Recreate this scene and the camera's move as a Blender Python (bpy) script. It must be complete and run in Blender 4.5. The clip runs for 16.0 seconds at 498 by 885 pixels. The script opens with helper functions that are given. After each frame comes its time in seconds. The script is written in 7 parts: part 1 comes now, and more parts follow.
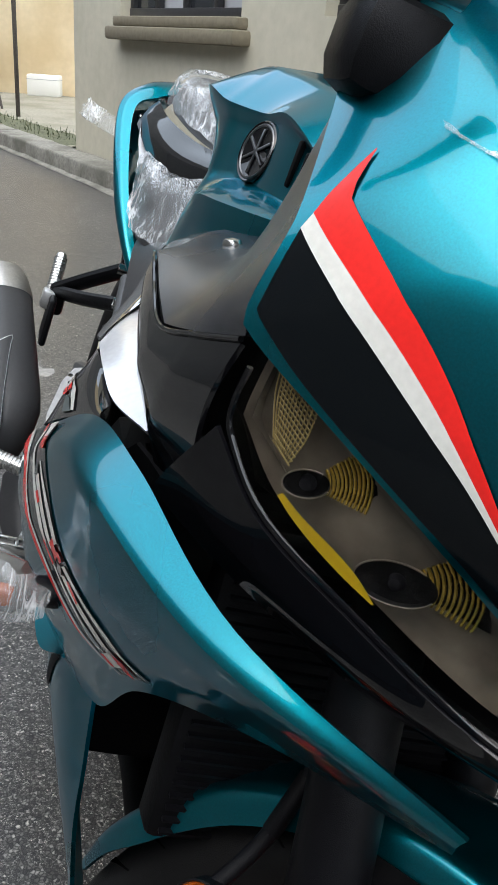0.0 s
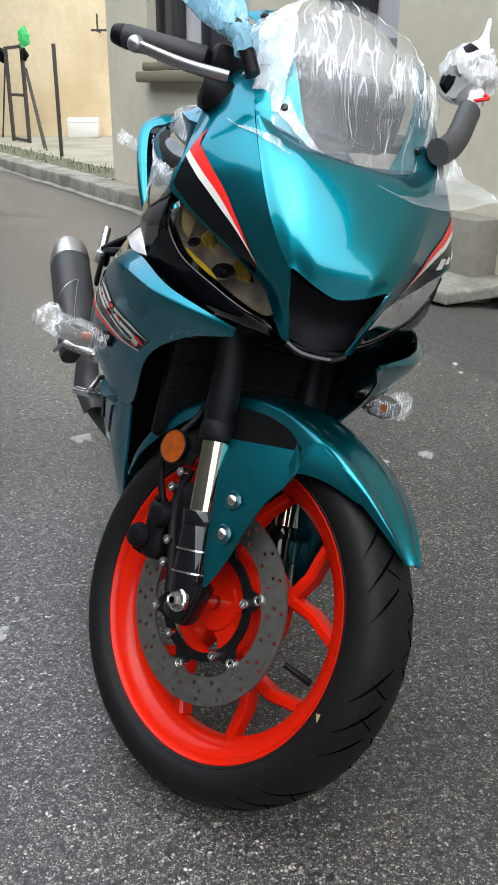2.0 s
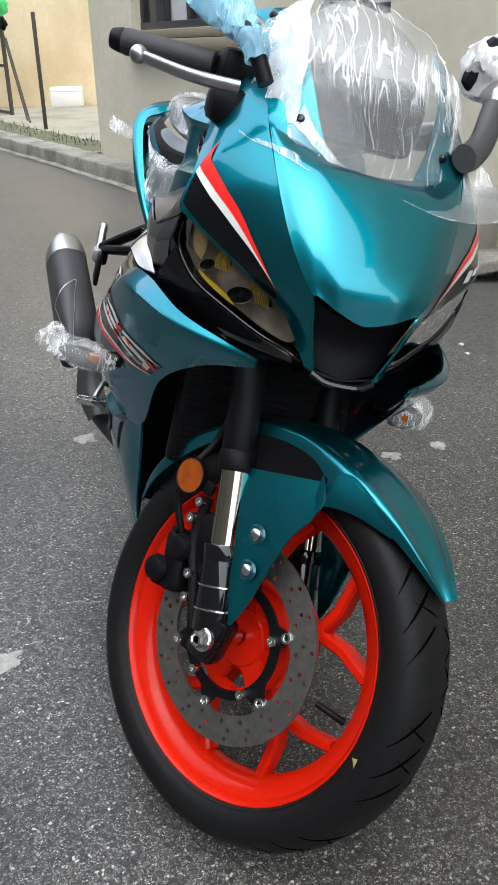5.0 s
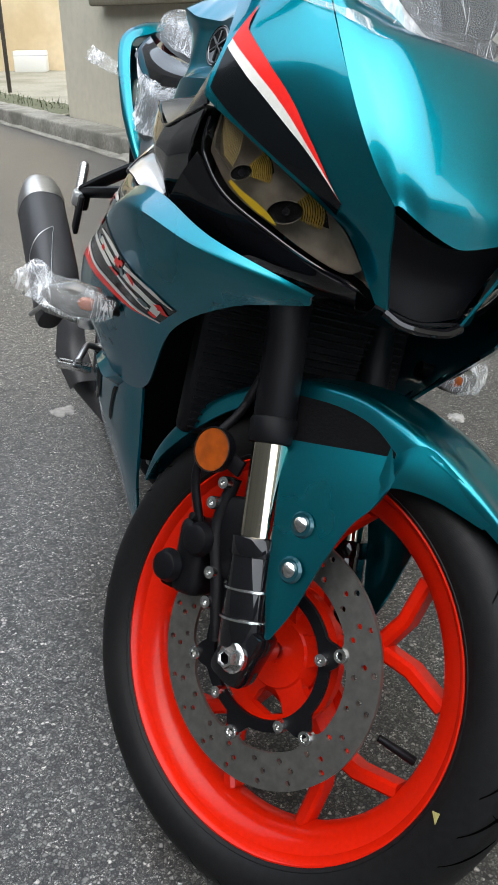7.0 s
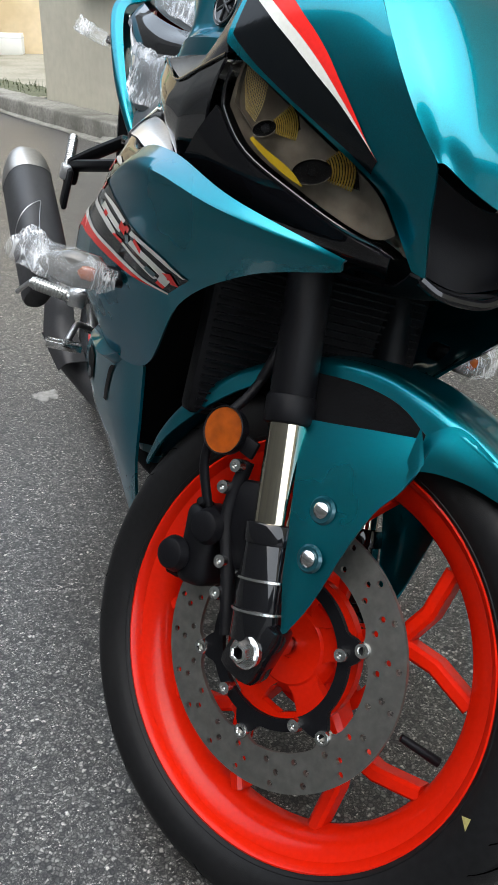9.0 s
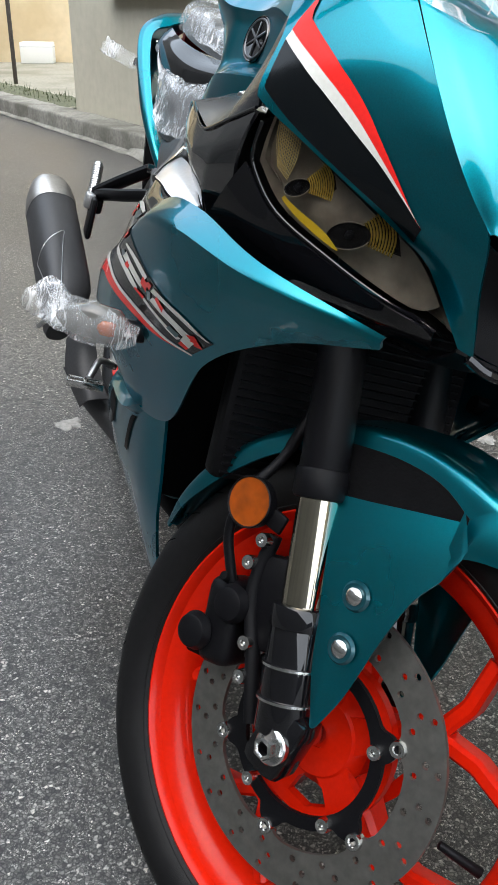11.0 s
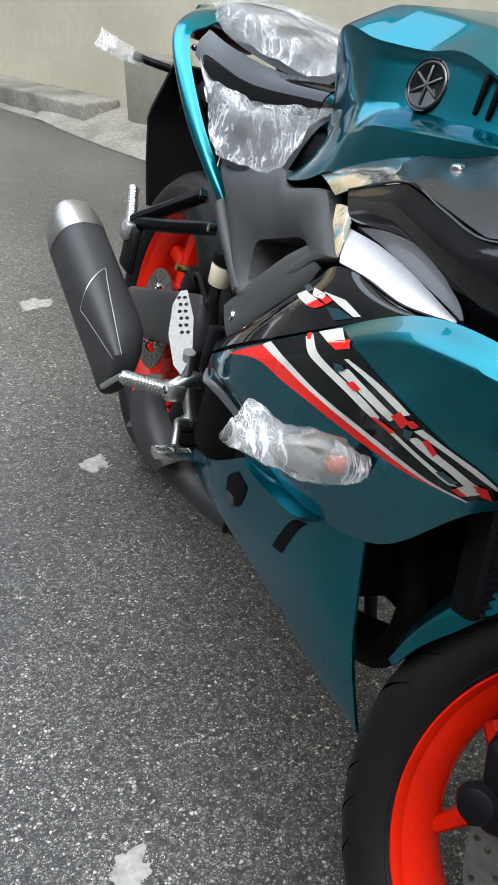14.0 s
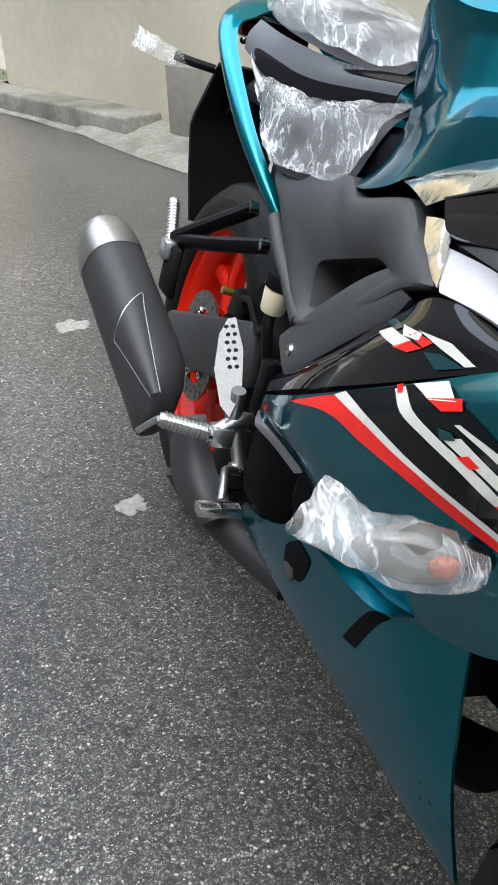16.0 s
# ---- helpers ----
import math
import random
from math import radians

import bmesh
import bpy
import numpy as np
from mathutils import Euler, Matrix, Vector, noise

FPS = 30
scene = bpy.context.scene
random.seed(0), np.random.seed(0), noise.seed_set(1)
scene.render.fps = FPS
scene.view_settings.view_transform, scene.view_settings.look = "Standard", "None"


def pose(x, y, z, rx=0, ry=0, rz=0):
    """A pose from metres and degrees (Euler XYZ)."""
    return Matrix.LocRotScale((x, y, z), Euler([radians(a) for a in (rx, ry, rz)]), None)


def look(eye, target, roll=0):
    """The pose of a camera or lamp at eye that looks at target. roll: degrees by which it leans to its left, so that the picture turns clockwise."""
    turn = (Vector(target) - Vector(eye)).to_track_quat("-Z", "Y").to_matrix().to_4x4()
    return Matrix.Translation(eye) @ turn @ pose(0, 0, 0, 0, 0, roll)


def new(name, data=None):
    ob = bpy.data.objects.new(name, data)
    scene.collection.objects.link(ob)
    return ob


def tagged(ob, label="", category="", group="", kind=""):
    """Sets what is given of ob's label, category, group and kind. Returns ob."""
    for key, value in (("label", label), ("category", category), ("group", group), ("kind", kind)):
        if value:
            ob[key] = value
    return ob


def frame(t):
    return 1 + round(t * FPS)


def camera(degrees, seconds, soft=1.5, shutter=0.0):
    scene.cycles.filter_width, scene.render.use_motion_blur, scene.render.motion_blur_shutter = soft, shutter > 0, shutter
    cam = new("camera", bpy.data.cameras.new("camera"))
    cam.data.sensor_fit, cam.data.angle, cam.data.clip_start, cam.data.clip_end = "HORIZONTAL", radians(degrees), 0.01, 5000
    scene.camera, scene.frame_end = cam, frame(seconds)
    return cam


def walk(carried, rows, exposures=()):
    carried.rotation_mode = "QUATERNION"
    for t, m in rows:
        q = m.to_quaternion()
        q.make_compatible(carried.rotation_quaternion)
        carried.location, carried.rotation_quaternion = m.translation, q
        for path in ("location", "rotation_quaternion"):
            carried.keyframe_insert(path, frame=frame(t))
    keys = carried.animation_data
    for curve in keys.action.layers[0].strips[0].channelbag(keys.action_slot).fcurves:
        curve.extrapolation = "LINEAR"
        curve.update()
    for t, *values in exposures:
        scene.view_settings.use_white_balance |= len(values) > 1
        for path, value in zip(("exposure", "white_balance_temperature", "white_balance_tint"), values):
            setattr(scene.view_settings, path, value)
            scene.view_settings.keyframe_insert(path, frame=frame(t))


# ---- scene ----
cam = camera(33.0, 16.0)
PATH = [
    (0, (-0.003, -0.194, 0.995), (-0.134, 1.62, 0.161), 4.3),
    (0.5, (0.019, -0.471, 1.005), (-0.218, 1.35, 0.214), 3.1),
    (1, (0.118, -0.721, 0.987), (-0.127, 1.115, 0.234), 2.4),
    (1.5, (0.217, -0.924, 0.978), (-0.045, 0.904, 0.211), 1.5),
    (2, (0.239, -1.01, 1.014), (-0.009, 0.815, 0.234), 0.4),
    (2.5, (0.246, -1.069, 1.038), (0.015, 0.75, 0.239), -0.4),
    (3, (0.243, -1.098, 1.044), (0.032, 0.719, 0.235), -0.6),
    (3.5, (0.247, -1.121, 1.062), (0.036, 0.686, 0.233), -0.9),
    (4, (0.25, -1.112, 1.069), (0.045, 0.695, 0.236), -1.3),
    (4.5, (0.234, -1.067, 1.069), (0.012, 0.736, 0.233), -1.6),
    (5, (0.191, -0.923, 1.072), (-0.042, 0.87, 0.218), -1.3),
    (5.2, (0.163, -0.859, 1.077), (-0.069, 0.933, 0.22), -1.4),
    (7.3, (0.068, -0.709, 0.929), (-0.068, 1.07, 0.024), 0.0),
    (7.5, (0.055, -0.711, 0.918), (-0.068, 1.071, 0.019), 0.3),
    (8, (0.042, -0.708, 0.907), (-0.061, 1.069, -0.005), 0.7),
    (8.2, (0.04, -0.701, 0.906), (-0.054, 1.073, -0.013), 1.0),
    (10.3, (0.025, -0.616, 0.941), (-0.065, 1.16, 0.027), 1.0),
    (10.5, (0.024, -0.612, 0.945), (-0.082, 1.165, 0.033), 1.0),
    (11, (0.025, -0.577, 0.945), (-0.128, 1.198, 0.035), 0.7),
    (11.5, (0.012, -0.517, 0.936), (-0.146, 1.254, 0.019), 0.5),
    (12, (-0.058, -0.472, 0.946), (-0.113, 1.297, 0.015), 0.7),
    (12.5, (-0.201, -0.388, 0.959), (-0.064, 1.366, 0.009), 2.2),
    (13, (-0.297, -0.363, 0.984), (-0.13, 1.38, 0.017), 2.3),
    (13.5, (-0.317, -0.366, 1.023), (-0.168, 1.355, 0.014), 1.3),
    (14, (-0.325, -0.369, 1.055), (-0.237, 1.344, 0.028), -0.4),
    (14.5, (-0.326, -0.367, 1.07), (-0.275, 1.342, 0.033), -1.5),
    (15, (-0.33, -0.359, 1.08), (-0.294, 1.349, 0.041), -1.9),
    (15.5, (-0.34, -0.303, 1.042), (-0.303, 1.407, 0.005), -1.7),
    (16, (-0.339, -0.167, 1.003), (-0.349, 1.564, 0.002), -2.1),
]
walk(cam, [(t, look(eye, target, roll)) for t, eye, target, roll in PATH], [(0, -0.14), (1.2, -0.02), (3.0, 0.02), (11.5, 0.04), (12.5, 0.24), (14.0, 0.24), (16.0, 0.22)])

# ---- world, sky and sun: a bright overcast day ----
world = bpy.data.worlds.new("sky")
scene.world = world
world.use_nodes = True
wn = world.node_tree
sky = wn.nodes.new("ShaderNodeTexSky")
sky.sky_type = "NISHITA"
sky.sun_disc = False
sky.sun_elevation = radians(62)
sky.sun_rotation = radians(200)
sky.air_density = 1.0
sky.dust_density = 6.0
sky.ozone_density = 1.0
soft = wn.nodes.new("ShaderNodeMix")
soft.data_type = "RGBA"
soft.inputs[0].default_value = 0.75
soft.inputs[7].default_value = (6.9, 7.9, 9.0, 1)      # cloud cover, evens out the blue
wn.links.new(sky.outputs[0], soft.inputs[6])
wn.links.new(soft.outputs[2], wn.nodes["Background"].inputs["Color"])
wn.nodes["Background"].inputs["Strength"].default_value = 0.37
sun = new("sun", bpy.data.lights.new("sun", "SUN"))
sun.data.energy = 3.4
sun.data.angle = radians(120)
sun.data.color = (1.0, 0.985, 0.955)
sun.matrix_world = look((3.0, -1.5, 4.6), (0, 0, 0))


# ---- builders ----
def mesh_of(name, bm, material, smooth=True):
    bmesh.ops.recalc_face_normals(bm, faces=bm.faces)
    me = bpy.data.meshes.new(name)
    bm.to_mesh(me)
    bm.free()
    if smooth:
        me.polygons.foreach_set("use_smooth", [True] * len(me.polygons))
        me.set_sharp_from_angle(angle=radians(38))
    for m in material if isinstance(material, (list, tuple)) else [material]:
        me.materials.append(m)
    return me


def part(name, bm, material, parent=None, label="", m=None, smooth=True):
    """One bmesh as one mesh object under a thing or a part; m is its pose in the thing's own axes."""
    ob = new(name, mesh_of(name, bm, material, smooth))
    if parent is not None:
        ob.parent = parent
    if m is not None:
        ob.matrix_basis = m
    if label:
        tagged(ob, label)
    return ob


def share(name, data, parent, m):
    ob = new(name, data)
    ob.parent = parent
    ob.matrix_basis = m
    return ob


def box(sx, sy, sz, at=(0, 0, 0), bevel=0.0, bm=None, m=None, seg=2):
    bm = bm or bmesh.new()
    made = bmesh.ops.create_cube(bm, size=1)["verts"]
    bmesh.ops.scale(bm, vec=(sx, sy, sz), verts=made)
    if bevel:
        edges = list({e for v in made for e in v.link_edges})
        made = bmesh.ops.bevel(bm, geom=edges, offset=bevel, segments=seg, affect="EDGES", profile=0.5)["verts"] or made
        made = list({v for v in made})
        stack, seen = list(made), set(made)
        while stack:
            v = stack.pop()
            for e in v.link_edges:
                o = e.other_vert(v)
                if o not in seen:
                    seen.add(o)
                    stack.append(o)
        made = list(seen)
    bmesh.ops.transform(bm, matrix=Matrix.Translation(at) @ (m or Matrix()), verts=made)
    return bm


def revolve(profile, steps=64, axis="x", bm=None, m=None, arc=360):
    """Turns a profile of (along, radius) about an axis."""
    bm = bm or bmesh.new()
    rings = []
    full = arc >= 360
    for k in range(steps + (0 if full else 1)):
        a = radians(arc) * k / steps
        ring = []
        for u, r in profile:
            p = {"x": (u, r * math.cos(a), r * math.sin(a)), "y": (r * math.cos(a), u, r * math.sin(a)), "z": (r * math.cos(a), r * math.sin(a), u)}[axis]
            ring.append(bm.verts.new(m @ Vector(p) if m else p))
        rings.append(ring)
    n = len(rings)
    for k in range(n if full else n - 1):
        a, b = rings[k], rings[(k + 1) % n]
        for j in range(len(profile) - 1):
            bm.faces.new((a[j], a[j + 1], b[j + 1], b[j]))
    return bm


def cyl(p, q, r, r2=None, steps=24, bm=None, bevel=0.0):
    """A capped rod from p to q with softened rims."""
    bm = bm or bmesh.new()
    p, q = Vector(p), Vector(q)
    d = q - p
    h = d.length
    r2 = r if r2 is None else r2
    b = min(bevel, r * 0.45, r2 * 0.45, h * 0.4)
    prof = [(0, 1e-5), (0, r - b), (b * 0.3, r - b * 0.3), (b, r), (h - b, r2), (h - b * 0.3, r2 - b * 0.3), (h, r2 - b), (h, 1e-5)] if b else [(0, 1e-5), (0, r), (h, r2), (h, 1e-5)]
    return revolve(prof, steps, "z", bm, Matrix.Translation(p) @ d.to_track_quat("Z", "Y").to_matrix().to_4x4())


def catmull(points, n):
    """n + 1 points along a smooth line through the given ones."""
    pts = [Vector(p) for p in points]
    k = len(pts) - 1
    out = []
    for i in range(n + 1):
        s = k * i / n
        j = min(int(s), k - 1)
        t = s - j
        p1, p2 = pts[j], pts[j + 1]
        p0 = pts[j - 1] if j > 0 else p1 * 2 - p2
        p3 = pts[j + 2] if j + 2 <= k else p2 * 2 - p1
        out.append(0.5 * (2 * p1 + (p2 - p0) * t + (2 * p0 - 5 * p1 + 4 * p2 - p3) * t * t + (3 * p1 - p0 - 3 * p2 + p3) * t * t * t))
    return out


def tube(points, r, steps=12, n=None, bm=None, flat=1.0, caps=True, r_end=None):
    """A round bar along a smooth line."""
    bm = bm or bmesh.new()
    line = catmull(points, n or 6 * (len(points) - 1)) if n != 0 else [Vector(p) for p in points]
    rings = []
    side = None
    for i, p in enumerate(line):
        d = (line[min(i + 1, len(line) - 1)] - line[max(i - 1, 0)]).normalized()
        if side is None:
            side = d.orthogonal().normalized()
        side = (side - d * side.dot(d)).normalized()
        up = d.cross(side)
        rr = r if r_end is None else r + (r_end - r) * i / (len(line) - 1)
        rings.append([bm.verts.new(p + (side * math.cos(a) + up * math.sin(a) * flat) * rr) for a in (math.tau * k / steps for k in range(steps))])
    for a, b in zip(rings, rings[1:]):
        for k in range(steps):
            bm.faces.new((a[k], a[(k + 1) % steps], b[(k + 1) % steps], b[k]))
    if caps:
        bm.faces.new(rings[0])
        bm.faces.new(rings[-1][::-1])
    return bm


def sheet(rows, nu=16, nv=16, bm=None, smooth_u=True, smooth_v=True, thick=0.0, offset=-1.0):
    """A curved panel through a net of control points; thick gives it depth on the inner side."""
    bm = bm or bmesh.new()
    def line(pts, n, soft):
        if soft:
            return catmull(pts, n)
        pts = [Vector(p) for p in pts]
        out = []
        for i in range(n + 1):
            s = (len(pts) - 1) * i / n
            j = min(int(s), len(pts) - 2)
            out.append(pts[j].lerp(pts[j + 1], s - j))
        return out
    along = [line(r, nu, smooth_u) for r in rows]
    cols = [line([a[i] for a in along], nv, smooth_v) for i in range(nu + 1)]
    grid = [[bm.verts.new(p) for p in c] for c in cols]
    faces = []
    for i in range(nu):
        for j in range(nv):
            try:
                faces.append(bm.faces.new((grid[i][j], grid[i + 1][j], grid[i + 1][j + 1], grid[i][j + 1])))
            except ValueError:
                pass
    if thick:
        thicken(bm, faces, thick)
    return bm


def thicken(bm, faces, thick):
    bmesh.ops.recalc_face_normals(bm, faces=faces)
    bmesh.ops.solidify(bm, geom=faces, thickness=thick)
    return bm


def plate(outline, depth, bm=None, m=None, bevel=0.0, holes=()):
    """A flat plate cut to an outline in its own x, y plane."""
    bm = bm or bmesh.new()
    vs = [bm.verts.new((x, y, 0)) for x, y in outline]
    edges = [bm.edges.new((vs[i], vs[(i + 1) % len(vs)])) for i in range(len(vs))]
    for hole in holes:
        hv = [bm.verts.new((x, y, 0)) for x, y in hole]
        edges += [bm.edges.new((hv[i], hv[(i + 1) % len(hv)])) for i in range(len(hv))]
    faces = [f for f in bmesh.ops.triangle_fill(bm, use_beauty=True, use_dissolve=False, edges=edges)["geom"] if isinstance(f, bmesh.types.BMFace)]
    new_geo = bmesh.ops.extrude_face_region(bm, geom=faces)["geom"]
    up = [g for g in new_geo if isinstance(g, bmesh.types.BMVert)]
    bmesh.ops.translate(bm, vec=(0, 0, depth), verts=up)
    if m is not None:
        all_v = {v for f in faces for v in f.verts} | set(up) | set(vs)
        bmesh.ops.transform(bm, matrix=m, verts=list(all_v))
    return bm


def circle2(r, n, cx=0.0, cy=0.0):
    return [(cx + r * math.cos(math.tau * k / n), cy + r * math.sin(math.tau * k / n)) for k in range(n)]


def mirrored(bm):
    """Adds the mirror image across the middle plane (x)."""
    geo = bmesh.ops.duplicate(bm, geom=bm.verts[:] + bm.edges[:] + bm.faces[:])["geom"]
    vs = [g for g in geo if isinstance(g, bmesh.types.BMVert)]
    bmesh.ops.scale(bm, vec=(-1, 1, 1), verts=vs)
    return bm


def flipped(bm):
    bmesh.ops.scale(bm, vec=(-1, 1, 1), verts=bm.verts)
    return bm


def thing(name, m, label, category, group="", kind=""):
    ob = new(name)
    ob.matrix_basis = m
    return tagged(ob, label, category, group, kind)


# ---- materials ----
def mat(name, color, rough=0.5, metal=0.0, vary=0.12, scale=30.0, bump=0.0, bump_scale=200.0, coat=0.0, spot=None, spot_scale=6.0, spot_amount=0.5, rough_vary=0.08, spec=0.5, tint=None):
    """A surface with fine grain, broad wear, and relief."""
    m = bpy.data.materials.new(name)
    m.use_nodes = True
    nt = m.node_tree
    n, l = nt.nodes, nt.links
    b = n["Principled BSDF"]
    tc = n.new("ShaderNodeTexCoord")
    fine = n.new("ShaderNodeTexNoise")
    fine.inputs["Scale"].default_value, fine.inputs["Detail"].default_value = scale, 6
    broad = n.new("ShaderNodeTexNoise")
    broad.inputs["Scale"].default_value, broad.inputs["Detail"].default_value = spot_scale, 4
    l.new(tc.outputs["Object"], fine.inputs["Vector"])
    l.new(tc.outputs["Object"], broad.inputs["Vector"])
    ramp = n.new("ShaderNodeValToRGB")
    lo, hi = [max(0.0, 1 - vary), 1 + vary]
    ramp.color_ramp.elements[0].position, ramp.color_ramp.elements[1].position = 0.3, 0.7
    ramp.color_ramp.elements[0].color = tuple(c * lo for c in color) + (1,)
    ramp.color_ramp.elements[1].color = tuple(min(1, c * hi) for c in color) + (1,)
    l.new(fine.outputs["Fac"], ramp.inputs["Fac"])
    col = ramp.outputs["Color"]
    if spot:
        mix = n.new("ShaderNodeMix")
        mix.data_type = "RGBA"
        r2 = n.new("ShaderNodeMapRange")
        r2.inputs["From Min"].default_value, r2.inputs["From Max"].default_value = 0.45, 0.68
        r2.inputs["To Max"].default_value = spot_amount
        l.new(broad.outputs["Fac"], r2.inputs["Value"])
        l.new(r2.outputs[0], mix.inputs[0])
        l.new(col, mix.inputs[6])
        mix.inputs[7].default_value = (*spot, 1)
        col = mix.outputs[2]
    l.new(col, b.inputs["Base Color"])
    rr = n.new("ShaderNodeMapRange")
    rr.inputs["To Min"].default_value, rr.inputs["To Max"].default_value = max(0.02, rough - rough_vary), min(1, rough + rough_vary)
    l.new(broad.outputs["Fac"], rr.inputs["Value"])
    l.new(rr.outputs[0], b.inputs["Roughness"])
    b.inputs["Metallic"].default_value = metal
    b.inputs["Specular IOR Level"].default_value = spec
    if tint:
        b.inputs["Specular Tint"].default_value = (*tint, 1)
    b.inputs["Coat Weight"].default_value = coat
    b.inputs["Coat Roughness"].default_value = 0.04
    b.inputs["Coat IOR"].default_value = 1.42
    if bump:
        bn = n.new("ShaderNodeTexNoise")
        bn.inputs["Scale"].default_value, bn.inputs["Detail"].default_value = bump_scale, 3
        l.new(tc.outputs["Object"], bn.inputs["Vector"])
        bp = n.new("ShaderNodeBump")
        bp.inputs["Strength"].default_value, bp.inputs["Distance"].default_value = bump, 0.002
        l.new(bn.outputs["Fac"], bp.inputs["Height"])
        l.new(bp.outputs[0], b.inputs["Normal"])
    return m


TEAL = mat("teal_pearl_paint", (0.0008, 0.185, 0.238), 0.28, 0.96, 0.10, 900, coat=0.9, rough_vary=0.03, tint=(0.02, 0.42, 0.55))
TEAL_MATT = mat("teal_dark_paint", (0.003, 0.06, 0.08), 0.32, 0.5, 0.10, 900, coat=1.0)
ORANGE = mat("orange_red_rim_paint", (0.54, 0.011, 0.002), 0.22, 0.0, 0.05, 200, coat=0.12, spec=0.14)
TYRE = mat("black_tyre_rubber", (0.006, 0.006, 0.0064), 0.5, 0.0, 0.3, 120, bump=0.15, bump_scale=900, spot=(0.014, 0.0135, 0.013), spot_scale=9, spot_amount=0.25, spec=0.16)
BLACK = mat("matt_black_plastic", (0.004, 0.004, 0.005), 0.40, 0.0, 0.2, 300, bump=0.2, bump_scale=1500, spec=0.13)
GREYPL = mat("dark_grey_plastic", (0.038, 0.039, 0.041), 0.5, 0.0, 0.15, 300, bump=0.2, bump_scale=1500)
GLOSS = mat("gloss_black_plastic", (0.004, 0.004, 0.005), 0.05, 0.0, 0.1, 200, rough_vary=0.02)
DARK = mat("engine_black", (0.003, 0.003, 0.0035), 0.6, 0.0, 0.3, 60, bump=0.2, bump_scale=300, spec=0.08)
SILVER = mat("cast_aluminium", (0.58, 0.58, 0.58), 0.34, 1.0, 0.1, 300, bump=0.1, bump_scale=700)
STEEL = mat("bright_steel", (0.62, 0.62, 0.61), 0.2, 1.0, 0.08, 200)
DISC = mat("brushed_disc_steel", (0.22, 0.215, 0.2), 0.38, 0.9, 0.15, 90)
CHROME = mat("polished_fork_tube", (0.44, 0.40, 0.32), 0.07, 1.0, 0.03, 100, rough_vary=0.02)
MUFFLER = mat("matt_black_muffler", (0.030, 0.030, 0.032), 0.5, 0.1, 0.12, 250, bump=0.12, bump_scale=1200)
ENDCAP = mat("satin_exhaust_cap", (0.46, 0.44, 0.42), 0.42, 1.0, 0.12, 300, spot=(0.35, 0.33, 0.3), spot_scale=20)
RED = mat("red_decal", (0.70, 0.022, 0.018), 0.25, 0.0, 0.05, 300, coat=0.1, spec=0.2)
WHITE = mat("pale_decal", (0.62, 0.61, 0.57), 0.25, 0.0, 0.05, 300, coat=0.1, spec=0.2)
BLACKDECAL = mat("black_decal", (0.003, 0.004, 0.005), 0.12, 0.0, 0.1, 300, spec=0.3)
AMBER = mat("amber_lens", (0.24, 0.045, 0.002), 0.15, 0.0, 0.2, 80, coat=0.3)
SEAT = mat("black_seat_vinyl", (0.012, 0.012, 0.013), 0.40, 0.0, 0.2, 200, bump=0.3, bump_scale=900)
LEVER = mat("grey_lever_alloy", (0.40, 0.40, 0.41), 0.32, 1.0, 0.08, 200)
BRASSY = mat("gold_reflector", (0.46, 0.33, 0.07), 0.25, 0.7, 0.2, 200, coat=0.3)
YELLOWLAMP = mat("yellow_lamp_reflector", (0.44, 0.30, 0.010), 0.3, 0.0, 0.1, 100, coat=0.5)
RESERVOIR = mat("yellowed_reservoir_plastic", (0.62, 0.56, 0.42), 0.4, 0.0, 0.08, 60)


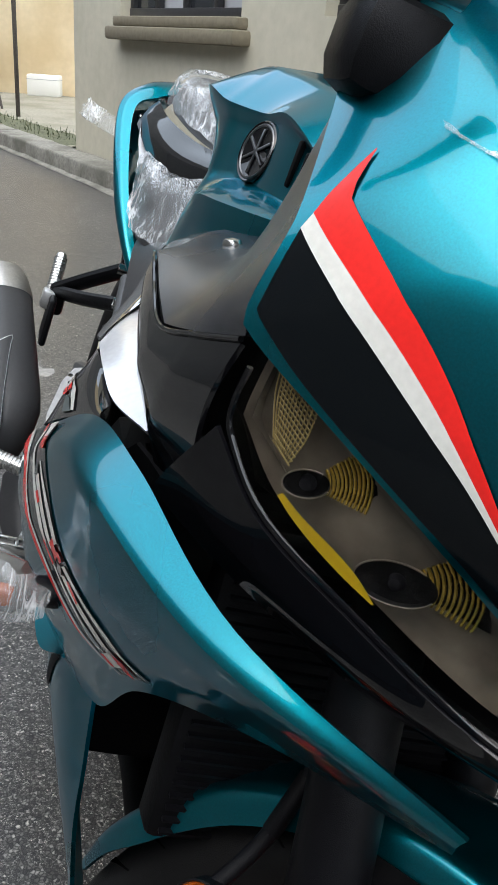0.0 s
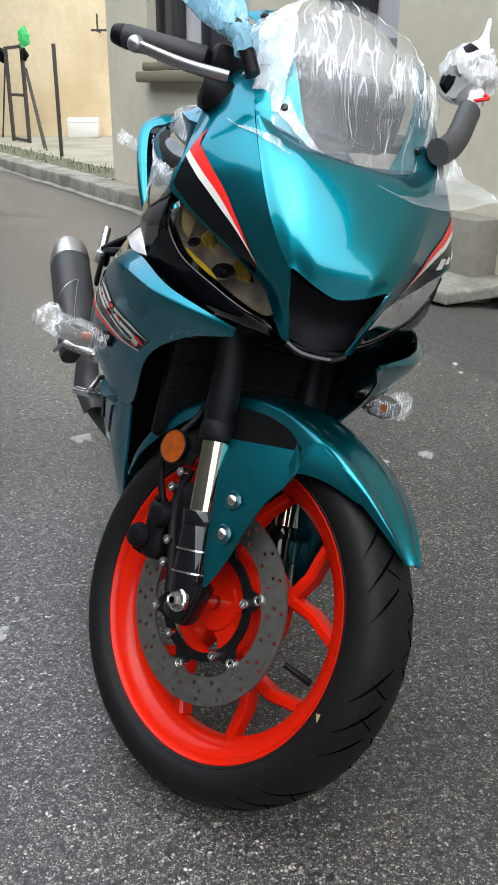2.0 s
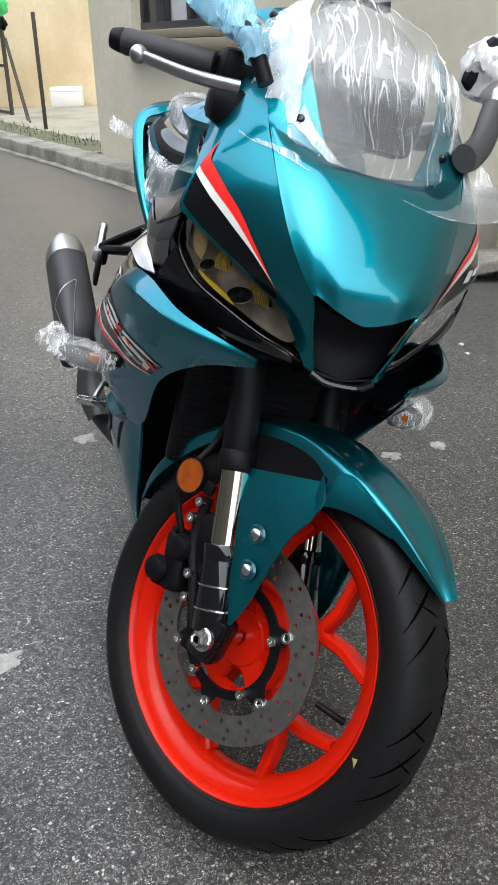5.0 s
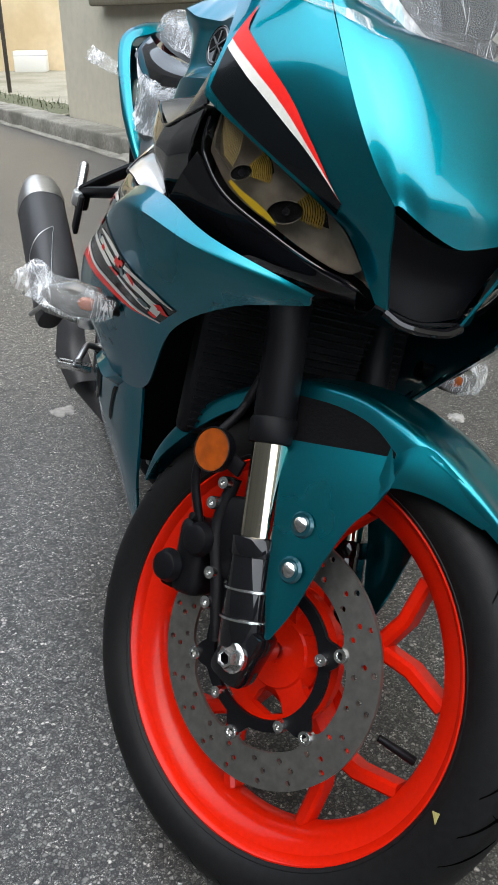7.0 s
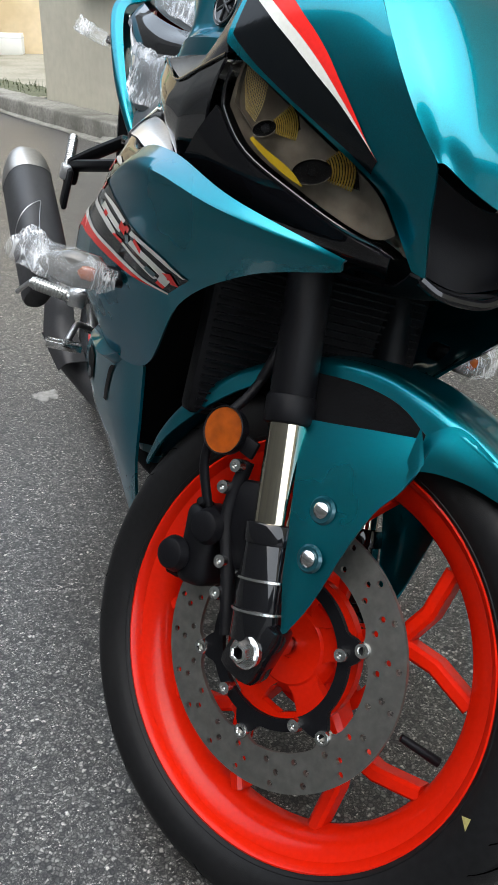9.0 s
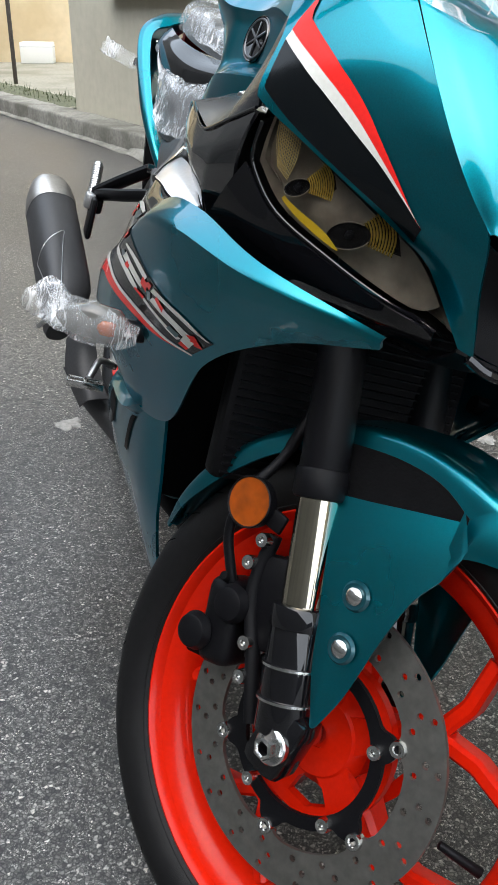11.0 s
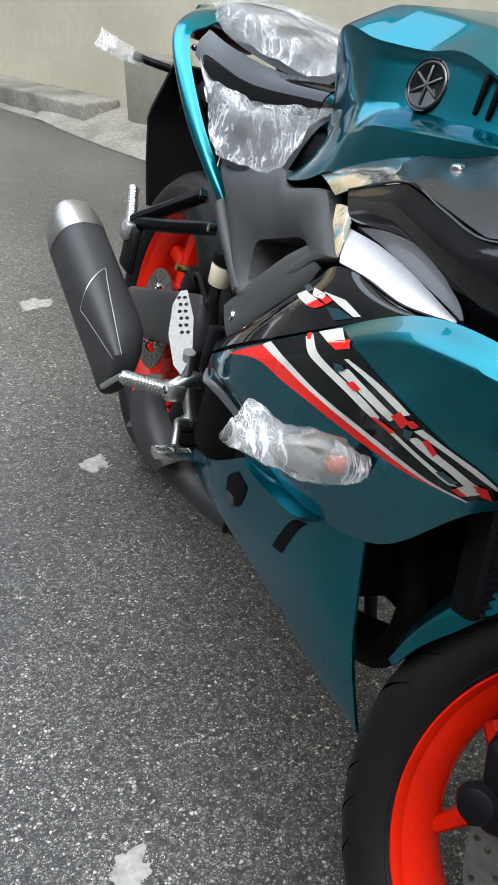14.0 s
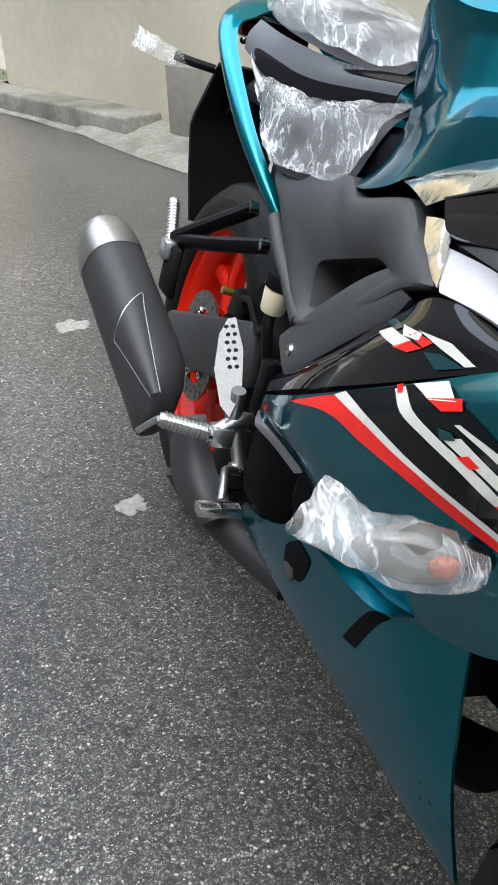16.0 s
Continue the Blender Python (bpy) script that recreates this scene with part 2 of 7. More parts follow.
# ---- the place ----
def asphalt():
    m = bpy.data.materials.new("worn_wet_asphalt")
    m.use_nodes = True
    n, l = m.node_tree.nodes, m.node_tree.links
    b = n["Principled BSDF"]
    tc = n.new("ShaderNodeTexCoord")
    wob = n.new("ShaderNodeTexNoise")
    wob.inputs["Scale"].default_value, wob.inputs["Detail"].default_value = 120, 10
    wob.inputs["Roughness"].default_value = 0.7
    l.new(tc.outputs["Object"], wob.inputs["Vector"])
    push = n.new("ShaderNodeVectorMath")
    push.operation = "MULTIPLY_ADD"
    push.inputs[1].default_value = (0.0075, 0.0075, 0.0075)
    l.new(wob.outputs["Color"], push.inputs[0])
    l.new(tc.outputs["Object"], push.inputs[2])
    col, high = None, wob.outputs["Fac"]
    for scale in (180, 370):                            # chips of two sizes, each with its own shade, and dark gaps
        chip = n.new("ShaderNodeTexVoronoi")
        chip.inputs["Scale"].default_value = scale
        l.new(push.outputs[0], chip.inputs["Vector"])
        gap = n.new("ShaderNodeTexVoronoi")
        gap.feature = "DISTANCE_TO_EDGE"
        gap.inputs["Scale"].default_value = scale
        l.new(push.outputs[0], gap.inputs["Vector"])
        sep = n.new("ShaderNodeSeparateColor")
        l.new(chip.outputs["Color"], sep.inputs[0])
        shade = n.new("ShaderNodeValToRGB")
        e = shade.color_ramp.elements
        e[0].position, e[0].color = 0.0, (0.024, 0.024, 0.023, 1)
        e[1].position, e[1].color = 1.0, (0.66, 0.63, 0.58, 1)
        for p, c in ((0.45, 0.098), (0.75, 0.215), (0.92, 0.42)):
            x = e.new(p)
            x.color = (c, c * 0.945, c * 0.865, 1)
        l.new(sep.outputs[0], shade.inputs["Fac"])
        seam = n.new("ShaderNodeMapRange")
        seam.inputs["From Max"].default_value = 0.30
        seam.inputs["To Min"].default_value = 0.10
        l.new(gap.outputs["Distance"], seam.inputs["Value"])
        dark = n.new("ShaderNodeMix")
        dark.data_type, dark.blend_type = "RGBA", "MULTIPLY"
        dark.inputs[0].default_value = 1
        l.new(shade.outputs["Color"], dark.inputs[6])
        l.new(seam.outputs[0], dark.inputs[7])
        rise = n.new("ShaderNodeMath")
        rise.operation = "MULTIPLY_ADD"
        rise.inputs[1].default_value = 0.6
        l.new(seam.outputs[0], rise.inputs[0])
        l.new(high, rise.inputs[2])
        high = rise.outputs[0]
        if col is None:
            col = dark.outputs[2]
        else:
            which = n.new("ShaderNodeTexNoise")
            which.inputs["Scale"].default_value, which.inputs["Detail"].default_value = 34, 5
            l.new(tc.outputs["Object"], which.inputs["Vector"])
            cutoff = n.new("ShaderNodeMapRange")
            cutoff.inputs["From Min"].default_value, cutoff.inputs["From Max"].default_value = 0.44, 0.54
            l.new(which.outputs["Fac"], cutoff.inputs["Value"])
            both = n.new("ShaderNodeMix")
            both.data_type = "RGBA"
            l.new(cutoff.outputs[0], both.inputs[0])
            l.new(col, both.inputs[6])
            l.new(dark.outputs[2], both.inputs[7])
            col = both.outputs[2]
    broad = n.new("ShaderNodeTexNoise")
    broad.inputs["Scale"].default_value, broad.inputs["Detail"].default_value = 1.3, 7
    l.new(tc.outputs["Object"], broad.inputs["Vector"])
    damp = n.new("ShaderNodeMapRange")
    damp.inputs["From Min"].default_value, damp.inputs["From Max"].default_value = 0.35, 0.7
    damp.inputs["To Min"].default_value, damp.inputs["To Max"].default_value = 1.26, 2.20
    l.new(broad.outputs["Fac"], damp.inputs["Value"])
    mul = n.new("ShaderNodeMix")
    mul.data_type, mul.blend_type = "RGBA", "MULTIPLY"
    mul.inputs[0].default_value = 1
    l.new(col, mul.inputs[6])
    l.new(damp.outputs[0], mul.inputs[7])
    l.new(mul.outputs[2], b.inputs["Base Color"])
    b.inputs["Coat Weight"].default_value, b.inputs["Coat Roughness"].default_value = 0.50, 0.30
    gl = n.new("ShaderNodeMapRange")
    gl.inputs["To Min"].default_value, gl.inputs["To Max"].default_value = 0.36, 0.66
    l.new(broad.outputs["Fac"], gl.inputs["Value"])
    l.new(gl.outputs[0], b.inputs["Roughness"])
    bp = n.new("ShaderNodeBump")
    bp.inputs["Strength"].default_value, bp.inputs["Distance"].default_value = 0.9, 0.005
    l.new(high, bp.inputs["Height"])
    l.new(bp.outputs[0], b.inputs["Normal"])
    return m


ASPHALT = asphalt()
CONCRETE = mat("stained_concrete", (0.24, 0.23, 0.20), 0.85, 0, 0.25, 40, bump=0.6, bump_scale=120, spot=(0.10, 0.095, 0.075), spot_scale=3, spot_amount=0.8)
MORTAR = mat("pale_mortar", (0.42, 0.40, 0.36), 0.9, 0, 0.15, 60, bump=0.5, bump_scale=150)
RENDERED = mat("grey_cream_wall", (0.46, 0.43, 0.34), 0.85, 0, 0.06, 12, bump=0.15, bump_scale=80, spot=(0.36, 0.335, 0.26), spot_scale=1.2, spot_amount=0.6)
YELLOW = mat("yellow_cream_wall", (0.70, 0.57, 0.37), 0.85, 0, 0.05, 10, bump=0.12, bump_scale=60, spot=(0.52, 0.38, 0.2), spot_scale=0.9, spot_amount=0.6)
SILL = mat("tan_sill", (0.16, 0.138, 0.095), 0.75, 0, 0.12, 30, bump=0.2, bump_scale=90)
FRAME = mat("dark_window_frame", (0.035, 0.035, 0.038), 0.4, 0.3, 0.1, 60)
CURTAIN = mat("pale_blind", (0.38, 0.38, 0.40), 0.7, 0, 0.08, 5)
RUST = mat("rusty_steel", (0.06, 0.05, 0.042), 0.75, 0.2, 0.3, 60, bump=0.3, bump_scale=300)
FOAM = mat("white_polystyrene", (0.78, 0.77, 0.72), 0.85, 0, 0.04, 150, bump=0.2, bump_scale=300)
MOSS = mat("mossy_soil", (0.10, 0.105, 0.06), 0.95, 0, 0.4, 30, bump=0.8, bump_scale=60)
SPILL = mat("pale_cement_stain", (0.29, 0.28, 0.26), 0.85, 0, 0.25, 80, bump=0.5, bump_scale=250)

bm = bmesh.new()
bmesh.ops.create_grid(bm, x_segments=8, y_segments=8, size=400)
ground = part("ground", bm, ASPHALT, smooth=False)
tagged(ground, "worn grey asphalt road with exposed pale stones", "road", kind="structure")

# kerb axes: u runs along the kerb towards the near end, v away from the road
WALLM = Matrix.Translation((-1.8, 6.87, 0)) @ Matrix(((0.61, 0.79, 0, 0), (-0.79, 0.61, 0, 0), (0, 0, 1, 0), (0, 0, 0, 1)))

def uvz(u, v, z=0.0):
    return WALLM @ Vector((u, v, z))


def setting(name, bm, material, label, category, smooth=False):
    return tagged(part(name, bm, material, m=WALLM, smooth=smooth), label, category, kind="structure")


# near house: front wall with window openings, thickness behind
WIN = [(0.14, 1.90, 1.20, 2.50), (2.74, 3.51, 1.21, 2.50), (4.68, 5.80, 1.10, 2.40)]
T = 0.22
bm = bmesh.new()
cuts = [-0.82]
for a, b, lo, hi in WIN:
    box(a - cuts[-1], T, 7.0, ((a + cuts[-1]) / 2, T / 2, 3.5), 0, bm)
    box(b - a, T, lo, ((a + b) / 2, T / 2, lo / 2), 0, bm)
    box(b - a, T, 7.0 - hi, ((a + b) / 2, T / 2, (7.0 + hi) / 2), 0, bm)
    cuts.append(b)
box(16.0 - cuts[-1], T, 7.0, ((16.0 + cuts[-1]) / 2, T / 2, 3.5), 0, bm)
setting("wall_front", bm, RENDERED, "grey-cream rendered house wall with stained foot", "wall")
setting("wall_side", box(T, 8.0, 7.0, (-0.82 + T / 2, T + 4.0, 3.5)), RENDERED, "grey-cream house side wall", "wall")
setting("wall_back", box(17.0, T, 7.0, (7.4, 8.4, 3.5)), RENDERED, "grey-cream house back wall", "wall")
setting("roof", box(17.6, 9.2, 0.12, (7.4, 4.2, 7.06)), CONCRETE, "flat house roof", "roof")
GLASS = mat("dark_window_glass", (0.02, 0.022, 0.026), 0.05, 0, 0.1, 5, coat=0.5)
for n, (a, b, lo, hi) in enumerate(WIN):
    w = setting("window_%d" % (n + 1), box(b - a, 0.02, hi - lo, ((a + b) / 2, 0.150, (lo + hi) / 2)), CURTAIN, "house window with dark frame and pale blind", "window")
    count = 4 if b - a > 1 else 2
    for k in range(count + 1):
        x = a + 0.03 + (b - a - 0.06) * k / count
        part("window_frame", box(0.055, 0.05, hi - lo, (x, 0.105, (lo + hi) / 2), 0.006), FRAME, w)
    for z in (lo + 0.03, hi - 0.03):
        part("window_frame", box(b - a, 0.05, 0.06, ((a + b) / 2, 0.100, z), 0.006), FRAME, w)
    for k in range(count):
        x0, x1 = a + 0.03 + (b - a - 0.06) * k / count, a + 0.03 + (b - a - 0.06) * (k + 1) / count
        if k % 2 == 0:
            part("pane", box(x1 - x0 - 0.05, 0.008, hi - lo - 0.1, ((x0 + x1) / 2, 0.118, (lo + hi) / 2)), GLASS, w)
    if b - a > 1:                                       # the narrow window has no sill
        left, right = (a - 0.02, b + 0.12) if n == 0 else (a - 0.17, b + 0.17)
        bm = box(right - left - 0.08, 0.20, 0.07, ((left + right) / 2, 0.02, lo - 0.035), 0.02)
        box(right - left, 0.26, 0.09, ((left + right) / 2, 0.00, lo - 0.115), 0.025, bm)
        part("window_sill", bm, SILL, w, "moulded tan window sill")

# kerb and apron in front of the wall
bm = bmesh.new()
rnd = random.Random(4)
x = -14.0
kerb = setting("kerb", box(14.6, 0.05, 0.06, (-6.7, -0.145, 0.03)), CONCRETE, "old stained concrete kerb stones", "kerb")
k_i = 0
while x < 1.1:
    ln = 0.9 + 0.12 * rnd.random()
    g = 0.012
    h = 0.135 + 0.012 * rnd.random()
    bm = box(ln - g, 0.29, h, (x + ln / 2, -0.150 + 0.012 * rnd.random(), h / 2), 0.018, seg=3)
    bmesh.ops.subdivide_edges(bm, edges=[e for e in bm.edges if e.calc_length() > 0.3], cuts=6, use_grid_fill=True)
    for v in bm.verts:
        v.co += noise.noise_vector(v.co * 9) * 0.008
    part("kerb_stone", bm, CONCRETE, kerb)
    x += ln
bm = sheet([[(-14, -0.34, 0.004), (-6, -0.33, 0.004), (-0.5, -0.34, 0.004), (1.3, -0.40, 0.004), (2.2, -0.46, 0.004)], [(-14, -0.28, 0.022), (-6, -0.28, 0.022), (-0.5, -0.28, 0.022), (1.3, -0.24, 0.03), (2.2, -0.30, 0.03)]], 60, 3)
for v in bm.verts:
    v.co += noise.noise_vector(v.co * 7) * 0.012
setting("kerb_mortar", bm, CONCRETE, "stained mortar line along the kerb", "mortar")
bm = sheet([[(0.95, 0.02, 0.13), (1.6, 0.02, 0.10), (2.6, 0.02, 0.09), (3.5, 0.02, 0.10)], [(0.95, -0.16, 0.12), (1.6, -0.18, 0.07), (2.6, -0.26, 0.06), (3.5, -0.25, 0.08)], [(0.95, -0.34, 0.004), (1.6, -0.46, 0.004), (2.6, -0.56, 0.004), (3.5, -0.55, 0.004)]], 40, 12)
for v in bm.verts:
    v.co.z += 0.010 * noise.noise(v.co * 8) * (1 if v.co.z > 0.02 else 0.3)
setting("apron", bm, CONCRETE, "broken concrete apron at the wall foot", "apron", True)
bm = box(1.15, 0.62, 0.06, (4.05, -0.20, 0.115), 0.012)
slab = setting("drain_slab", bm, CONCRETE, "concrete slab over a dark drain", "slab")
part("slab_leg", box(0.10, 0.55, 0.085, (3.52, -0.20, 0.043)), DARK, slab)
part("drain_shadow_wall", box(5.0, 0.04, 0.10, (6.2, 0.02, 0.05)), CONCRETE, slab)
part("drain_edge", box(3.2, 0.20, 0.08, (6.30, -0.12, 0.04), 0.015), CONCRETE, slab)
GREYBLOCK = mat("grey_painted_block", (0.19, 0.18, 0.15), 0.85, 0, 0.1, 20, bump=0.2, bump_scale=80)
for a, b, z in ((1.86, 2.35, 0.46), (4.02, 4.42, 0.42)):
    w = tagged(part("wall_block", box(b - a, 0.16, z, ((a + b) / 2, -0.08, z / 2), 0.01), GREYBLOCK, m=WALLM), "grey painted block at the wall foot", "block", "wall blocks")

# loose grit by the drain
rnd = random.Random(9)
bm = bmesh.new()
for k in range(260):
    u, v = 4.1 + 1.5 * rnd.random(), -0.42 - abs(rnd.gauss(0, 0.28))
    r = 0.004 + 0.010 * rnd.random() ** 2
    bmesh.ops.create_icosphere(bm, subdivisions=1, radius=r, matrix=Matrix.Translation((u, v, r * 0.3)) @ Matrix.Diagonal((1, 0.8, 0.5, 1)))
grit = tagged(part("grit", bm, MORTAR, m=WALLM, smooth=False), "scattered pale grit by the drain", "grit", kind="stuff")
mouth = tagged(part("drain_mouth", plate([(3.5, -0.50), (3.9, -0.56), (4.7, -0.62), (5.6, -0.56), (5.6, -0.30), (3.5, -0.30)], 0.006, m=Matrix.Translation((0, 0, 0.001))), DARK, m=WALLM, smooth=False), "dark wet drain mouth under the slab", "drain", kind="structure")
heap = bmesh.new()
bmesh.ops.create_grid(heap, x_segments=24, y_segments=16, size=1, matrix=Matrix.Translation((4.7, -0.50, 0.0)) @ Matrix.Diagonal((1.0, 0.42, 1, 1)))
for v in heap.verts:
    du, dv = (v.co.x - 4.7) / 1.0, (v.co.y + 0.50) / 0.42
    e = max(0, 1 - du * du) * max(0, 1 - dv * dv)
    v.co.z = -0.006 + 0.075 * e ** 0.8 + 0.014 * noise.noise(v.co * 14) * e
SILT = mat("dark_wet_silt", (0.055, 0.052, 0.046), 0.7, 0, 0.35, 60, bump=0.8, bump_scale=140)
tagged(part("silt", heap, SILT, m=WALLM), "dark silt banked against the drain", "silt", kind="stuff")

# yard behind the kerb, at the house's far side
bm = bmesh.new()
bmesh.ops.create_grid(bm, x_segments=60, y_segments=40, size=1, matrix=Matrix.Translation((-7.6, 3.0, 0.12)) @ Matrix.Diagonal((6.5, 3.0, 1, 1)))
for v in bm.verts:
    v.co.z += 0.012 * noise.noise(v.co * 1.7)
YARD = mat("weathered_yard_concrete", (0.30, 0.28, 0.225), 0.9, 0, 0.18, 25, bump=0.4, bump_scale=60, spot=(0.17, 0.165, 0.11), spot_scale=1.1, spot_amount=0.8)
setting("yard", bm, YARD, "weathered concrete yard with mossy stains", "yard", True)
bm = bmesh.new()
bmesh.ops.create_grid(bm, x_segments=120, y_segments=10, size=1, matrix=Matrix.Translation((-7.6, 0.22, 0.135)) @ Matrix.Diagonal((6.5, 0.24, 1, 1)))
for v in bm.verts:
    v.co.z += 0.03 * abs(noise.noise(v.co * 5)) - 0.012 + 0.01 * noise.noise(v.co * 16)
tagged(part("moss", bm, MOSS, m=WALLM), "mossy soil along the kerb", "moss", kind="stuff")
rnd = random.Random(12)
bm = bmesh.new()
for k in range(500):
    u, v = -13.5 + 12.2 * rnd.random(), 0.02 + 0.42 * rnd.random()
    h = 0.03 + 0.07 * rnd.random()
    a = rnd.random() * 6.28
    d = Vector((math.cos(a), math.sin(a), 0)) * 0.005
    p = Vector((u, v, 0.13))
    tip = p + Vector((rnd.uniform(-0.03, 0.03), rnd.uniform(-0.03, 0.03), h))
    bm.faces.new([bm.verts.new(q) for q in (p - d, p + d, tip)])
GRASS = mat("thin_weeds", (0.055, 0.07, 0.03), 0.8, 0, 0.3, 20)
tagged(part("weeds", bm, GRASS, m=WALLM, smooth=False), "thin weeds along the kerb", "weeds", kind="stuff")

# yellow house across the yard
ang = math.atan2(0.94, 1.77)
YM = WALLM @ Matrix.Translation((-9.82, 1.11, 0)) @ Matrix.Rotation(-ang, 4, "Z")
yw = tagged(part("wall_yellow", box(0.25, 9.0, 6.5, (-0.125, 2.6, 3.25)), YELLOW, m=YM, smooth=False), "weathered yellow-cream house wall", "wall", kind="structure")
part("wall_niche", box(0.02, 0.22, 0.9, (0.012, 3.02, 2.05)), FRAME, yw)
part("wall_pipe", cyl((0.05, 2.86, 0.1), (0.05, 2.86, 5.5), 0.025), RUST, yw)
bkt = tagged(part("wall_bracket", box(0.40, 0.03, 0.03, (0.20, 2.10, 1.92)), RUST, m=YM), "small rusty steel wall bracket", "bracket")
part("stay", box(0.03, 0.03, 0.30, (0.34, 2.10, 2.05)), RUST, bkt)
part("plank", box(0.06, 0.62, 0.035, (0.36, 2.30, 1.93)), RUST, bkt)
fb = tagged(part("foam_box", box(0.34, 0.56, 0.34, (0.40, 1.75, 0.29), 0.02), FOAM, m=YM), "white polystyrene box on the yard", "box")
part("lid_line", box(0.345, 0.565, 0.008, (0.40, 1.75, 0.385)), CURTAIN, fb)


def post(name, u, v, h, r, label):
    return tagged(part(name, cyl((u, v, 0.09), (u, v, 0.09 + h), r, steps=10, bevel=0.004), RUST, m=WALLM), label, "post")

p1 = post("fence_post", -4.25, 0.58, 1.42, 0.026, "thin rusty steel fence post")
part("strut", cyl((-5.35, 0.72, 0.10), (-6.95, 0.98, 1.25), 0.014, steps=8), RUST, p1)
p2 = post("fence_post", -11.2, 1.30, 1.45, 0.026, "rusty steel fence post with a stay")
part("strut", cyl((-9.7, 1.15, 0.10), (-11.1, 1.28, 1.20), 0.014, steps=8), RUST, p2)
gate = tagged(part("gate_frame", cyl((-7.20, 1.00, 0.09), (-7.20, 1.00, 1.62), 0.034, steps=10), RUST, m=WALLM), "rusty narrow steel gate frame", "gate")
part("upright", cyl((-8.05, 0.97, 0.09), (-8.05, 0.97, 1.60), 0.034, steps=10), RUST, gate)
for z in (0.16, 0.86, 1.58):
    part("rail", box(0.85, 0.045, 0.045, (-7.625, 0.985, z)), RUST, gate)
part("strut", cyl((-8.15, 0.97, 1.35), (-9.1, 1.05, 0.10), 0.015, steps=8), RUST, gate)
part("strut", cyl((-7.15, 1.00, 1.35), (-5.9, 0.85, 0.10), 0.015, steps=8), RUST, gate)
GREEN = mat("faded_green_cloth", (0.05, 0.45, 0.12), 0.8, 0, 0.2, 40)
rag = bmesh.new()
bmesh.ops.create_icosphere(rag, subdivisions=3, radius=0.10, matrix=Matrix.Translation((-7.0, 1.00, 1.70)) @ Matrix.Diagonal((0.8, 0.8, 1.6, 1)))
for v in rag.verts:
    v.co += noise.noise_vector(v.co * 12) * 0.05
tagged(part("green_rag", rag, GREEN, m=WALLM), "faded green rag tied on the gate", "rag")
for u, z in ((-8.35, 1.48), (-6.98, 1.46)):
    lump = bmesh.new()
    bmesh.ops.create_icosphere(lump, subdivisions=3, radius=0.10, matrix=Matrix.Translation((u, 0.98, z)) @ Matrix.Diagonal((1, 0.6, 1.1, 1)))
    for v in lump.verts:
        v.co += noise.noise_vector(v.co * 10) * 0.05
    tagged(part("hung_cloth", lump, DARK, m=WALLM), "dark cloth hung on the gate", "cloth", "cloths on the gate")

# unseen dark walls, added to block sky light and darken the bike's reflections
OPP = mat("unseen_dark_wall", (0.13, 0.13, 0.125), 0.9, 0, 0.1, 6, bump=0.1, bump_scale=40, spot=(0.07, 0.075, 0.08), spot_scale=0.8)
setting("wall_opposite", box(60, 0.25, 4.8, (8.0, -6.6, 2.4)), OPP, "unseen wall added across the street to darken reflections", "wall")
setting("wall_end", box(0.25, 12.0, 4.6, (34.0, -3.0, 2.3)), OPP, "unseen wall added far off at the near end", "wall")
setting("wall_far", box(0.25, 9.0, 7.4, (-8.0, -4.2, 3.7)), OPP, "unseen wall added at the far end to darken reflections", "wall")

# pale cement splashes on the road
def splash(x, y, r, seed, label="pale cement splash on the road"):
    bm = bmesh.new()
    n = 40
    top = bm.verts.new((x, y, 0.0040))
    ring = []
    for k in range(n):
        a = math.tau * k / n
        rr = r * (0.72 + 0.55 * noise.noise(Vector((math.cos(a) * 1.3 + seed, math.sin(a) * 1.3, seed))) + 0.3 * noise.noise(Vector((math.cos(a) * 4 + seed, math.sin(a) * 4, seed))))
        ring.append((bm.verts.new((x + rr * 0.7 * math.cos(a), y + rr * 0.7 * math.sin(a), 0.0042)), bm.verts.new((x + rr * math.cos(a), y + rr * math.sin(a), 0.0008))))
    for k in range(n):
        a, b = ring[k], ring[(k + 1) % n]
        bm.faces.new((top, a[0], b[0]))
        bm.faces.new((a[0], a[1], b[1], b[0]))
    return tagged(part("cement_splash", bm, SPILL), label, "splash", "cement splashes", "stuff")

splash(-0.600, 1.312, 0.044, 1.0)
splash(-0.455, 0.300, 0.036, 5.0)
splash(0.452, 1.353, 0.034, 7.0)
splash(-0.90, 2.35, 0.07, 9.0)
splash(0.32, 1.27, 0.036, 11.0)


# ---- the motorcycle: axes x to its left, y to its rear, z up; it leans on its side stand ----
RAKE, STEER = radians(25), radians(34.25)
SETTLE = Matrix.Translation((-0.0108, -0.0125, 0.0110)) @ Matrix.Rotation(radians(0.76), 4, Vector((0.066, 0.712, -0.699)))   # body against front end
BIKE = Matrix.Translation((-0.0230, 0.0505, 0.0047)) @ pose(0, 0, 0, 0, 0, 18.0) @ pose(0, 0, 0, 0, 16.25, 0) @ SETTLE
FRONT = SETTLE.inverted()
HEAD = FRONT @ Matrix.Translation((0, -0.095, 0)) @ Matrix.Rotation(STEER, 4, Vector((0, math.sin(RAKE), math.cos(RAKE)))) @ Matrix.Translation((0, 0.095, 0))
bike = thing("motorcycle", BIKE, "teal sport motorcycle with orange-red wheels, partly wrapped in plastic", "motorcycle")
FA, RA = Vector((0, 0, 0.285)), Vector((-0.016, 1.405, 0.308))
MX = Matrix.Rotation(radians(-90), 4, "Y")          # lays a flat plate across the wheel's axle: plate x -> z, plate y -> y, depth -> -x


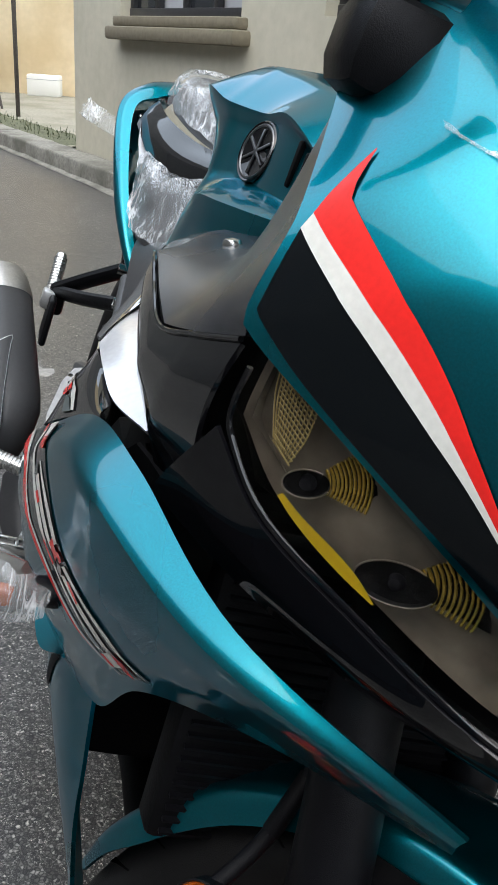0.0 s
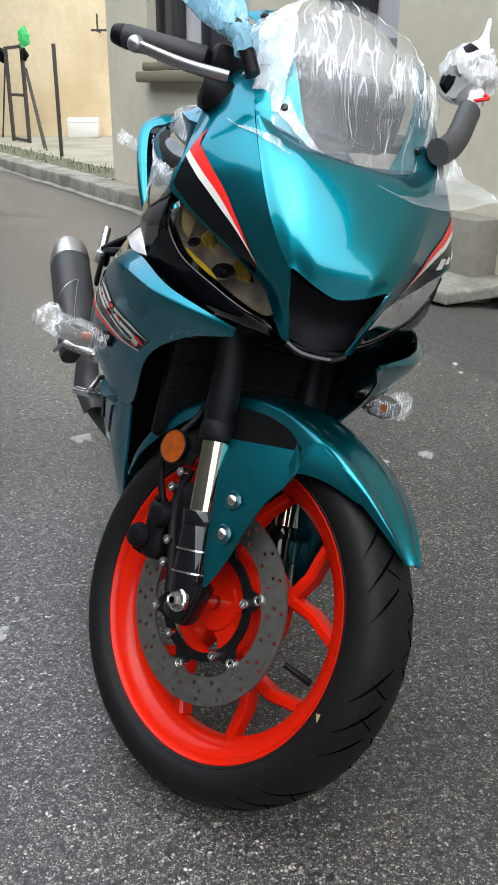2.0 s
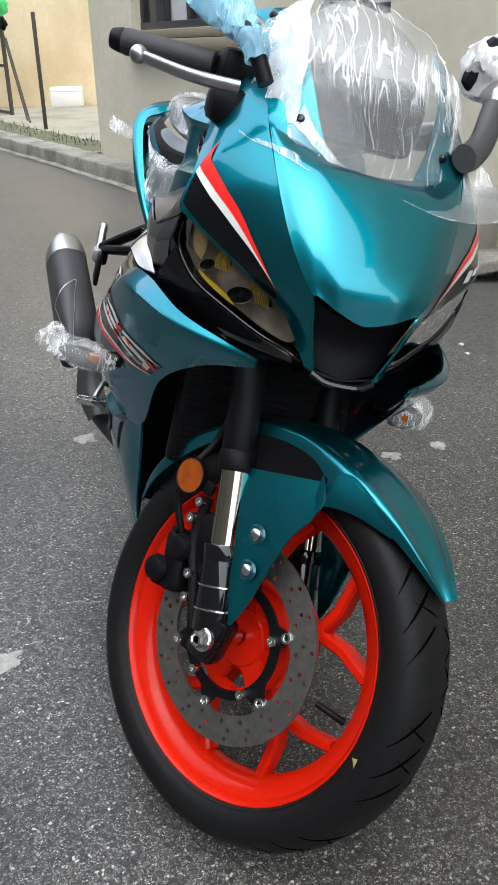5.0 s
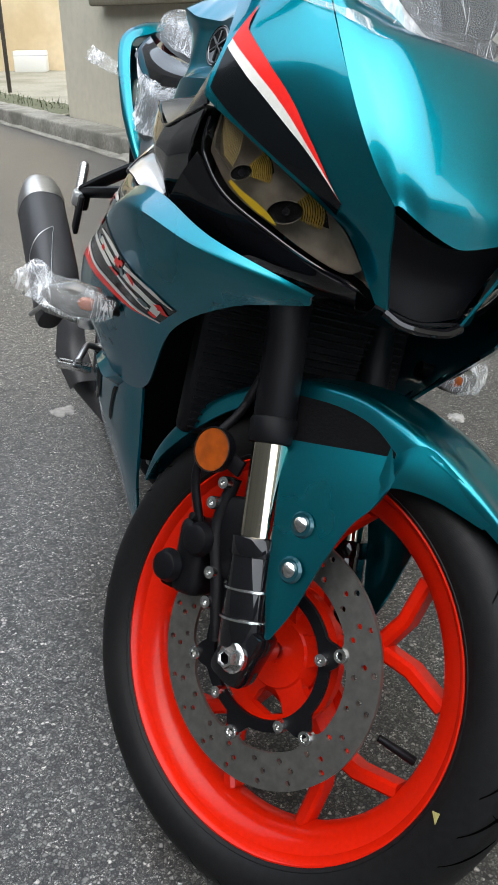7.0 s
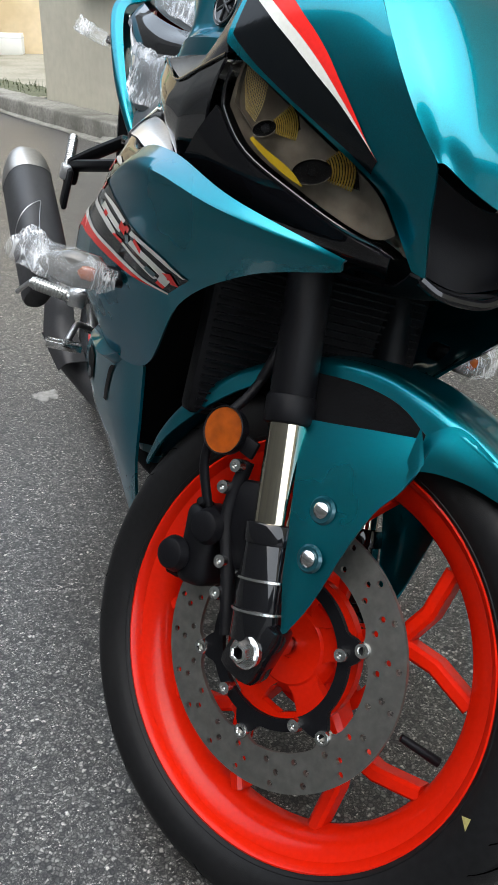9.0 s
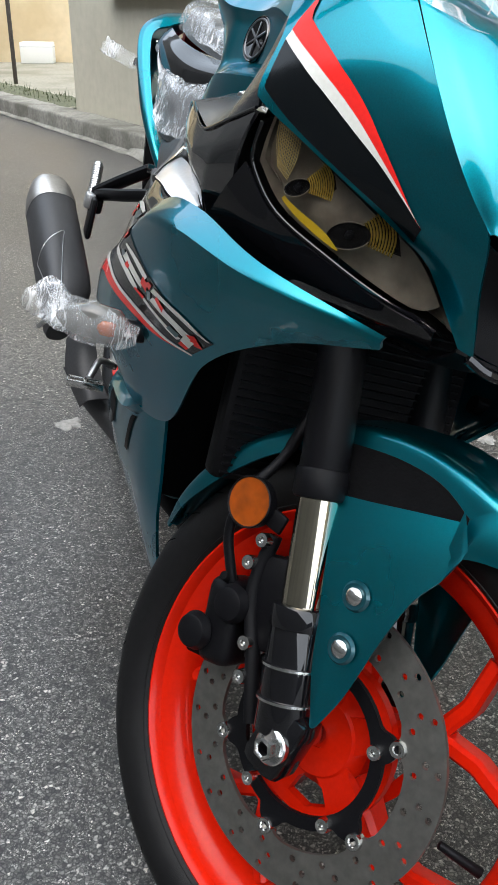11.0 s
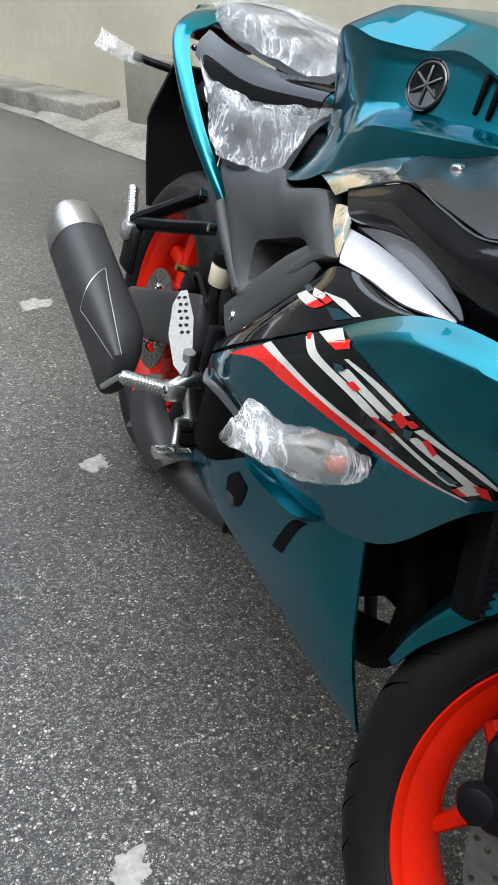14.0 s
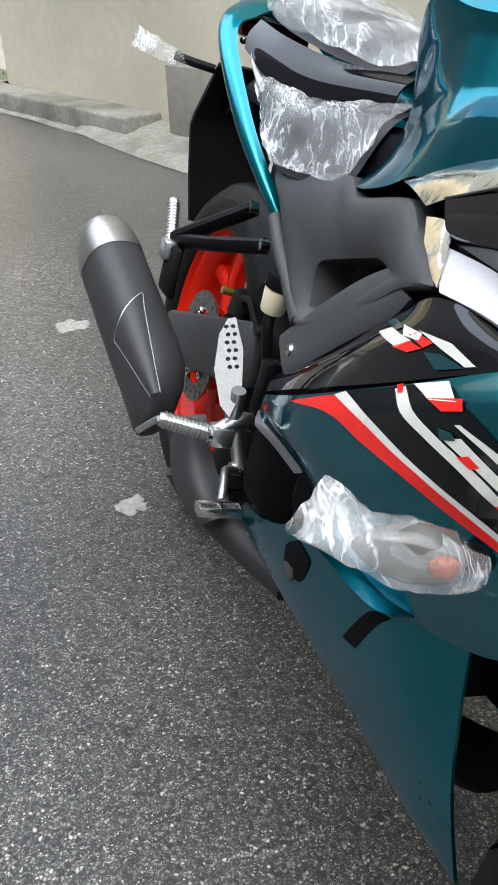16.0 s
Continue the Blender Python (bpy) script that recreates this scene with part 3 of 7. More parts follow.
def tyre_profile(radius, width, rim, n=28):
    """Across a tyre: bead, sidewall and round crown, as (across, radius)."""
    h = radius - rim
    side = [(width * 0.34, rim + 0.002), (width * 0.395, rim + 0.003), (width * 0.425, rim + 0.006), (width * 0.432, rim + 0.0075), (width * 0.428, rim + 0.0085), (width * 0.462, rim + 0.014)]
    pts = list(side)
    for k in range(n + 1):
        a = math.pi * k / n
        pts.append((math.cos(a) * width / 2, rim + 0.024 + (h - 0.024) * (math.sin(a) ** 0.66)))
    return pts + [(-x, r) for x, r in reversed(side)]


def groove(profile, s0, s1, a0, a1, wide):
    """One slanted groove in the tread: a dark inlay that follows the crown, about the wheel's axle."""
    bm = bmesh.new()
    def on(s, ang):
        k = (s * 0.5 + 0.5) * (len(profile) - 1)
        j = min(int(k), len(profile) - 2)
        x = profile[j][0] + (profile[j + 1][0] - profile[j][0]) * (k - j)
        r = profile[j][1] + (profile[j + 1][1] - profile[j][1]) * (k - j) + 0.0007
        return Vector((x, r * math.cos(ang), r * math.sin(ang)))
    last = None
    for i in range(9):
        f = i / 8
        w = wide * (0.35 + 0.65 * math.sin(math.pi * min(1, f * 1.1 + 0.08)))
        pair = (bm.verts.new(on(s0 + (s1 - s0) * f, a0 + (a1 - a0) * f - w)), bm.verts.new(on(s0 + (s1 - s0) * f, a0 + (a1 - a0) * f + w)))
        if last:
            bm.faces.new((last[0], last[1], pair[1], pair[0]))
        last = pair
    return bm


GROOVE = mat("tread_groove", (0.002, 0.002, 0.002), 0.9, 0, 0.2, 200, spec=0.0)
FT, RT = tyre_profile(0.2975, 0.118, 0.2285), tyre_profile(0.324, 0.146, 0.2285)
MARKS = [(0.08, 0.56, 0.00, 0.19, 0.012), (0.08, 0.56, 0.17, 0.36, 0.012), (0.10, 0.52, 0.34, 0.50, 0.010), (0.05, 0.36, 0.14, 0.07, 0.005), (0.05, 0.36, 0.30, 0.23, 0.005)]
front_wheel = new("front_wheel")
front_wheel.parent, front_wheel.matrix_basis = bike, HEAD
rear_wheel = new("rear_wheel")
rear_wheel.parent = bike
for ob, pr, c, label in ((front_wheel, FT, FA, "black front tyre with slanted grooves"), (rear_wheel, RT, RA, "black rear tyre with slanted grooves")):
    part("tyre", revolve(pr, 128, m=Matrix.Translation(c)), TYRE, ob, label)
    for mark in MARKS:
        for sign in (1, -1):
            data = mesh_of("tread_groove", groove(pr, mark[0] * sign, mark[1] * sign, *mark[2:]), GROOVE)
            for k in range(9):
                share("tread_groove", data, ob, Matrix.Translation(c) @ Matrix.Rotation(math.tau * (k + (0.5 if sign < 0 else 0)) / 9, 4, "X"))

c = Vector((-0.0590, -0.2478, 0.2835))
tri = bmesh.new()
tri.faces.new([tri.verts.new(c + Vector((0.409, 0.912, 0)) * a + Vector((0, 0, b))) for a, b in ((0.0075, 0.001), (-0.002, 0.0065), (-0.0045, -0.006))])
MARKYELLOW = mat("faded_yellow_sticker", (0.34, 0.30, 0.10), 0.6, 0, 0.2, 300)
part("tyre_sticker", tri, MARKYELLOW, front_wheel, "small faded yellow triangle on the tyre")


def rim(w):
    h = w / 2
    side = [(h - 0.0085, 0.2330), (h - 0.004, 0.2345), (h, 0.2328), (h + 0.0008, 0.2300), (h - 0.003, 0.2265), (h - 0.011, 0.2225), (h - 0.013, 0.2180), (h - 0.017, 0.2120), (h * 0.45, 0.1990), (h * 0.2, 0.1945)]
    ring = [(-x, r) for x, r in side] + [(0, 0.1935)] + [(x, r) for x, r in reversed(side)]
    return ring + [(h - 0.012, 0.2290), (-h + 0.012, 0.2290), ring[0]]


def spoke(bm, c, ang, r0, r1, a1, w0, w1, d0, d1):
    """One tapered arm from radius r0 at ang to r1 at a1."""
    pts = []
    for f in (0, 0.5, 1):
        a, r = ang + (a1 - ang) * f, r0 + (r1 - r0) * f
        w, d = w0 + (w1 - w0) * f, d0 + (d1 - d0) * f
        p = Vector((0, r * math.cos(a), r * math.sin(a)))
        pa, pr = ang + (a1 - ang) * max(0, f - 0.2), r0 + (r1 - r0) * max(0, f - 0.2)
        q = Vector((0, pr * math.cos(pa), pr * math.sin(pa)))
        t = (p - q) if f else (Vector((0, r1 * math.cos(a1), r1 * math.sin(a1))) - p)
        t.normalize()
        side = Vector((1, 0, 0)).cross(t)
        pts.append([bm.verts.new(c + p + side * w * sx + Vector((d * sd, 0, 0))) for sx, sd in ((-0.5, -0.7), (-0.28, -1), (0.28, -1), (0.5, -0.7), (0.5, 0.7), (0.28, 1), (-0.28, 1), (-0.5, 0.7))])
    for a, b in zip(pts, pts[1:]):
        for k in range(8):
            bm.faces.new((a[k], a[(k + 1) % 8], b[(k + 1) % 8], b[k]))
    bm.faces.new(pts[0])
    bm.faces.new(pts[-1][::-1])
    return bm


def cast_wheel(ob, c, width, first, stout=1.0):
    part("rim", revolve(rim(width), 128, m=Matrix.Translation(c)), ORANGE, ob, "orange-red cast alloy rim")
    part("hub", revolve([(-0.045, 0.012), (-0.045, 0.040), (-0.030, 0.052), (0.030, 0.052), (0.045, 0.040), (0.045, 0.012), (-0.045, 0.012)], 40, m=Matrix.Translation(c)), ORANGE, ob)
    gaps = []
    for k in range(5):
        a = math.pi / 2 - first + math.tau * (k + 0.5) / 5
        gaps.append([((0.050 + dr) * math.cos(a + da), (0.050 + dr) * math.sin(a + da)) for dr, da in ((-0.014, 0.0), (0.002, -0.30), (0.020, -0.34), (0.024, 0.0), (0.020, 0.34), (0.002, 0.30))])
    for side in (-0.030, 0.042):
        part("hub_web", plate(circle2(0.084, 60), 0.012, holes=gaps), ORANGE, ob, "", Matrix.Translation(c + Vector((side, 0, 0))) @ MX, smooth=False)
    for k in range(5):
        a = first + math.tau * k / 5
        bm = spoke(bmesh.new(), c, a, 0.045, 0.126, a, 0.032 * stout, 0.021 * stout, 0.026, 0.017)
        spoke(bm, c, a, 0.112, 0.196, a - 0.355, 0.018 * stout, 0.017 * stout, 0.016, 0.015)
        spoke(bm, c, a, 0.112, 0.196, a + 0.355, 0.018 * stout, 0.017 * stout, 0.016, 0.015)
        part("spoke", bm, ORANGE, ob)

cast_wheel(front_wheel, FA, 0.094, radians(139.5))
cast_wheel(rear_wheel, RA, 0.108, radians(58), 2.1)
part("valve", cyl(FA + Vector((-0.012, -0.190, 0.004)), FA + Vector((-0.034, -0.150, 0.006)), 0.0055, 0.0042, bevel=0.001), BLACK, front_wheel, "black rubber tyre valve")


# brake discs
def disc(ob, c, x, r_out, r_in, bobs, bolts, a_bob, a_bolt, thick=0.005):
    n = 72
    inner = []
    for k in range(n):
        a = math.tau * k / n
        near = min(abs((a - a_bob - math.tau * j / bobs + math.pi) % math.tau - math.pi) for j in range(bobs))
        inner.append(((r_in - 0.010 * max(0, 1 - near / 0.16)) * math.cos(a), (r_in - 0.010 * max(0, 1 - near / 0.16)) * math.sin(a)))
    holes = []
    rows = 20
    for k in range(rows):
        a = math.tau * (k + 0.5) / rows
        for i, rr in enumerate((0.22, 0.50, 0.80)):
            r = r_in + (r_out - r_in) * rr
            aa = a + (0.0, 0.10, 0.05)[i] + 0.02 * (k % 2)
            holes.append(circle2(0.0036, 8, r * math.cos(aa), r * math.sin(aa)))
    bm = plate(circle2(r_out, 96), thick, holes=[inner] + holes)
    part("brake_disc", bm, DISC, ob, "drilled steel brake disc", Matrix.Translation(c + Vector((x + thick / 2, 0, 0))) @ MX, smooth=False)
    rc = r_in - 0.009
    carrier = []
    for k in range(120):
        a = math.tau * k / 120
        near = min(abs((a - a_bob - math.tau * j / bobs + math.pi) % math.tau - math.pi) for j in range(bobs))
        r = rc - 0.013 + 0.016 * max(0, 1 - (near / 0.19) ** 2)
        carrier.append((r * math.cos(a), r * math.sin(a)))
    core = circle2(rc - 0.026, 60)
    car = part("disc_carrier", plate(carrier, 0.006, holes=[core]), BLACK, ob, "black disc carrier ring", Matrix.Translation(c + Vector((x + 0.002, 0, 0))) @ MX, smooth=False)
    for j in range(bobs):
        a = a_bob + math.tau * j / bobs
        p = c + Vector((x, (r_in - 0.006) * math.sin(a), (r_in - 0.006) * math.cos(a)))
        bm = revolve([(-0.006, 0.0035), (-0.0075, 0.0045), (-0.0075, 0.0075), (-0.006, 0.0085), (0.004, 0.0085), (0.004, 0.0035), (-0.006, 0.0035)], 20, m=Matrix.Translation(p))
        part("bobbin", bm, STEEL, ob)
    for j in range(bolts):
        a = a_bolt + math.tau * j / bolts
        p = c + Vector((x - 0.002, (rc - 0.019) * math.sin(a), (rc - 0.019) * math.cos(a)))
        bm = revolve([(-0.011, 1e-4), (-0.008, 0.0028), (-0.011, 0.0034), (-0.0105, 0.0068), (-0.008, 0.0076), (0.004, 0.0076), (0.004, 1e-4)], 16, m=Matrix.Translation(p))
        part("disc_bolt", bm, STEEL, ob)

disc(front_wheel, FA, -0.0640, 0.149, 0.108, 6, 5, radians(128), radians(161))
disc(rear_wheel, RA, -0.0700, 0.110, 0.075, 5, 4, 0.3, 0.3)

# ---- fork and front brake, in straight-ahead axes, turned with the steering ----
fork = new("front_fork")
fork.parent, fork.matrix_basis = bike, HEAD
tagged(fork, "black telescopic fork with bright chromed tubes")
FD = Vector((0, math.sin(RAKE), math.cos(RAKE)))


def along(side, z, y0=0.010):
    return Vector((0.101 * side, y0 + (z - 0.285) * math.tan(RAKE), z))

for s in (-1, 1):
    part("fork_tube", cyl(along(s, 0.36), along(s, 0.53), 0.0205, steps=36), CHROME, fork, "polished chrome fork tube")
    bm = cyl(along(s, 0.500), along(s, 0.760), 0.0245, steps=36, bevel=0.003)
    cyl(along(s, 0.497), along(s, 0.525), 0.0270, steps=36, bm=bm, bevel=0.004)
    part("upper_tube", bm, BLACK, fork, "black upper fork tube")
    bm = cyl(along(s, 0.290), along(s, 0.398), 0.0280, 0.0265, steps=36, bevel=0.003)
    cyl(along(s, 0.382), along(s, 0.402), 0.0290, steps=36, bm=bm, bevel=0.002)
    box(0.046, 0.050, 0.075, (0.098 * s, 0.008, 0.285), 0.014, bm)
    part("lower_leg", bm, GLOSS, fork, "black fork bottom leg")
    for z in (0.318, 0.348):
        part("collar", revolve([(0, 0.0272), (0, 0.0300), (0.0025, 0.0300), (0.0025, 0.0272)], 36, "z", m=Matrix.Translation(along(s, z)) @ Matrix.Rotation(-RAKE, 4, "X")), STEEL if s < 0 else BLACK, fork)
bm = revolve([(-0.138, 0.0060), (-0.140, 0.0075), (-0.139, 0.0105), (-0.128, 0.0125), (-0.126, 0.0125)], 6, m=Matrix.Translation((0, 0.003, 0.285)))
nut = part("axle_nut", bm, STEEL, fork, "bright hexagonal axle nut")
part("washer", revolve([(-0.124, 0.0060), (-0.1275, 0.0160), (-0.126, 0.0175), (-0.120, 0.0175)], 32, m=Matrix.Translation((0, 0.003, 0.285))), STEEL, nut)
part("nut_bore", revolve([(-0.137, 0.0062), (-0.130, 0.0060), (-0.130, 1e-4)], 24, m=Matrix.Translation((0, 0.003, 0.285))), DARK, nut)
part("axle", cyl((-0.118, 0.003, 0.285), (0.12, 0.003, 0.285), 0.011), STEEL, fork)
bm = box(0.250, 0.075, 0.030, (0, 0.215, 0.735), 0.010)
cyl((0, 0.225, 0.70), (0, 0.305, 0.92), 0.026, bm=bm)
part("lower_yoke", bm, BLACK, fork, "black lower fork yoke")
part("upper_yoke", box(0.270, 0.085, 0.026, (0, 0.305, 0.925), 0.010), BLACK, fork)
for s in (-1, 1):
    part("fork_stanchion", cyl(along(s, 0.74), along(s, 0.945), 0.0235), BLACK, fork)

# caliper with its pistons, bolts and hose
cal = part("brake_caliper", box(0.060, 0.044, 0.094, (-0.070, 0.140, 0.322), 0.014, m=Matrix.Rotation(radians(-22), 4, "X"), seg=3), BLACK, fork, "black two-piston brake caliper")
for dy, dz in ((-0.012, 0.030), (0.010, -0.022)):
    part("piston_cover", cyl((-0.098, 0.143 + dy, 0.322 + dz), (-0.114, 0.143 + dy, 0.322 + dz), 0.0210, 0.0185, bevel=0.005), BLACK, cal)
for y, z in ((0.154, 0.364), (0.160, 0.306), (0.146, 0.278)):
    part("slide_pin", cyl((-0.085, y, z), (-0.103, y + 0.004, z + 0.004), 0.0065, 0.005, bevel=0.001), DARK, cal)
for y, z in ((0.138, 0.427), (0.139, 0.399), (0.095, 0.331), (0.080, 0.300)):
    part("caliper_bolt", revolve([(-0.012, 1e-4), (-0.009, 0.003), (-0.012, 0.0035), (-0.0115, 0.0072), (-0.009, 0.0078), (0.01, 0.0078)], 16, m=Matrix.Translation((-0.095, y, z))), STEEL, fork, "bright socket bolt")
bm = tube([(-0.092, 0.135, 0.435), (-0.095, 0.122, 0.375), (-0.096, 0.085, 0.325), (-0.098, 0.045, 0.270)], 0.0048, flat=1.7)
part("caliper_bracket", bm, BLACK, fork)
part("fork_bracket", box(0.018, 0.050, 0.100, (-0.086, 0.100, 0.375), 0.008, m=Matrix.Rotation(radians(-25), 4, "X")), BLACK, fork)
hose = tube([(-0.092, 0.152, 0.365), (-0.105, 0.178, 0.410), (-0.110, 0.180, 0.455), (-0.088, 0.176, 0.510), (-0.076, 0.182, 0.58), (-0.06, 0.20, 0.68)], 0.0055, n=40)
part("brake_hose", hose, BLACK, fork, "black rubber brake hose")
part("hose_fitting", cyl((-0.086, 0.176, 0.515), (-0.078, 0.180, 0.560), 0.0065, bevel=0.002), BLACK, fork)

# round amber reflector on its bracket
refl = part("reflector", revolve([(0.006, 0.0255), (-0.002, 0.0262), (-0.004, 0.0250), (-0.0035, 0.0235), (-0.0055, 0.012), (-0.006, 1e-4)], 48, m=Matrix.Translation((-0.112, 0.168, 0.453))), AMBER, fork, "round amber side reflector")
part("reflector_ring", revolve([(0.008, 0.0262), (-0.0045, 0.0272), (-0.0055, 0.0262), (-0.0035, 0.0248)], 48, m=Matrix.Translation((-0.112, 0.168, 0.453))), BLACK, refl)
part("reflector_stay", box(0.006, 0.05, 0.02, (-0.103, 0.150, 0.452), 0.002), BLACK, refl)

# ---- front mudguard ----
guard = new("front_mudguard")
guard.parent, guard.matrix_basis = bike, HEAD
tagged(guard, "glossy teal front mudguard with side stays")


def around(ang, r, x):
    a = radians(ang)
    return Vector((x, r * math.cos(a), 0.285 + r * math.sin(a)))

def guard_section(ang):
    """Half width, radius, side drop and tip share of the mudguard's crown at an angle about the axle."""
    f = (ang - 10) / 124
    tip = max(0.0, (f - 0.62) / 0.38)
    tail_t = max(0.0, (0.16 - f) / 0.16)
    front = max(0.0, min(1.0, (ang - 80) / 24))
    front = front * front * (3 - 2 * front)
    w = 0.071 + 0.013 * front - 0.064 * tip ** 2.0 - 0.030 * tail_t ** 1.5
    r = 0.312 + 0.016 * math.sin(math.pi * min(1, f * 1.05)) + 0.008 * tip
    drop = (0.030 + 0.024 * front) * (1 - tip) * (1 - 0.75 * tail_t) + 0.006
    return w, r, drop, tip


rows = []
for k in range(15):
    ang = 10 + 124 * k / 14
    w, r, drop, tip = guard_section(ang)
    rows.append([around(ang, r - drop, -w - 0.006 * (1 - tip)), around(ang, r - drop * 0.35, -w), around(ang, r - 0.007, -w * 0.62), around(ang, r + 0.003, 0),
                 around(ang, r - 0.007, w * 0.62), around(ang, r - drop * 0.35, w), around(ang, r - drop, w + 0.006 * (1 - tip))])
part("crown", sheet(rows, 28, 56, thick=0.003), TEAL, guard)
for s in (-1, 1):
    net = [[(0.098, 0.095, 0.513), (0.097, 0.060, 0.527), (0.092, 0.022, 0.543), (0.084, -0.020, 0.560)],
           [(0.103, 0.080, 0.482), (0.102, 0.045, 0.490), (0.097, 0.010, 0.506), (0.0866, -0.036, 0.538)],
           [(0.107, 0.062, 0.450), (0.106, 0.035, 0.455), (0.101, 0.005, 0.468), (0.0915, -0.0345, 0.508)],
           [(0.110, 0.042, 0.415), (0.110, 0.022, 0.416), (0.105, 0.000, 0.424), (0.097, -0.024, 0.474)],
           [(0.112, 0.018, 0.370), (0.112, 0.006, 0.370), (0.108, -0.008, 0.376), (0.103, -0.022, 0.424)],
           [(0.111, -0.006, 0.332), (0.111, -0.012, 0.330), (0.109, -0.018, 0.336), (0.106, -0.023, 0.366)],
           [(0.110, -0.011, 0.322), (0.110, -0.013, 0.321), (0.109, -0.015, 0.321), (0.108, -0.017, 0.324)]]
    # the stay's shoulder flows forward into the crown's lower edge
    cols = [[Vector((0.0842, -0.0185, 0.5610)), Vector((0.0864, -0.0340, 0.5380)), Vector((0.0912, -0.0335, 0.5090))]]
    for ang, extra, out in ((98.5, 0.031, 0.0045), (107, 0.013, 0.0030), (117, 0.002, 0.0010)):
        w, r, drop, tip = guard_section(ang)
        cols.append([around(ang, r - drop * 0.42, w + 0.001 + out * 0.3), around(ang, r - drop * 0.85 - extra * 0.4, w + 0.005 * (1 - tip) + out), around(ang, r - drop - extra, w + 0.006 * (1 - tip) + out)])
    skirt = [[col[j] for col in cols] for j in range(3)]
    part("skirt", sheet([[Vector((p.x * s, p.y, p.z)) for p in row] for row in skirt], 20, 12, thick=0.002), TEAL, guard)
    inset = [[(0.080, 0.130, 0.555), (0.081, 0.070, 0.572), (0.0815, 0.020, 0.576), (0.0843, -0.022, 0.5655)], [(0.088, 0.098, 0.498), (0.088, 0.060, 0.516), (0.085, 0.022, 0.535), (0.0843, -0.024, 0.5590)]]
    part("inset", sheet([[Vector((x * s, y, z)) for x, y, z in row] for row in inset], 12, 6, thick=0.002), DARK, guard, "black inset between crown and stay")
    stay = part("side_stay", sheet([[Vector((x * s, y, z)) for x, y, z in row] for row in net], 14, 26, thick=0.003), TEAL, guard)
    for y, z, x in ((0.020, 0.448, 0.1065), (0.003, 0.401, 0.1105)):
        part("stay_bolt", revolve([(-0.007, 1e-4), (-0.0065, 0.0055), (-0.004, 0.0085), (0.002, 0.0095), (0.004, 0.0095)], 20, m=Matrix.Translation((x * s * 1.0, y, z)) @ Matrix.Rotation(0 if s < 0 else math.pi, 4, "Z")), STEEL, stay, "bright round-head bolt")
        part("bolt_dish", revolve([(-0.002, 0.0085), (-0.0028, 0.0125), (0.0005, 0.0150)], 24, m=Matrix.Translation((x * s, y, z)) @ Matrix.Rotation(0 if s < 0 else math.pi, 4, "Z")), TEAL_MATT, stay)

# ---- bodywork ----
def at(points, s):
    """The point at s (0 to 1) on a smooth line through points."""
    k = len(points) - 1
    s = max(0.0, min(1.0, s)) * k
    j = min(int(s), k - 1)
    t = s - j
    p1, p2 = points[j], points[j + 1]
    p0 = points[j - 1] if j > 0 else p1 * 2 - p2
    p3 = points[j + 2] if j + 2 <= k else p2 * 2 - p1
    return 0.5 * (2 * p1 + (p2 - p0) * t + (2 * p0 - 5 * p1 + 4 * p2 - p3) * t * t + (3 * p1 - p0 - 3 * p2 + p3) * t * t * t)


def surface(rows):
    """A smooth surface through a net of points: f(u, v), u along each row, v from row to row."""
    net = [[Vector(p) for p in r] for r in rows]
    return lambda u, v: at([at(r, u) for r in net], v)


def facet(rows, sharp=0.30):
    """Like surface, but with flatter panels and tighter bends along u."""
    f = surface(rows)
    net = [[Vector(p) for p in r] for r in rows]
    def straight(u, v):
        def on(r):
            s = max(0.0, min(1.0, u)) * (len(r) - 1)
            j = min(int(s), len(r) - 2)
            return r[j].lerp(r[j + 1], s - j)
        return at([on(r) for r in net], v)
    return lambda u, v: f(u, v).lerp(straight(u, v), 1 - sharp)


def creased(rows, sharp=0.5):
    """Like surface, but with tighter bends from row to row."""
    net = [[Vector(p) for p in r] for r in rows]
    def f(u, v):
        line = [at(r, u) for r in net]
        s = max(0.0, min(1.0, v)) * (len(line) - 1)
        j = min(int(s), len(line) - 2)
        return at(line, v).lerp(line[j].lerp(line[j + 1], s - j), 1 - sharp)
    return f


def other(rows):
    return [[(-p[0], p[1], p[2]) for p in r] for r in rows]


def skin(f, nu=20, nv=20, thick=0.003, bm=None):
    bm = bm or bmesh.new()
    g = [[bm.verts.new(f(i / nu, j / nv)) for j in range(nv + 1)] for i in range(nu + 1)]
    faces = [bm.faces.new((g[i][j], g[i + 1][j], g[i + 1][j + 1], g[i][j + 1])) for i in range(nu) for j in range(nv)]
    bmesh.ops.remove_doubles(bm, verts=bm.verts, dist=1e-5)
    if thick:
        thicken(bm, [x for x in bm.faces], thick)
    return bm


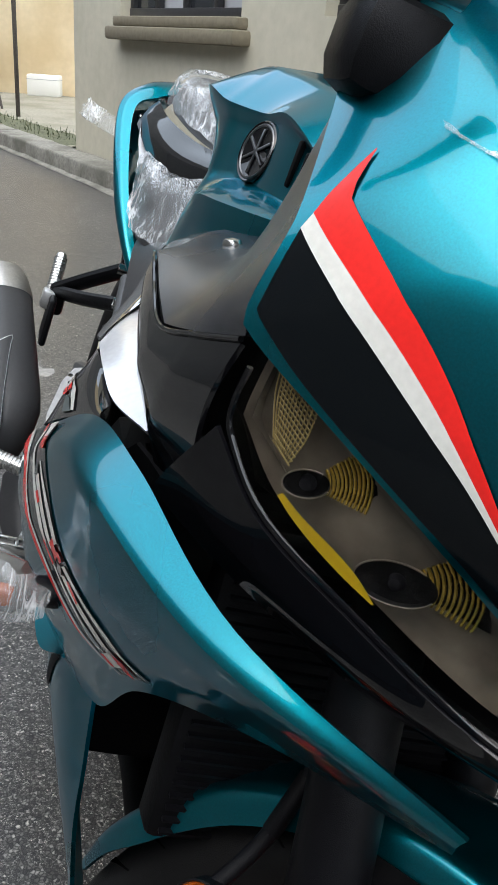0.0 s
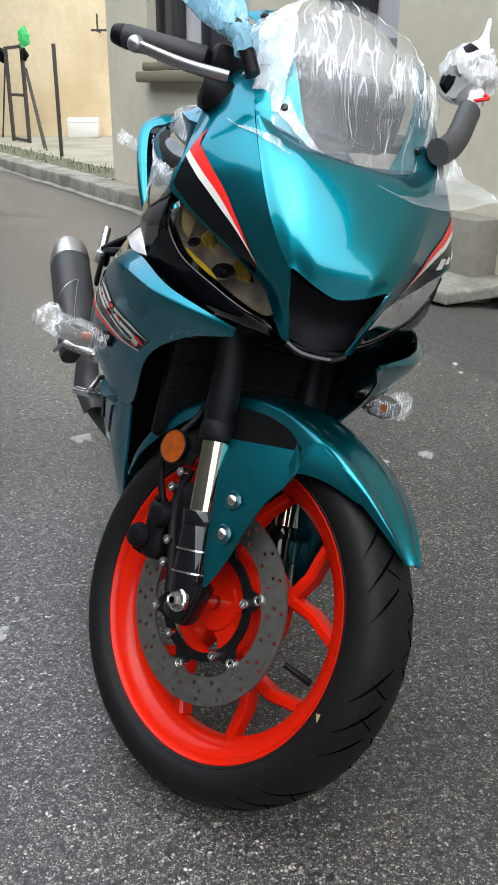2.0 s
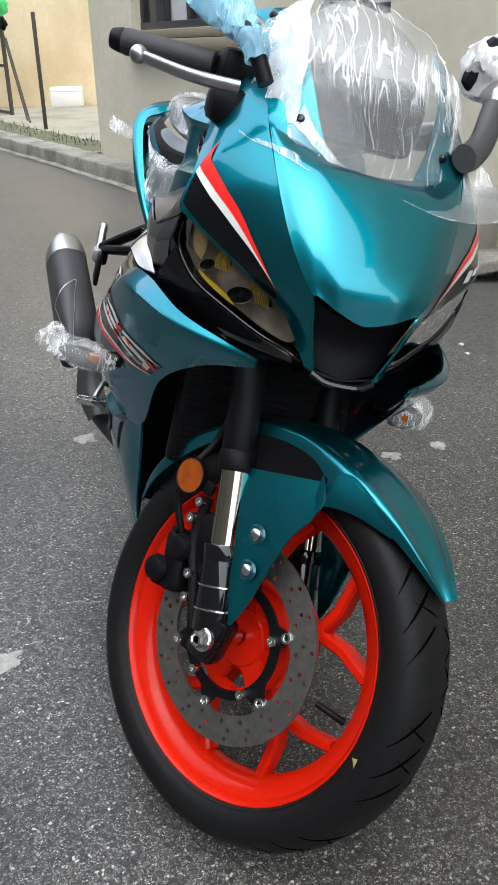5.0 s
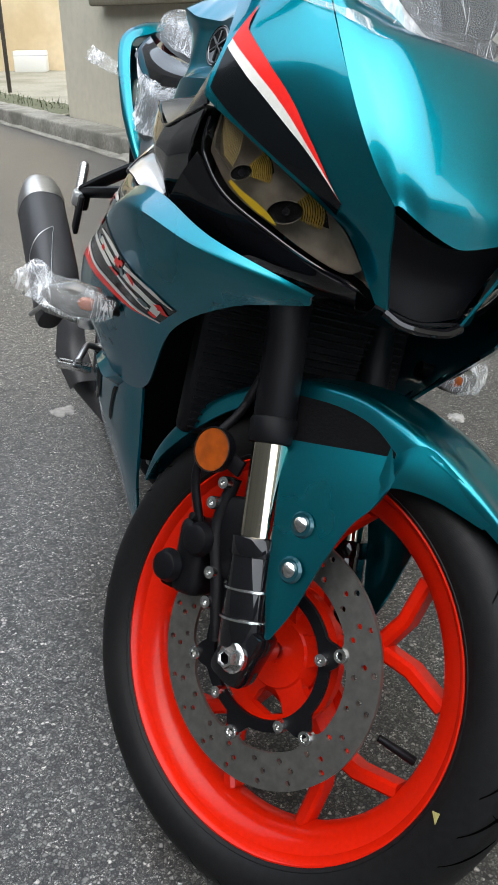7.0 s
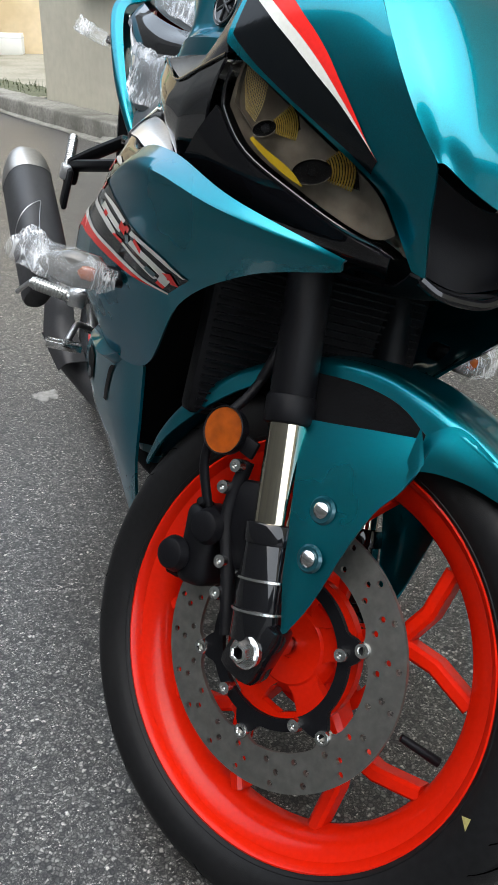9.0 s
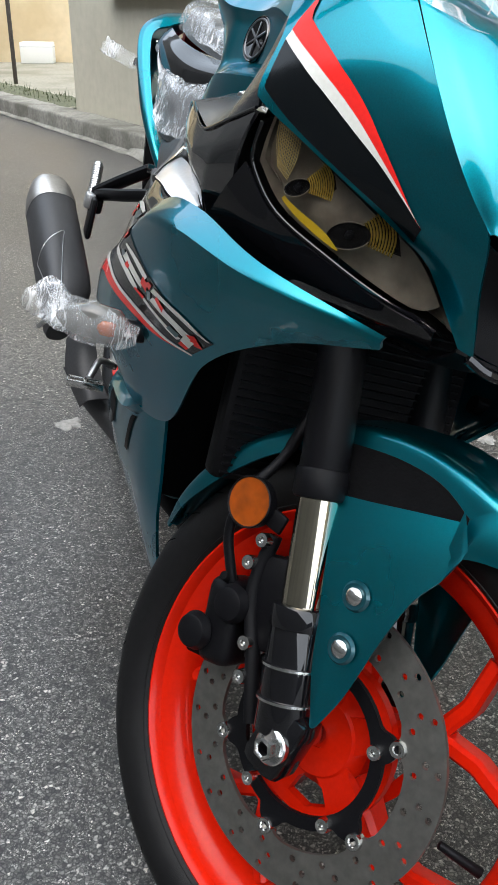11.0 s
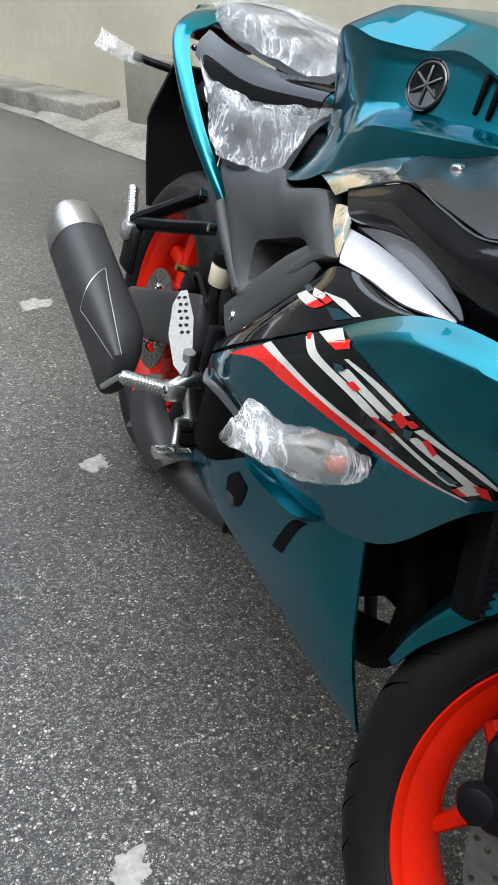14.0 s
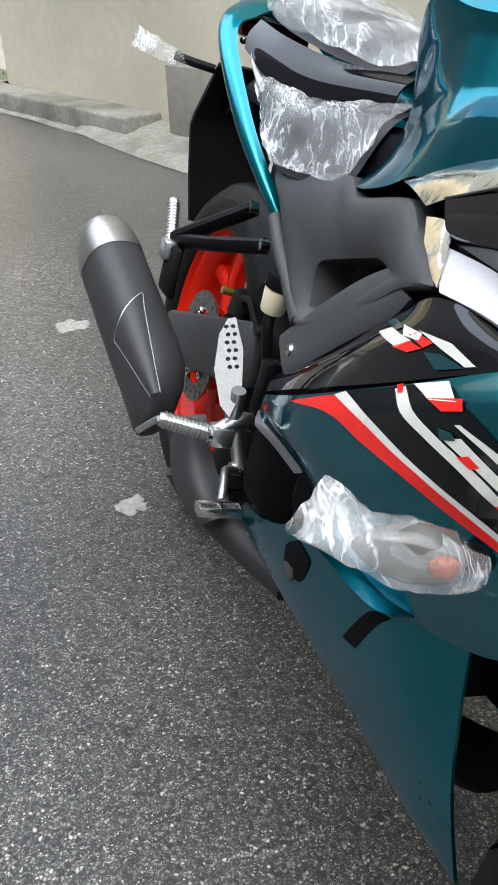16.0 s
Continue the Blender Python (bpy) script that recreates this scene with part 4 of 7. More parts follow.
def decal(f, one, two, out, n=24, across=3, lift=0.0008, bm=None):
    """A thin sticker on a surface between two lines given in (u, v); out points away from the body."""
    bm = bm or bmesh.new()
    out = Vector(out)
    a, b = [Vector((*p, 0)) for p in one], [Vector((*p, 0)) for p in two]
    g = []
    for i in range(n + 1):
        p, q = at(a, i / n) if len(a) > 2 else a[0].lerp(a[-1], i / n), at(b, i / n) if len(b) > 2 else b[0].lerp(b[-1], i / n)
        col = []
        for j in range(across + 1):
            w = p.lerp(q, j / across)
            e = 0.004
            c = f(w.x, w.y)
            nn = (f(min(1, w.x + e), w.y) - f(max(0, w.x - e), w.y)).cross(f(w.x, min(1, w.y + e)) - f(w.x, max(0, w.y - e)))
            nn = nn.normalized() if nn.length > 1e-12 else out
            if nn.dot(out) < 0:
                nn = -nn
            col.append(bm.verts.new(c + nn * lift))
        g.append(col)
    for i in range(n):
        for j in range(across):
            bm.faces.new((g[i][j], g[i + 1][j], g[i + 1][j + 1], g[i][j + 1]))
    return bm


def seen_from_side(f):
    """Finds (u, v) on a surface f by its place (y, z) in the side view."""
    table = [(u / 40, v / 24, f(u / 40, v / 24)) for u in range(41) for v in range(25)]
    def find(y, z):
        u, v, p = min(table, key=lambda r: (r[2].y - y) ** 2 + (r[2].z - z) ** 2)
        for _ in range(12):
            p = f(u, v)
            ey, ez = y - p.y, z - p.z
            if abs(ey) + abs(ez) < 1e-5:
                break
            h = 1e-3
            du, dv = (f(u + h, v) - f(u - h, v)) / (2 * h), (f(u, v + h) - f(u, v - h)) / (2 * h)
            det = du.y * dv.z - du.z * dv.y
            if abs(det) < 1e-9:
                break
            u = max(0.0, min(1.0, u + 0.8 * (ey * dv.z - ez * dv.y) / det))
            v = max(0.0, min(1.0, v + 0.8 * (du.y * ez - du.z * ey) / det))
        return u, v
    return find


def sticker(f, find, one, two, out, n=24, across=3, lift=0.0008):
    """A sticker between two lines given in the side view (y, z)."""
    def line(pts):
        pts = [Vector((*p, 0)) for p in pts]
        return [find(q.x, q.y) for q in ((at(pts, i / n) if len(pts) > 2 else pts[0].lerp(pts[-1], i / n)) for i in range(n + 1))]
    a, b = line(one), line(two)
    bm, out = bmesh.new(), Vector(out)
    g = []
    for p, q in zip(a, b):
        col = []
        pp, qq = f(*p), f(*q)
        for j in range(across + 1):
            w = pp.lerp(qq, j / across)
            u, v = find(w.y, w.z) if 0 < j < across else (p if j == 0 else q)
            e = 0.004
            nn = (f(min(1, u + e), v) - f(max(0, u - e), v)).cross(f(u, min(1, v + e)) - f(u, max(0, v - e)))
            nn = nn.normalized() if nn.length > 1e-12 else out
            col.append(bm.verts.new(f(u, v) + (nn if nn.dot(out) > 0 else -nn) * lift))
        g.append(col)
    for i in range(n):
        for j in range(across):
            bm.faces.new((g[i][j], g[i + 1][j], g[i + 1][j + 1], g[i][j + 1]))
    return bm


# front cowl: the nose between the two creases
cowl = new("front_cowl")
cowl.parent, cowl.matrix_basis = bike, FRONT
tagged(cowl, "glossy teal front cowl with black and red flashes")


def row5(k, pts):
    """One rib of the nose; k raises the middle above the two flanks."""
    (xa, ya, za), (xb, yb, zb), (yc, zc) = pts
    half = [(-xa, ya, za), (-xa + 0.004 + 0.016 * k, ya - 0.014 * k, za + 0.004 * k), (-xb, yb - 0.010 * k, zb + 0.003 * k)]
    return half + [(0, yc - 0.010 * k, zc + 0.003 * k)] + [(-x, y, z) for x, y, z in reversed(half)]

NOSE = [row5(0.15, ((0.069, -0.051, 0.811), (0.036, -0.058, 0.799), (-0.060, 0.789))),
        row5(0.6, ((0.086, -0.036, 0.832), (0.046, -0.049, 0.832), (-0.052, 0.829))),
        row5(1, ((0.102, -0.014, 0.860), (0.056, -0.026, 0.868), (-0.030, 0.870))),
        row5(1, ((0.116, 0.016, 0.895), (0.066, 0.004, 0.908), (0.000, 0.912))),
        row5(0.8, ((0.128, 0.052, 0.935), (0.076, 0.040, 0.944), (0.036, 0.947))),
        row5(0.2, ((0.136, 0.095, 0.975), (0.064, 0.076, 0.960), (0.060, 0.952)))]
nose_f = facet(NOSE, 0.75)
part("nose", skin(nose_f, 48, 30), TEAL, cowl)

# side of the nose: from the crease to the headlamp, on both sides
CHEEK = [[(-0.040, -0.048, 0.718), (-0.058, -0.051, 0.765), (-0.070, -0.051, 0.811), (-0.102, -0.014, 0.860), (-0.123, 0.034, 0.915), (-0.138, 0.095, 0.975), (-0.140, 0.165, 1.030), (-0.132, 0.255, 1.092)],
         [(-0.044, -0.046, 0.719), (-0.066, -0.040, 0.766), (-0.088, -0.026, 0.808), (-0.126, 0.020, 0.858), (-0.152, 0.062, 0.905), (-0.166, 0.110, 0.955), (-0.166, 0.178, 1.010), (-0.156, 0.262, 1.075)],
         [(-0.048, -0.044, 0.720), (-0.074, -0.024, 0.768), (-0.106, 0.004, 0.802), (-0.152, 0.052, 0.845), (-0.182, 0.088, 0.884), (-0.190, 0.122, 0.930), (-0.182, 0.188, 0.985), (-0.172, 0.268, 1.050)],
         [(-0.052, -0.041, 0.721), (-0.083, -0.004, 0.772), (-0.122, 0.034, 0.796), (-0.178, 0.082, 0.826), (-0.222, 0.124, 0.852), (-0.210, 0.138, 0.905), (-0.194, 0.196, 0.962), (-0.184, 0.274, 1.028)]]
for s in (-1, 1):
    net = CHEEK if s < 0 else other(CHEEK)
    f = facet(net, 0.35)
    find = seen_from_side(f)
    out = (s, -0.6, 0.3)
    cheek = part("cheek", skin(f, 44, 18), TEAL, cowl)
    bw = [(0.1305, 0.899), (0.093, 0.876), (0.060, 0.852), (0.033, 0.832), (0.010, 0.811), (-0.004, 0.797)]
    wr = [(0.1305, 0.907), (0.087, 0.882), (0.054, 0.857), (0.030, 0.834), (0.009, 0.812), (-0.004, 0.797)]
    ro = [(0.121, 0.919), (0.080, 0.891), (0.055, 0.870), (0.036, 0.849), (0.017, 0.825), (0.002, 0.803)]
    part("black_flash", sticker(f, find, bw, [(0.122, 0.860), (0.099, 0.8415), (0.075, 0.826), (0.050, 0.811), (0.024, 0.797), (0.004, 0.785)], out, 34, 10), BLACKDECAL, cheek, "black flash on the cowl side")
    part("white_stripe", sticker(f, find, bw, wr, out, 34, 2, 0.0012), WHITE, cheek, "pale grey stripe")
    part("red_stripe", sticker(f, find, wr, ro, out, 34, 4, 0.0012), RED, cheek, "red stripe")
    part("red_point", sticker(f, find, [(0.1325, 0.942), (0.1305, 0.907)], [(0.1315, 0.941), (0.121, 0.919)], out, 10, 4, 0.0012), RED, cheek)
    if s > 0:
        for y, z, dy, dz in ((0.083, 0.846, 0.020, 0.018), (0.103, 0.856, 0.014, 0.011), (0.119, 0.863, 0.013, 0.011)):
            part("model_mark", sticker(f, find, [(y, z), (y + dy * 0.35, z + dz)], [(y + dy * 0.75, z + dz * 0.1), (y + dy * 1.05, z + dz * 1.05)], out, 4, 3, 0.0016), WHITE, cheek, "pale slanted model mark")

# mouth under the nose, with its dark liner
liner = [[(-0.072, -0.036, 0.808), (0, -0.040, 0.786), (0.072, -0.036, 0.808)], [(-0.062, -0.022, 0.765), (0, -0.026, 0.752), (0.062, -0.022, 0.765)], [(-0.046, -0.024, 0.722), (0, -0.034, 0.712), (0.046, -0.024, 0.722)]]
part("intake_liner", skin(surface(liner), 12, 10), BLACK, cowl, "black air intake liner")
part("intake_lip", tube([(-0.042, -0.044, 0.716), (-0.02, -0.050, 0.708), (0.02, -0.050, 0.708), (0.042, -0.044, 0.716)], 0.005, 8), GLOSS, cowl)

# headlamps
LENSM = bpy.data.materials.new("smoked_lamp_lens")
LENSM.use_nodes = True
lb = LENSM.node_tree.nodes["Principled BSDF"]
lb.inputs["Base Color"].default_value = (0.66, 0.64, 0.60, 1)
lb.inputs["Transmission Weight"].default_value = 1.0
lb.inputs["Roughness"].default_value = 0.02
lb.inputs["IOR"].default_value = 1.08
lb.inputs["Coat Weight"].default_value = 0.15
lb.inputs["Coat Roughness"].default_value = 0.02
LAMPBODY = mat("smoky_lamp_body", (0.13, 0.112, 0.090), 0.36, 0.1, 0.4, 40)
MESHM = mat("pale_gold_lamp_mesh", (0.36, 0.28, 0.12), 0.3, 0.3, 0.15, 300)
LENS = [[(-0.054, -0.034, 0.722), (-0.085, 0.002, 0.770), (-0.124, 0.040, 0.794), (-0.176, 0.086, 0.824), (-0.211, 0.116, 0.845)],
        [(-0.058, -0.026, 0.722), (-0.088, 0.006, 0.756), (-0.128, 0.046, 0.780), (-0.176, 0.088, 0.806), (-0.212, 0.120, 0.832)],
        [(-0.062, -0.016, 0.724), (-0.092, 0.014, 0.742), (-0.132, 0.054, 0.762), (-0.178, 0.094, 0.786), (-0.212, 0.124, 0.816)],
        [(-0.068, -0.004, 0.727), (-0.098, 0.024, 0.732), (-0.136, 0.062, 0.745), (-0.182, 0.104, 0.766), (-0.210, 0.130, 0.800)]]
for s in (-1, 1):
    net = LENS if s < 0 else other(LENS)
    f = surface(net)
    lamp = new("headlamp")
    lamp.parent, lamp.matrix_basis = bike, FRONT
    tagged(lamp, "unlit twin headlamp behind a smoked lens")
    ln = part("lens", skin(f, 26, 14, 0.0), LENSM, lamp, "smoked clear lens")
    ln.visible_shadow = False
    deep = lambda u, v, f=f, s=s: f(u, v) + Vector((-s * 0.012 - s * 0.02 * math.sin(math.pi * u), 0.050 * (math.sin(math.pi * min(1, max(0, u))) ** 0.5) * (math.sin(math.pi * v) ** 0.5) + 0.004, 0.004))
    part("housing", skin(deep, 26, 14, 0.0), LAMPBODY, lamp, "dark lamp housing")
    depth = lambda u, v, d, f=f, s=s: f(u, v) + Vector((-s * 0.4 * d, 0.9 * d, 0))
    carrier = lambda u, v, depth=depth: depth(0.10 + 0.88 * u, 0.02 + 0.93 * v, 0.021 + 0.005 * math.sin(math.pi * v) * math.sin(9 * u))
    part("carrier", skin(carrier, 40, 14, 0.0), LAMPBODY, lamp, "grey-brown reflector carrier")
    for (ub, vb), (ur, vr), wide in (((0.508, 0.55), (0.425, 0.16), 1.0), ((0.740, 0.56), (0.672, 0.25), 0.62)):
        eye, far_end = depth(ub, vb, 0.012), depth(ur, vr, 0.012)
        a = (far_end - eye).normalized()
        across = depth(ub + 0.06, vb + 0.1, 0.012) - eye
        b = (across - a * across.dot(a)).normalized()
        if a.cross(b).dot(Vector((s, -0.6, 0))) < 0:
            b = -b
        c = a.cross(b)
        bowl = Matrix(((a.x, b.x, c.x, eye.x), (a.y, b.y, c.y, eye.y), (a.z, b.z, c.z, eye.z), (0, 0, 0, 1)))
        part("bowl", revolve([(0.0000, 1e-4), (0.0002, 0.010 * wide), (0.0012, 0.0165 * wide), (0.003, 0.0185 * wide)], 32, "z", m=bowl @ Matrix.Diagonal((1.15, 0.62, 1, 1))), DARK, lamp, "dark projector bowl")
        part("bowl_rim", tube([bowl @ Vector((1.15 * 0.0185 * wide * math.cos(k * 0.25), 0.62 * 0.0185 * wide * math.sin(k * 0.25), 0.003)) for k in range(3, 24)], 0.0005, 5, 40), LAMPBODY, lamp)
        part("bulb", revolve([(0.005, 1e-4), (0.004, 0.003), (0.001, 0.0045), (-0.002, 0.0045)], 20, "z", m=bowl), GLOSS, lamp)
        span = (far_end - eye).length
        base = [[bowl @ Vector((span * (0.42 + 0.92 * i), math.tan(radians(38 * j)) * span * (0.34 + 0.50 * i), -0.003 - 0.004 * i)) for i in (0, 0.5, 1)] for j in (-1, 0, 1)]
        part("reflector_base", skin(surface(base), 10, 10, 0.0), DARK, lamp)
        for k in range(11):
            x = span * (0.44 + 0.085 * k)
            w = span * (0.26 + 0.040 * k)
            arc = [bowl @ Vector((x - 0.28 * w * (2 * j / 6 - 1) ** 2 + 0.06 * w * (2 * j / 6 - 1), w * (2 * j / 6 - 1), -0.0012 - 0.0004 * k)) for j in range(7)]
            part("reflector_rib", tube(arc, 0.0009 * (0.65 + 0.35 * wide), 5, 14), BRASSY, lamp)
    bm = bmesh.new()
    for i in range(12):
        tube([depth(0.800 + 0.0125 * i, 0.02, 0.010), depth(0.796 + 0.011 * i, 0.34, 0.012), depth(0.800 + 0.006 * i, 0.62, 0.013)], 0.00045, 4, 8, bm)
    for j in range(14):
        tube([depth(0.795, 0.02 + 0.046 * j, 0.0115), depth(0.94 - 0.0058 * j, 0.02 + 0.046 * j, 0.0110)], 0.00045, 4, 4, bm)
    part("side_grid", bm, MESHM, lamp, "pale gold reflector grid")
    part("amber_strip", decal(f, [(0.78, 0.86), (0.70, 0.875), (0.63, 0.885), (0.57, 0.885), (0.515, 0.87)], [(0.775, 0.80), (0.70, 0.785), (0.63, 0.765), (0.57, 0.78), (0.512, 0.85)], (s, -0.6, 0), 20, 3, -0.005), YELLOWLAMP, lamp, "bright yellow reflector strip")
    part("lens_rim", tube([f(0.0, 1.0), f(0.25, 1.0), f(0.5, 1.0), f(0.75, 1.0), f(0.96, 1.0), f(1.0, 0.75), f(1.0, 0.3)], 0.0018, 6, 30), GLOSS, lamp)

# gloss black trim below the lamps down to the wing
CHIN = [[(-0.060, -0.012, 0.724), (-0.100, 0.026, 0.731), (-0.138, 0.064, 0.744), (-0.184, 0.106, 0.765), (-0.212, 0.132, 0.798)],
        [(-0.050, 0.004, 0.706), (-0.098, 0.034, 0.714), (-0.142, 0.076, 0.724), (-0.192, 0.124, 0.744), (-0.220, 0.148, 0.770)],
        [(-0.030, 0.040, 0.690), (-0.088, 0.060, 0.696), (-0.136, 0.096, 0.706), (-0.186, 0.140, 0.722), (-0.222, 0.176, 0.738)]]
UNDER = [[(-0.046, -0.030, 0.718), (-0.036, 0.000, 0.704), (-0.030, 0.040, 0.690), (-0.060, 0.14, 0.672)], [(0, -0.034, 0.712), (0, 0.0, 0.698), (0, 0.04, 0.685), (0, 0.14, 0.668)], [(0.046, -0.030, 0.718), (0.036, 0.000, 0.704), (0.030, 0.040, 0.690), (0.060, 0.14, 0.672)]]
for s in (-1, 1):
    part("lower_trim", skin(surface(CHIN if s < 0 else other(CHIN)), 22, 12), GLOSS, cowl, "gloss black trim under the headlamp")
part("chin", skin(surface(UNDER), 12, 12), BLACK, cowl, "black chin panel")

# gloss black upper side panel from lamp to tank, and the satin facets over it
UPPER = [[(-0.215, 0.143, 0.827), (-0.224, 0.200, 0.808), (-0.230, 0.264, 0.791), (-0.228, 0.335, 0.798), (-0.222, 0.412, 0.806), (-0.196, 0.560, 0.770)],
         [(-0.220, 0.146, 0.797), (-0.230, 0.205, 0.778), (-0.235, 0.272, 0.768), (-0.231, 0.345, 0.774), (-0.222, 0.425, 0.782), (-0.198, 0.552, 0.760)],
         [(-0.216, 0.152, 0.766), (-0.226, 0.222, 0.745), (-0.226, 0.290, 0.745), (-0.220, 0.360, 0.751), (-0.213, 0.438, 0.758), (-0.198, 0.542, 0.748)],
         [(-0.205, 0.162, 0.735), (-0.210, 0.245, 0.712), (-0.206, 0.312, 0.720), (-0.202, 0.377, 0.727), (-0.198, 0.454, 0.733), (-0.195, 0.530, 0.735)]]
SHOULDER = [[(-0.214, 0.143, 0.831), (-0.223, 0.200, 0.812), (-0.228, 0.264, 0.795), (-0.226, 0.335, 0.802), (-0.220, 0.412, 0.810), (-0.186, 0.500, 0.806)],
            [(-0.217, 0.146, 0.850), (-0.215, 0.205, 0.835), (-0.212, 0.270, 0.813), (-0.205, 0.340, 0.817), (-0.196, 0.410, 0.821), (-0.176, 0.500, 0.818)],
            [(-0.206, 0.158, 0.893), (-0.196, 0.230, 0.878), (-0.184, 0.305, 0.842), (-0.172, 0.360, 0.833), (-0.165, 0.420, 0.831), (-0.158, 0.500, 0.829)],
            [(-0.189, 0.208, 0.950), (-0.174, 0.270, 0.938), (-0.156, 0.335, 0.888), (-0.135, 0.410, 0.852), (-0.122, 0.465, 0.846), (-0.118, 0.510, 0.840)]]
GREYFACET = mat("satin_dark_grey_panel", (0.014, 0.015, 0.019), 0.28, 0.0, 0.15, 400, bump=0.06, bump_scale=1500, spec=0.5)
# pale base colour paints a sky reflection on the side facet; gusset shares it
SKYSILVER = mat("pale_sky_reflection_and_silver", (0.62, 0.63, 0.66), 0.16, 0.3, 0.05, 200, rough_vary=0.03)
for s in (-1, 1):
    up = part("upper_side_panel", skin(facet(UPPER if s < 0 else other(UPPER)), 40, 18), GLOSS, bike, "gloss black upper side panel")
    part("inner_panel", skin(facet(SHOULDER if s < 0 else other(SHOULDER)), 40, 18), GREYFACET, up, "satin dark grey inner panel")
    # facet cut to the bright reflection's outline; the panel there is gloss black
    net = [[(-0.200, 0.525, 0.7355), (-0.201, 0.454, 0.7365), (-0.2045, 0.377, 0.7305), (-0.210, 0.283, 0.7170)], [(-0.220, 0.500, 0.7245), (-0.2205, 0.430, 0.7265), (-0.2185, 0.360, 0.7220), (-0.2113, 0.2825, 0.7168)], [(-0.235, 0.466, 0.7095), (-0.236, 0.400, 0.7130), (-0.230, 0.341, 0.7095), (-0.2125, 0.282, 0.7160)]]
    part("reflection_facet", skin(surface(net if s < 0 else other(net)), 16, 10), SKYSILVER, up, "gloss black facet with the sky's reflection coloured in pale")
    edge = [(-0.195, 0.562, 0.771), (-0.2225, 0.413, 0.808), (-0.2285, 0.335, 0.800), (-0.2305, 0.264, 0.793), (-0.2245, 0.200, 0.810), (-0.2155, 0.143, 0.829)]
    part("panel_edge", tube([(-x * s, y, z) for x, y, z in edge], 0.0016, 8, 40), GLOSS, up, "bright moulded edge of the gloss panel")
    part("panel_bolt", revolve([(0.004, 1e-4), (0.003, 0.006), (0, 0.008), (-0.003, 0.008)], 20, "z", m=Matrix.Translation((0.166 * s, 0.420, 0.832)) @ Matrix.Rotation(0.3 * s, 4, "Y")), STEEL, up)
foil = [[(-0.168, 0.692, 0.766), (-0.170, 0.631, 0.788), (-0.166, 0.554, 0.813), (-0.162, 0.504, 0.826)], [(-0.180, 0.645, 0.764), (-0.184, 0.596, 0.784), (-0.184, 0.530, 0.804), (-0.182, 0.480, 0.817)], [(-0.191, 0.596, 0.757), (-0.197, 0.553, 0.773), (-0.203, 0.500, 0.788), (-0.206, 0.450, 0.801)]]
FOIL = mat("crumpled_foil_tape", (0.70, 0.70, 0.69), 0.08, 0.95, 0.15, 25, bump=0.6, bump_scale=22)
tape = part("foil_tape", skin(surface(foil), 14, 8, 0.001), FOIL, bike, "shiny crumpled protective tape")
strip = [[(-0.186, 0.597, 0.748), (-0.192, 0.555, 0.753), (-0.200, 0.526, 0.742)], [(-0.212, 0.540, 0.719), (-0.219, 0.512, 0.724), (-0.223, 0.490, 0.725)], [(-0.226, 0.503, 0.712), (-0.229, 0.490, 0.713), (-0.236, 0.470, 0.712)]]
part("tape_strip", skin(surface(strip), 14, 8, 0.001), FOIL, tape)

# teal side cowl with its forward wing
LIPGREY = mat("satin_grey_lip", (0.20, 0.20, 0.22), 0.35, 0.3, 0.1, 200)
SIDE = [[(-0.184, 0.836, 0.453), (-0.252, 0.612, 0.549), (-0.256, 0.450, 0.632), (-0.246, 0.300, 0.711), (-0.229, 0.195, 0.728), (-0.190, 0.076, 0.715), (-0.106, -0.020, 0.703)],
        [(-0.183, 0.840, 0.447), (-0.254, 0.618, 0.530), (-0.264, 0.450, 0.604), (-0.264, 0.300, 0.684), (-0.250, 0.190, 0.706), (-0.200, 0.074, 0.702), (-0.107, -0.019, 0.700)],
        [(-0.182, 0.843, 0.438), (-0.250, 0.626, 0.498), (-0.260, 0.455, 0.548), (-0.256, 0.305, 0.616), (-0.236, 0.180, 0.658), (-0.188, 0.076, 0.683), (-0.107, -0.018, 0.697)],
        [(-0.181, 0.846, 0.428), (-0.237, 0.632, 0.480), (-0.240, 0.460, 0.488), (-0.226, 0.318, 0.540), (-0.212, 0.185, 0.614), (-0.170, 0.080, 0.664), (-0.106, -0.017, 0.694)],
        [(-0.180, 0.850, 0.416), (-0.217, 0.640, 0.455), (-0.200, 0.470, 0.424), (-0.170, 0.326, 0.452), (-0.181, 0.195, 0.576), (-0.152, 0.084, 0.648), (-0.105, -0.016, 0.691)]]
LIP = [[(-0.181, 0.850, 0.424), (-0.196, 0.740, 0.446), (-0.212, 0.628, 0.455)], [(-0.180, 0.856, 0.410), (-0.193, 0.755, 0.428), (-0.206, 0.645, 0.442)], [(-0.176, 0.861, 0.396), (-0.186, 0.765, 0.412), (-0.198, 0.674, 0.425)]]
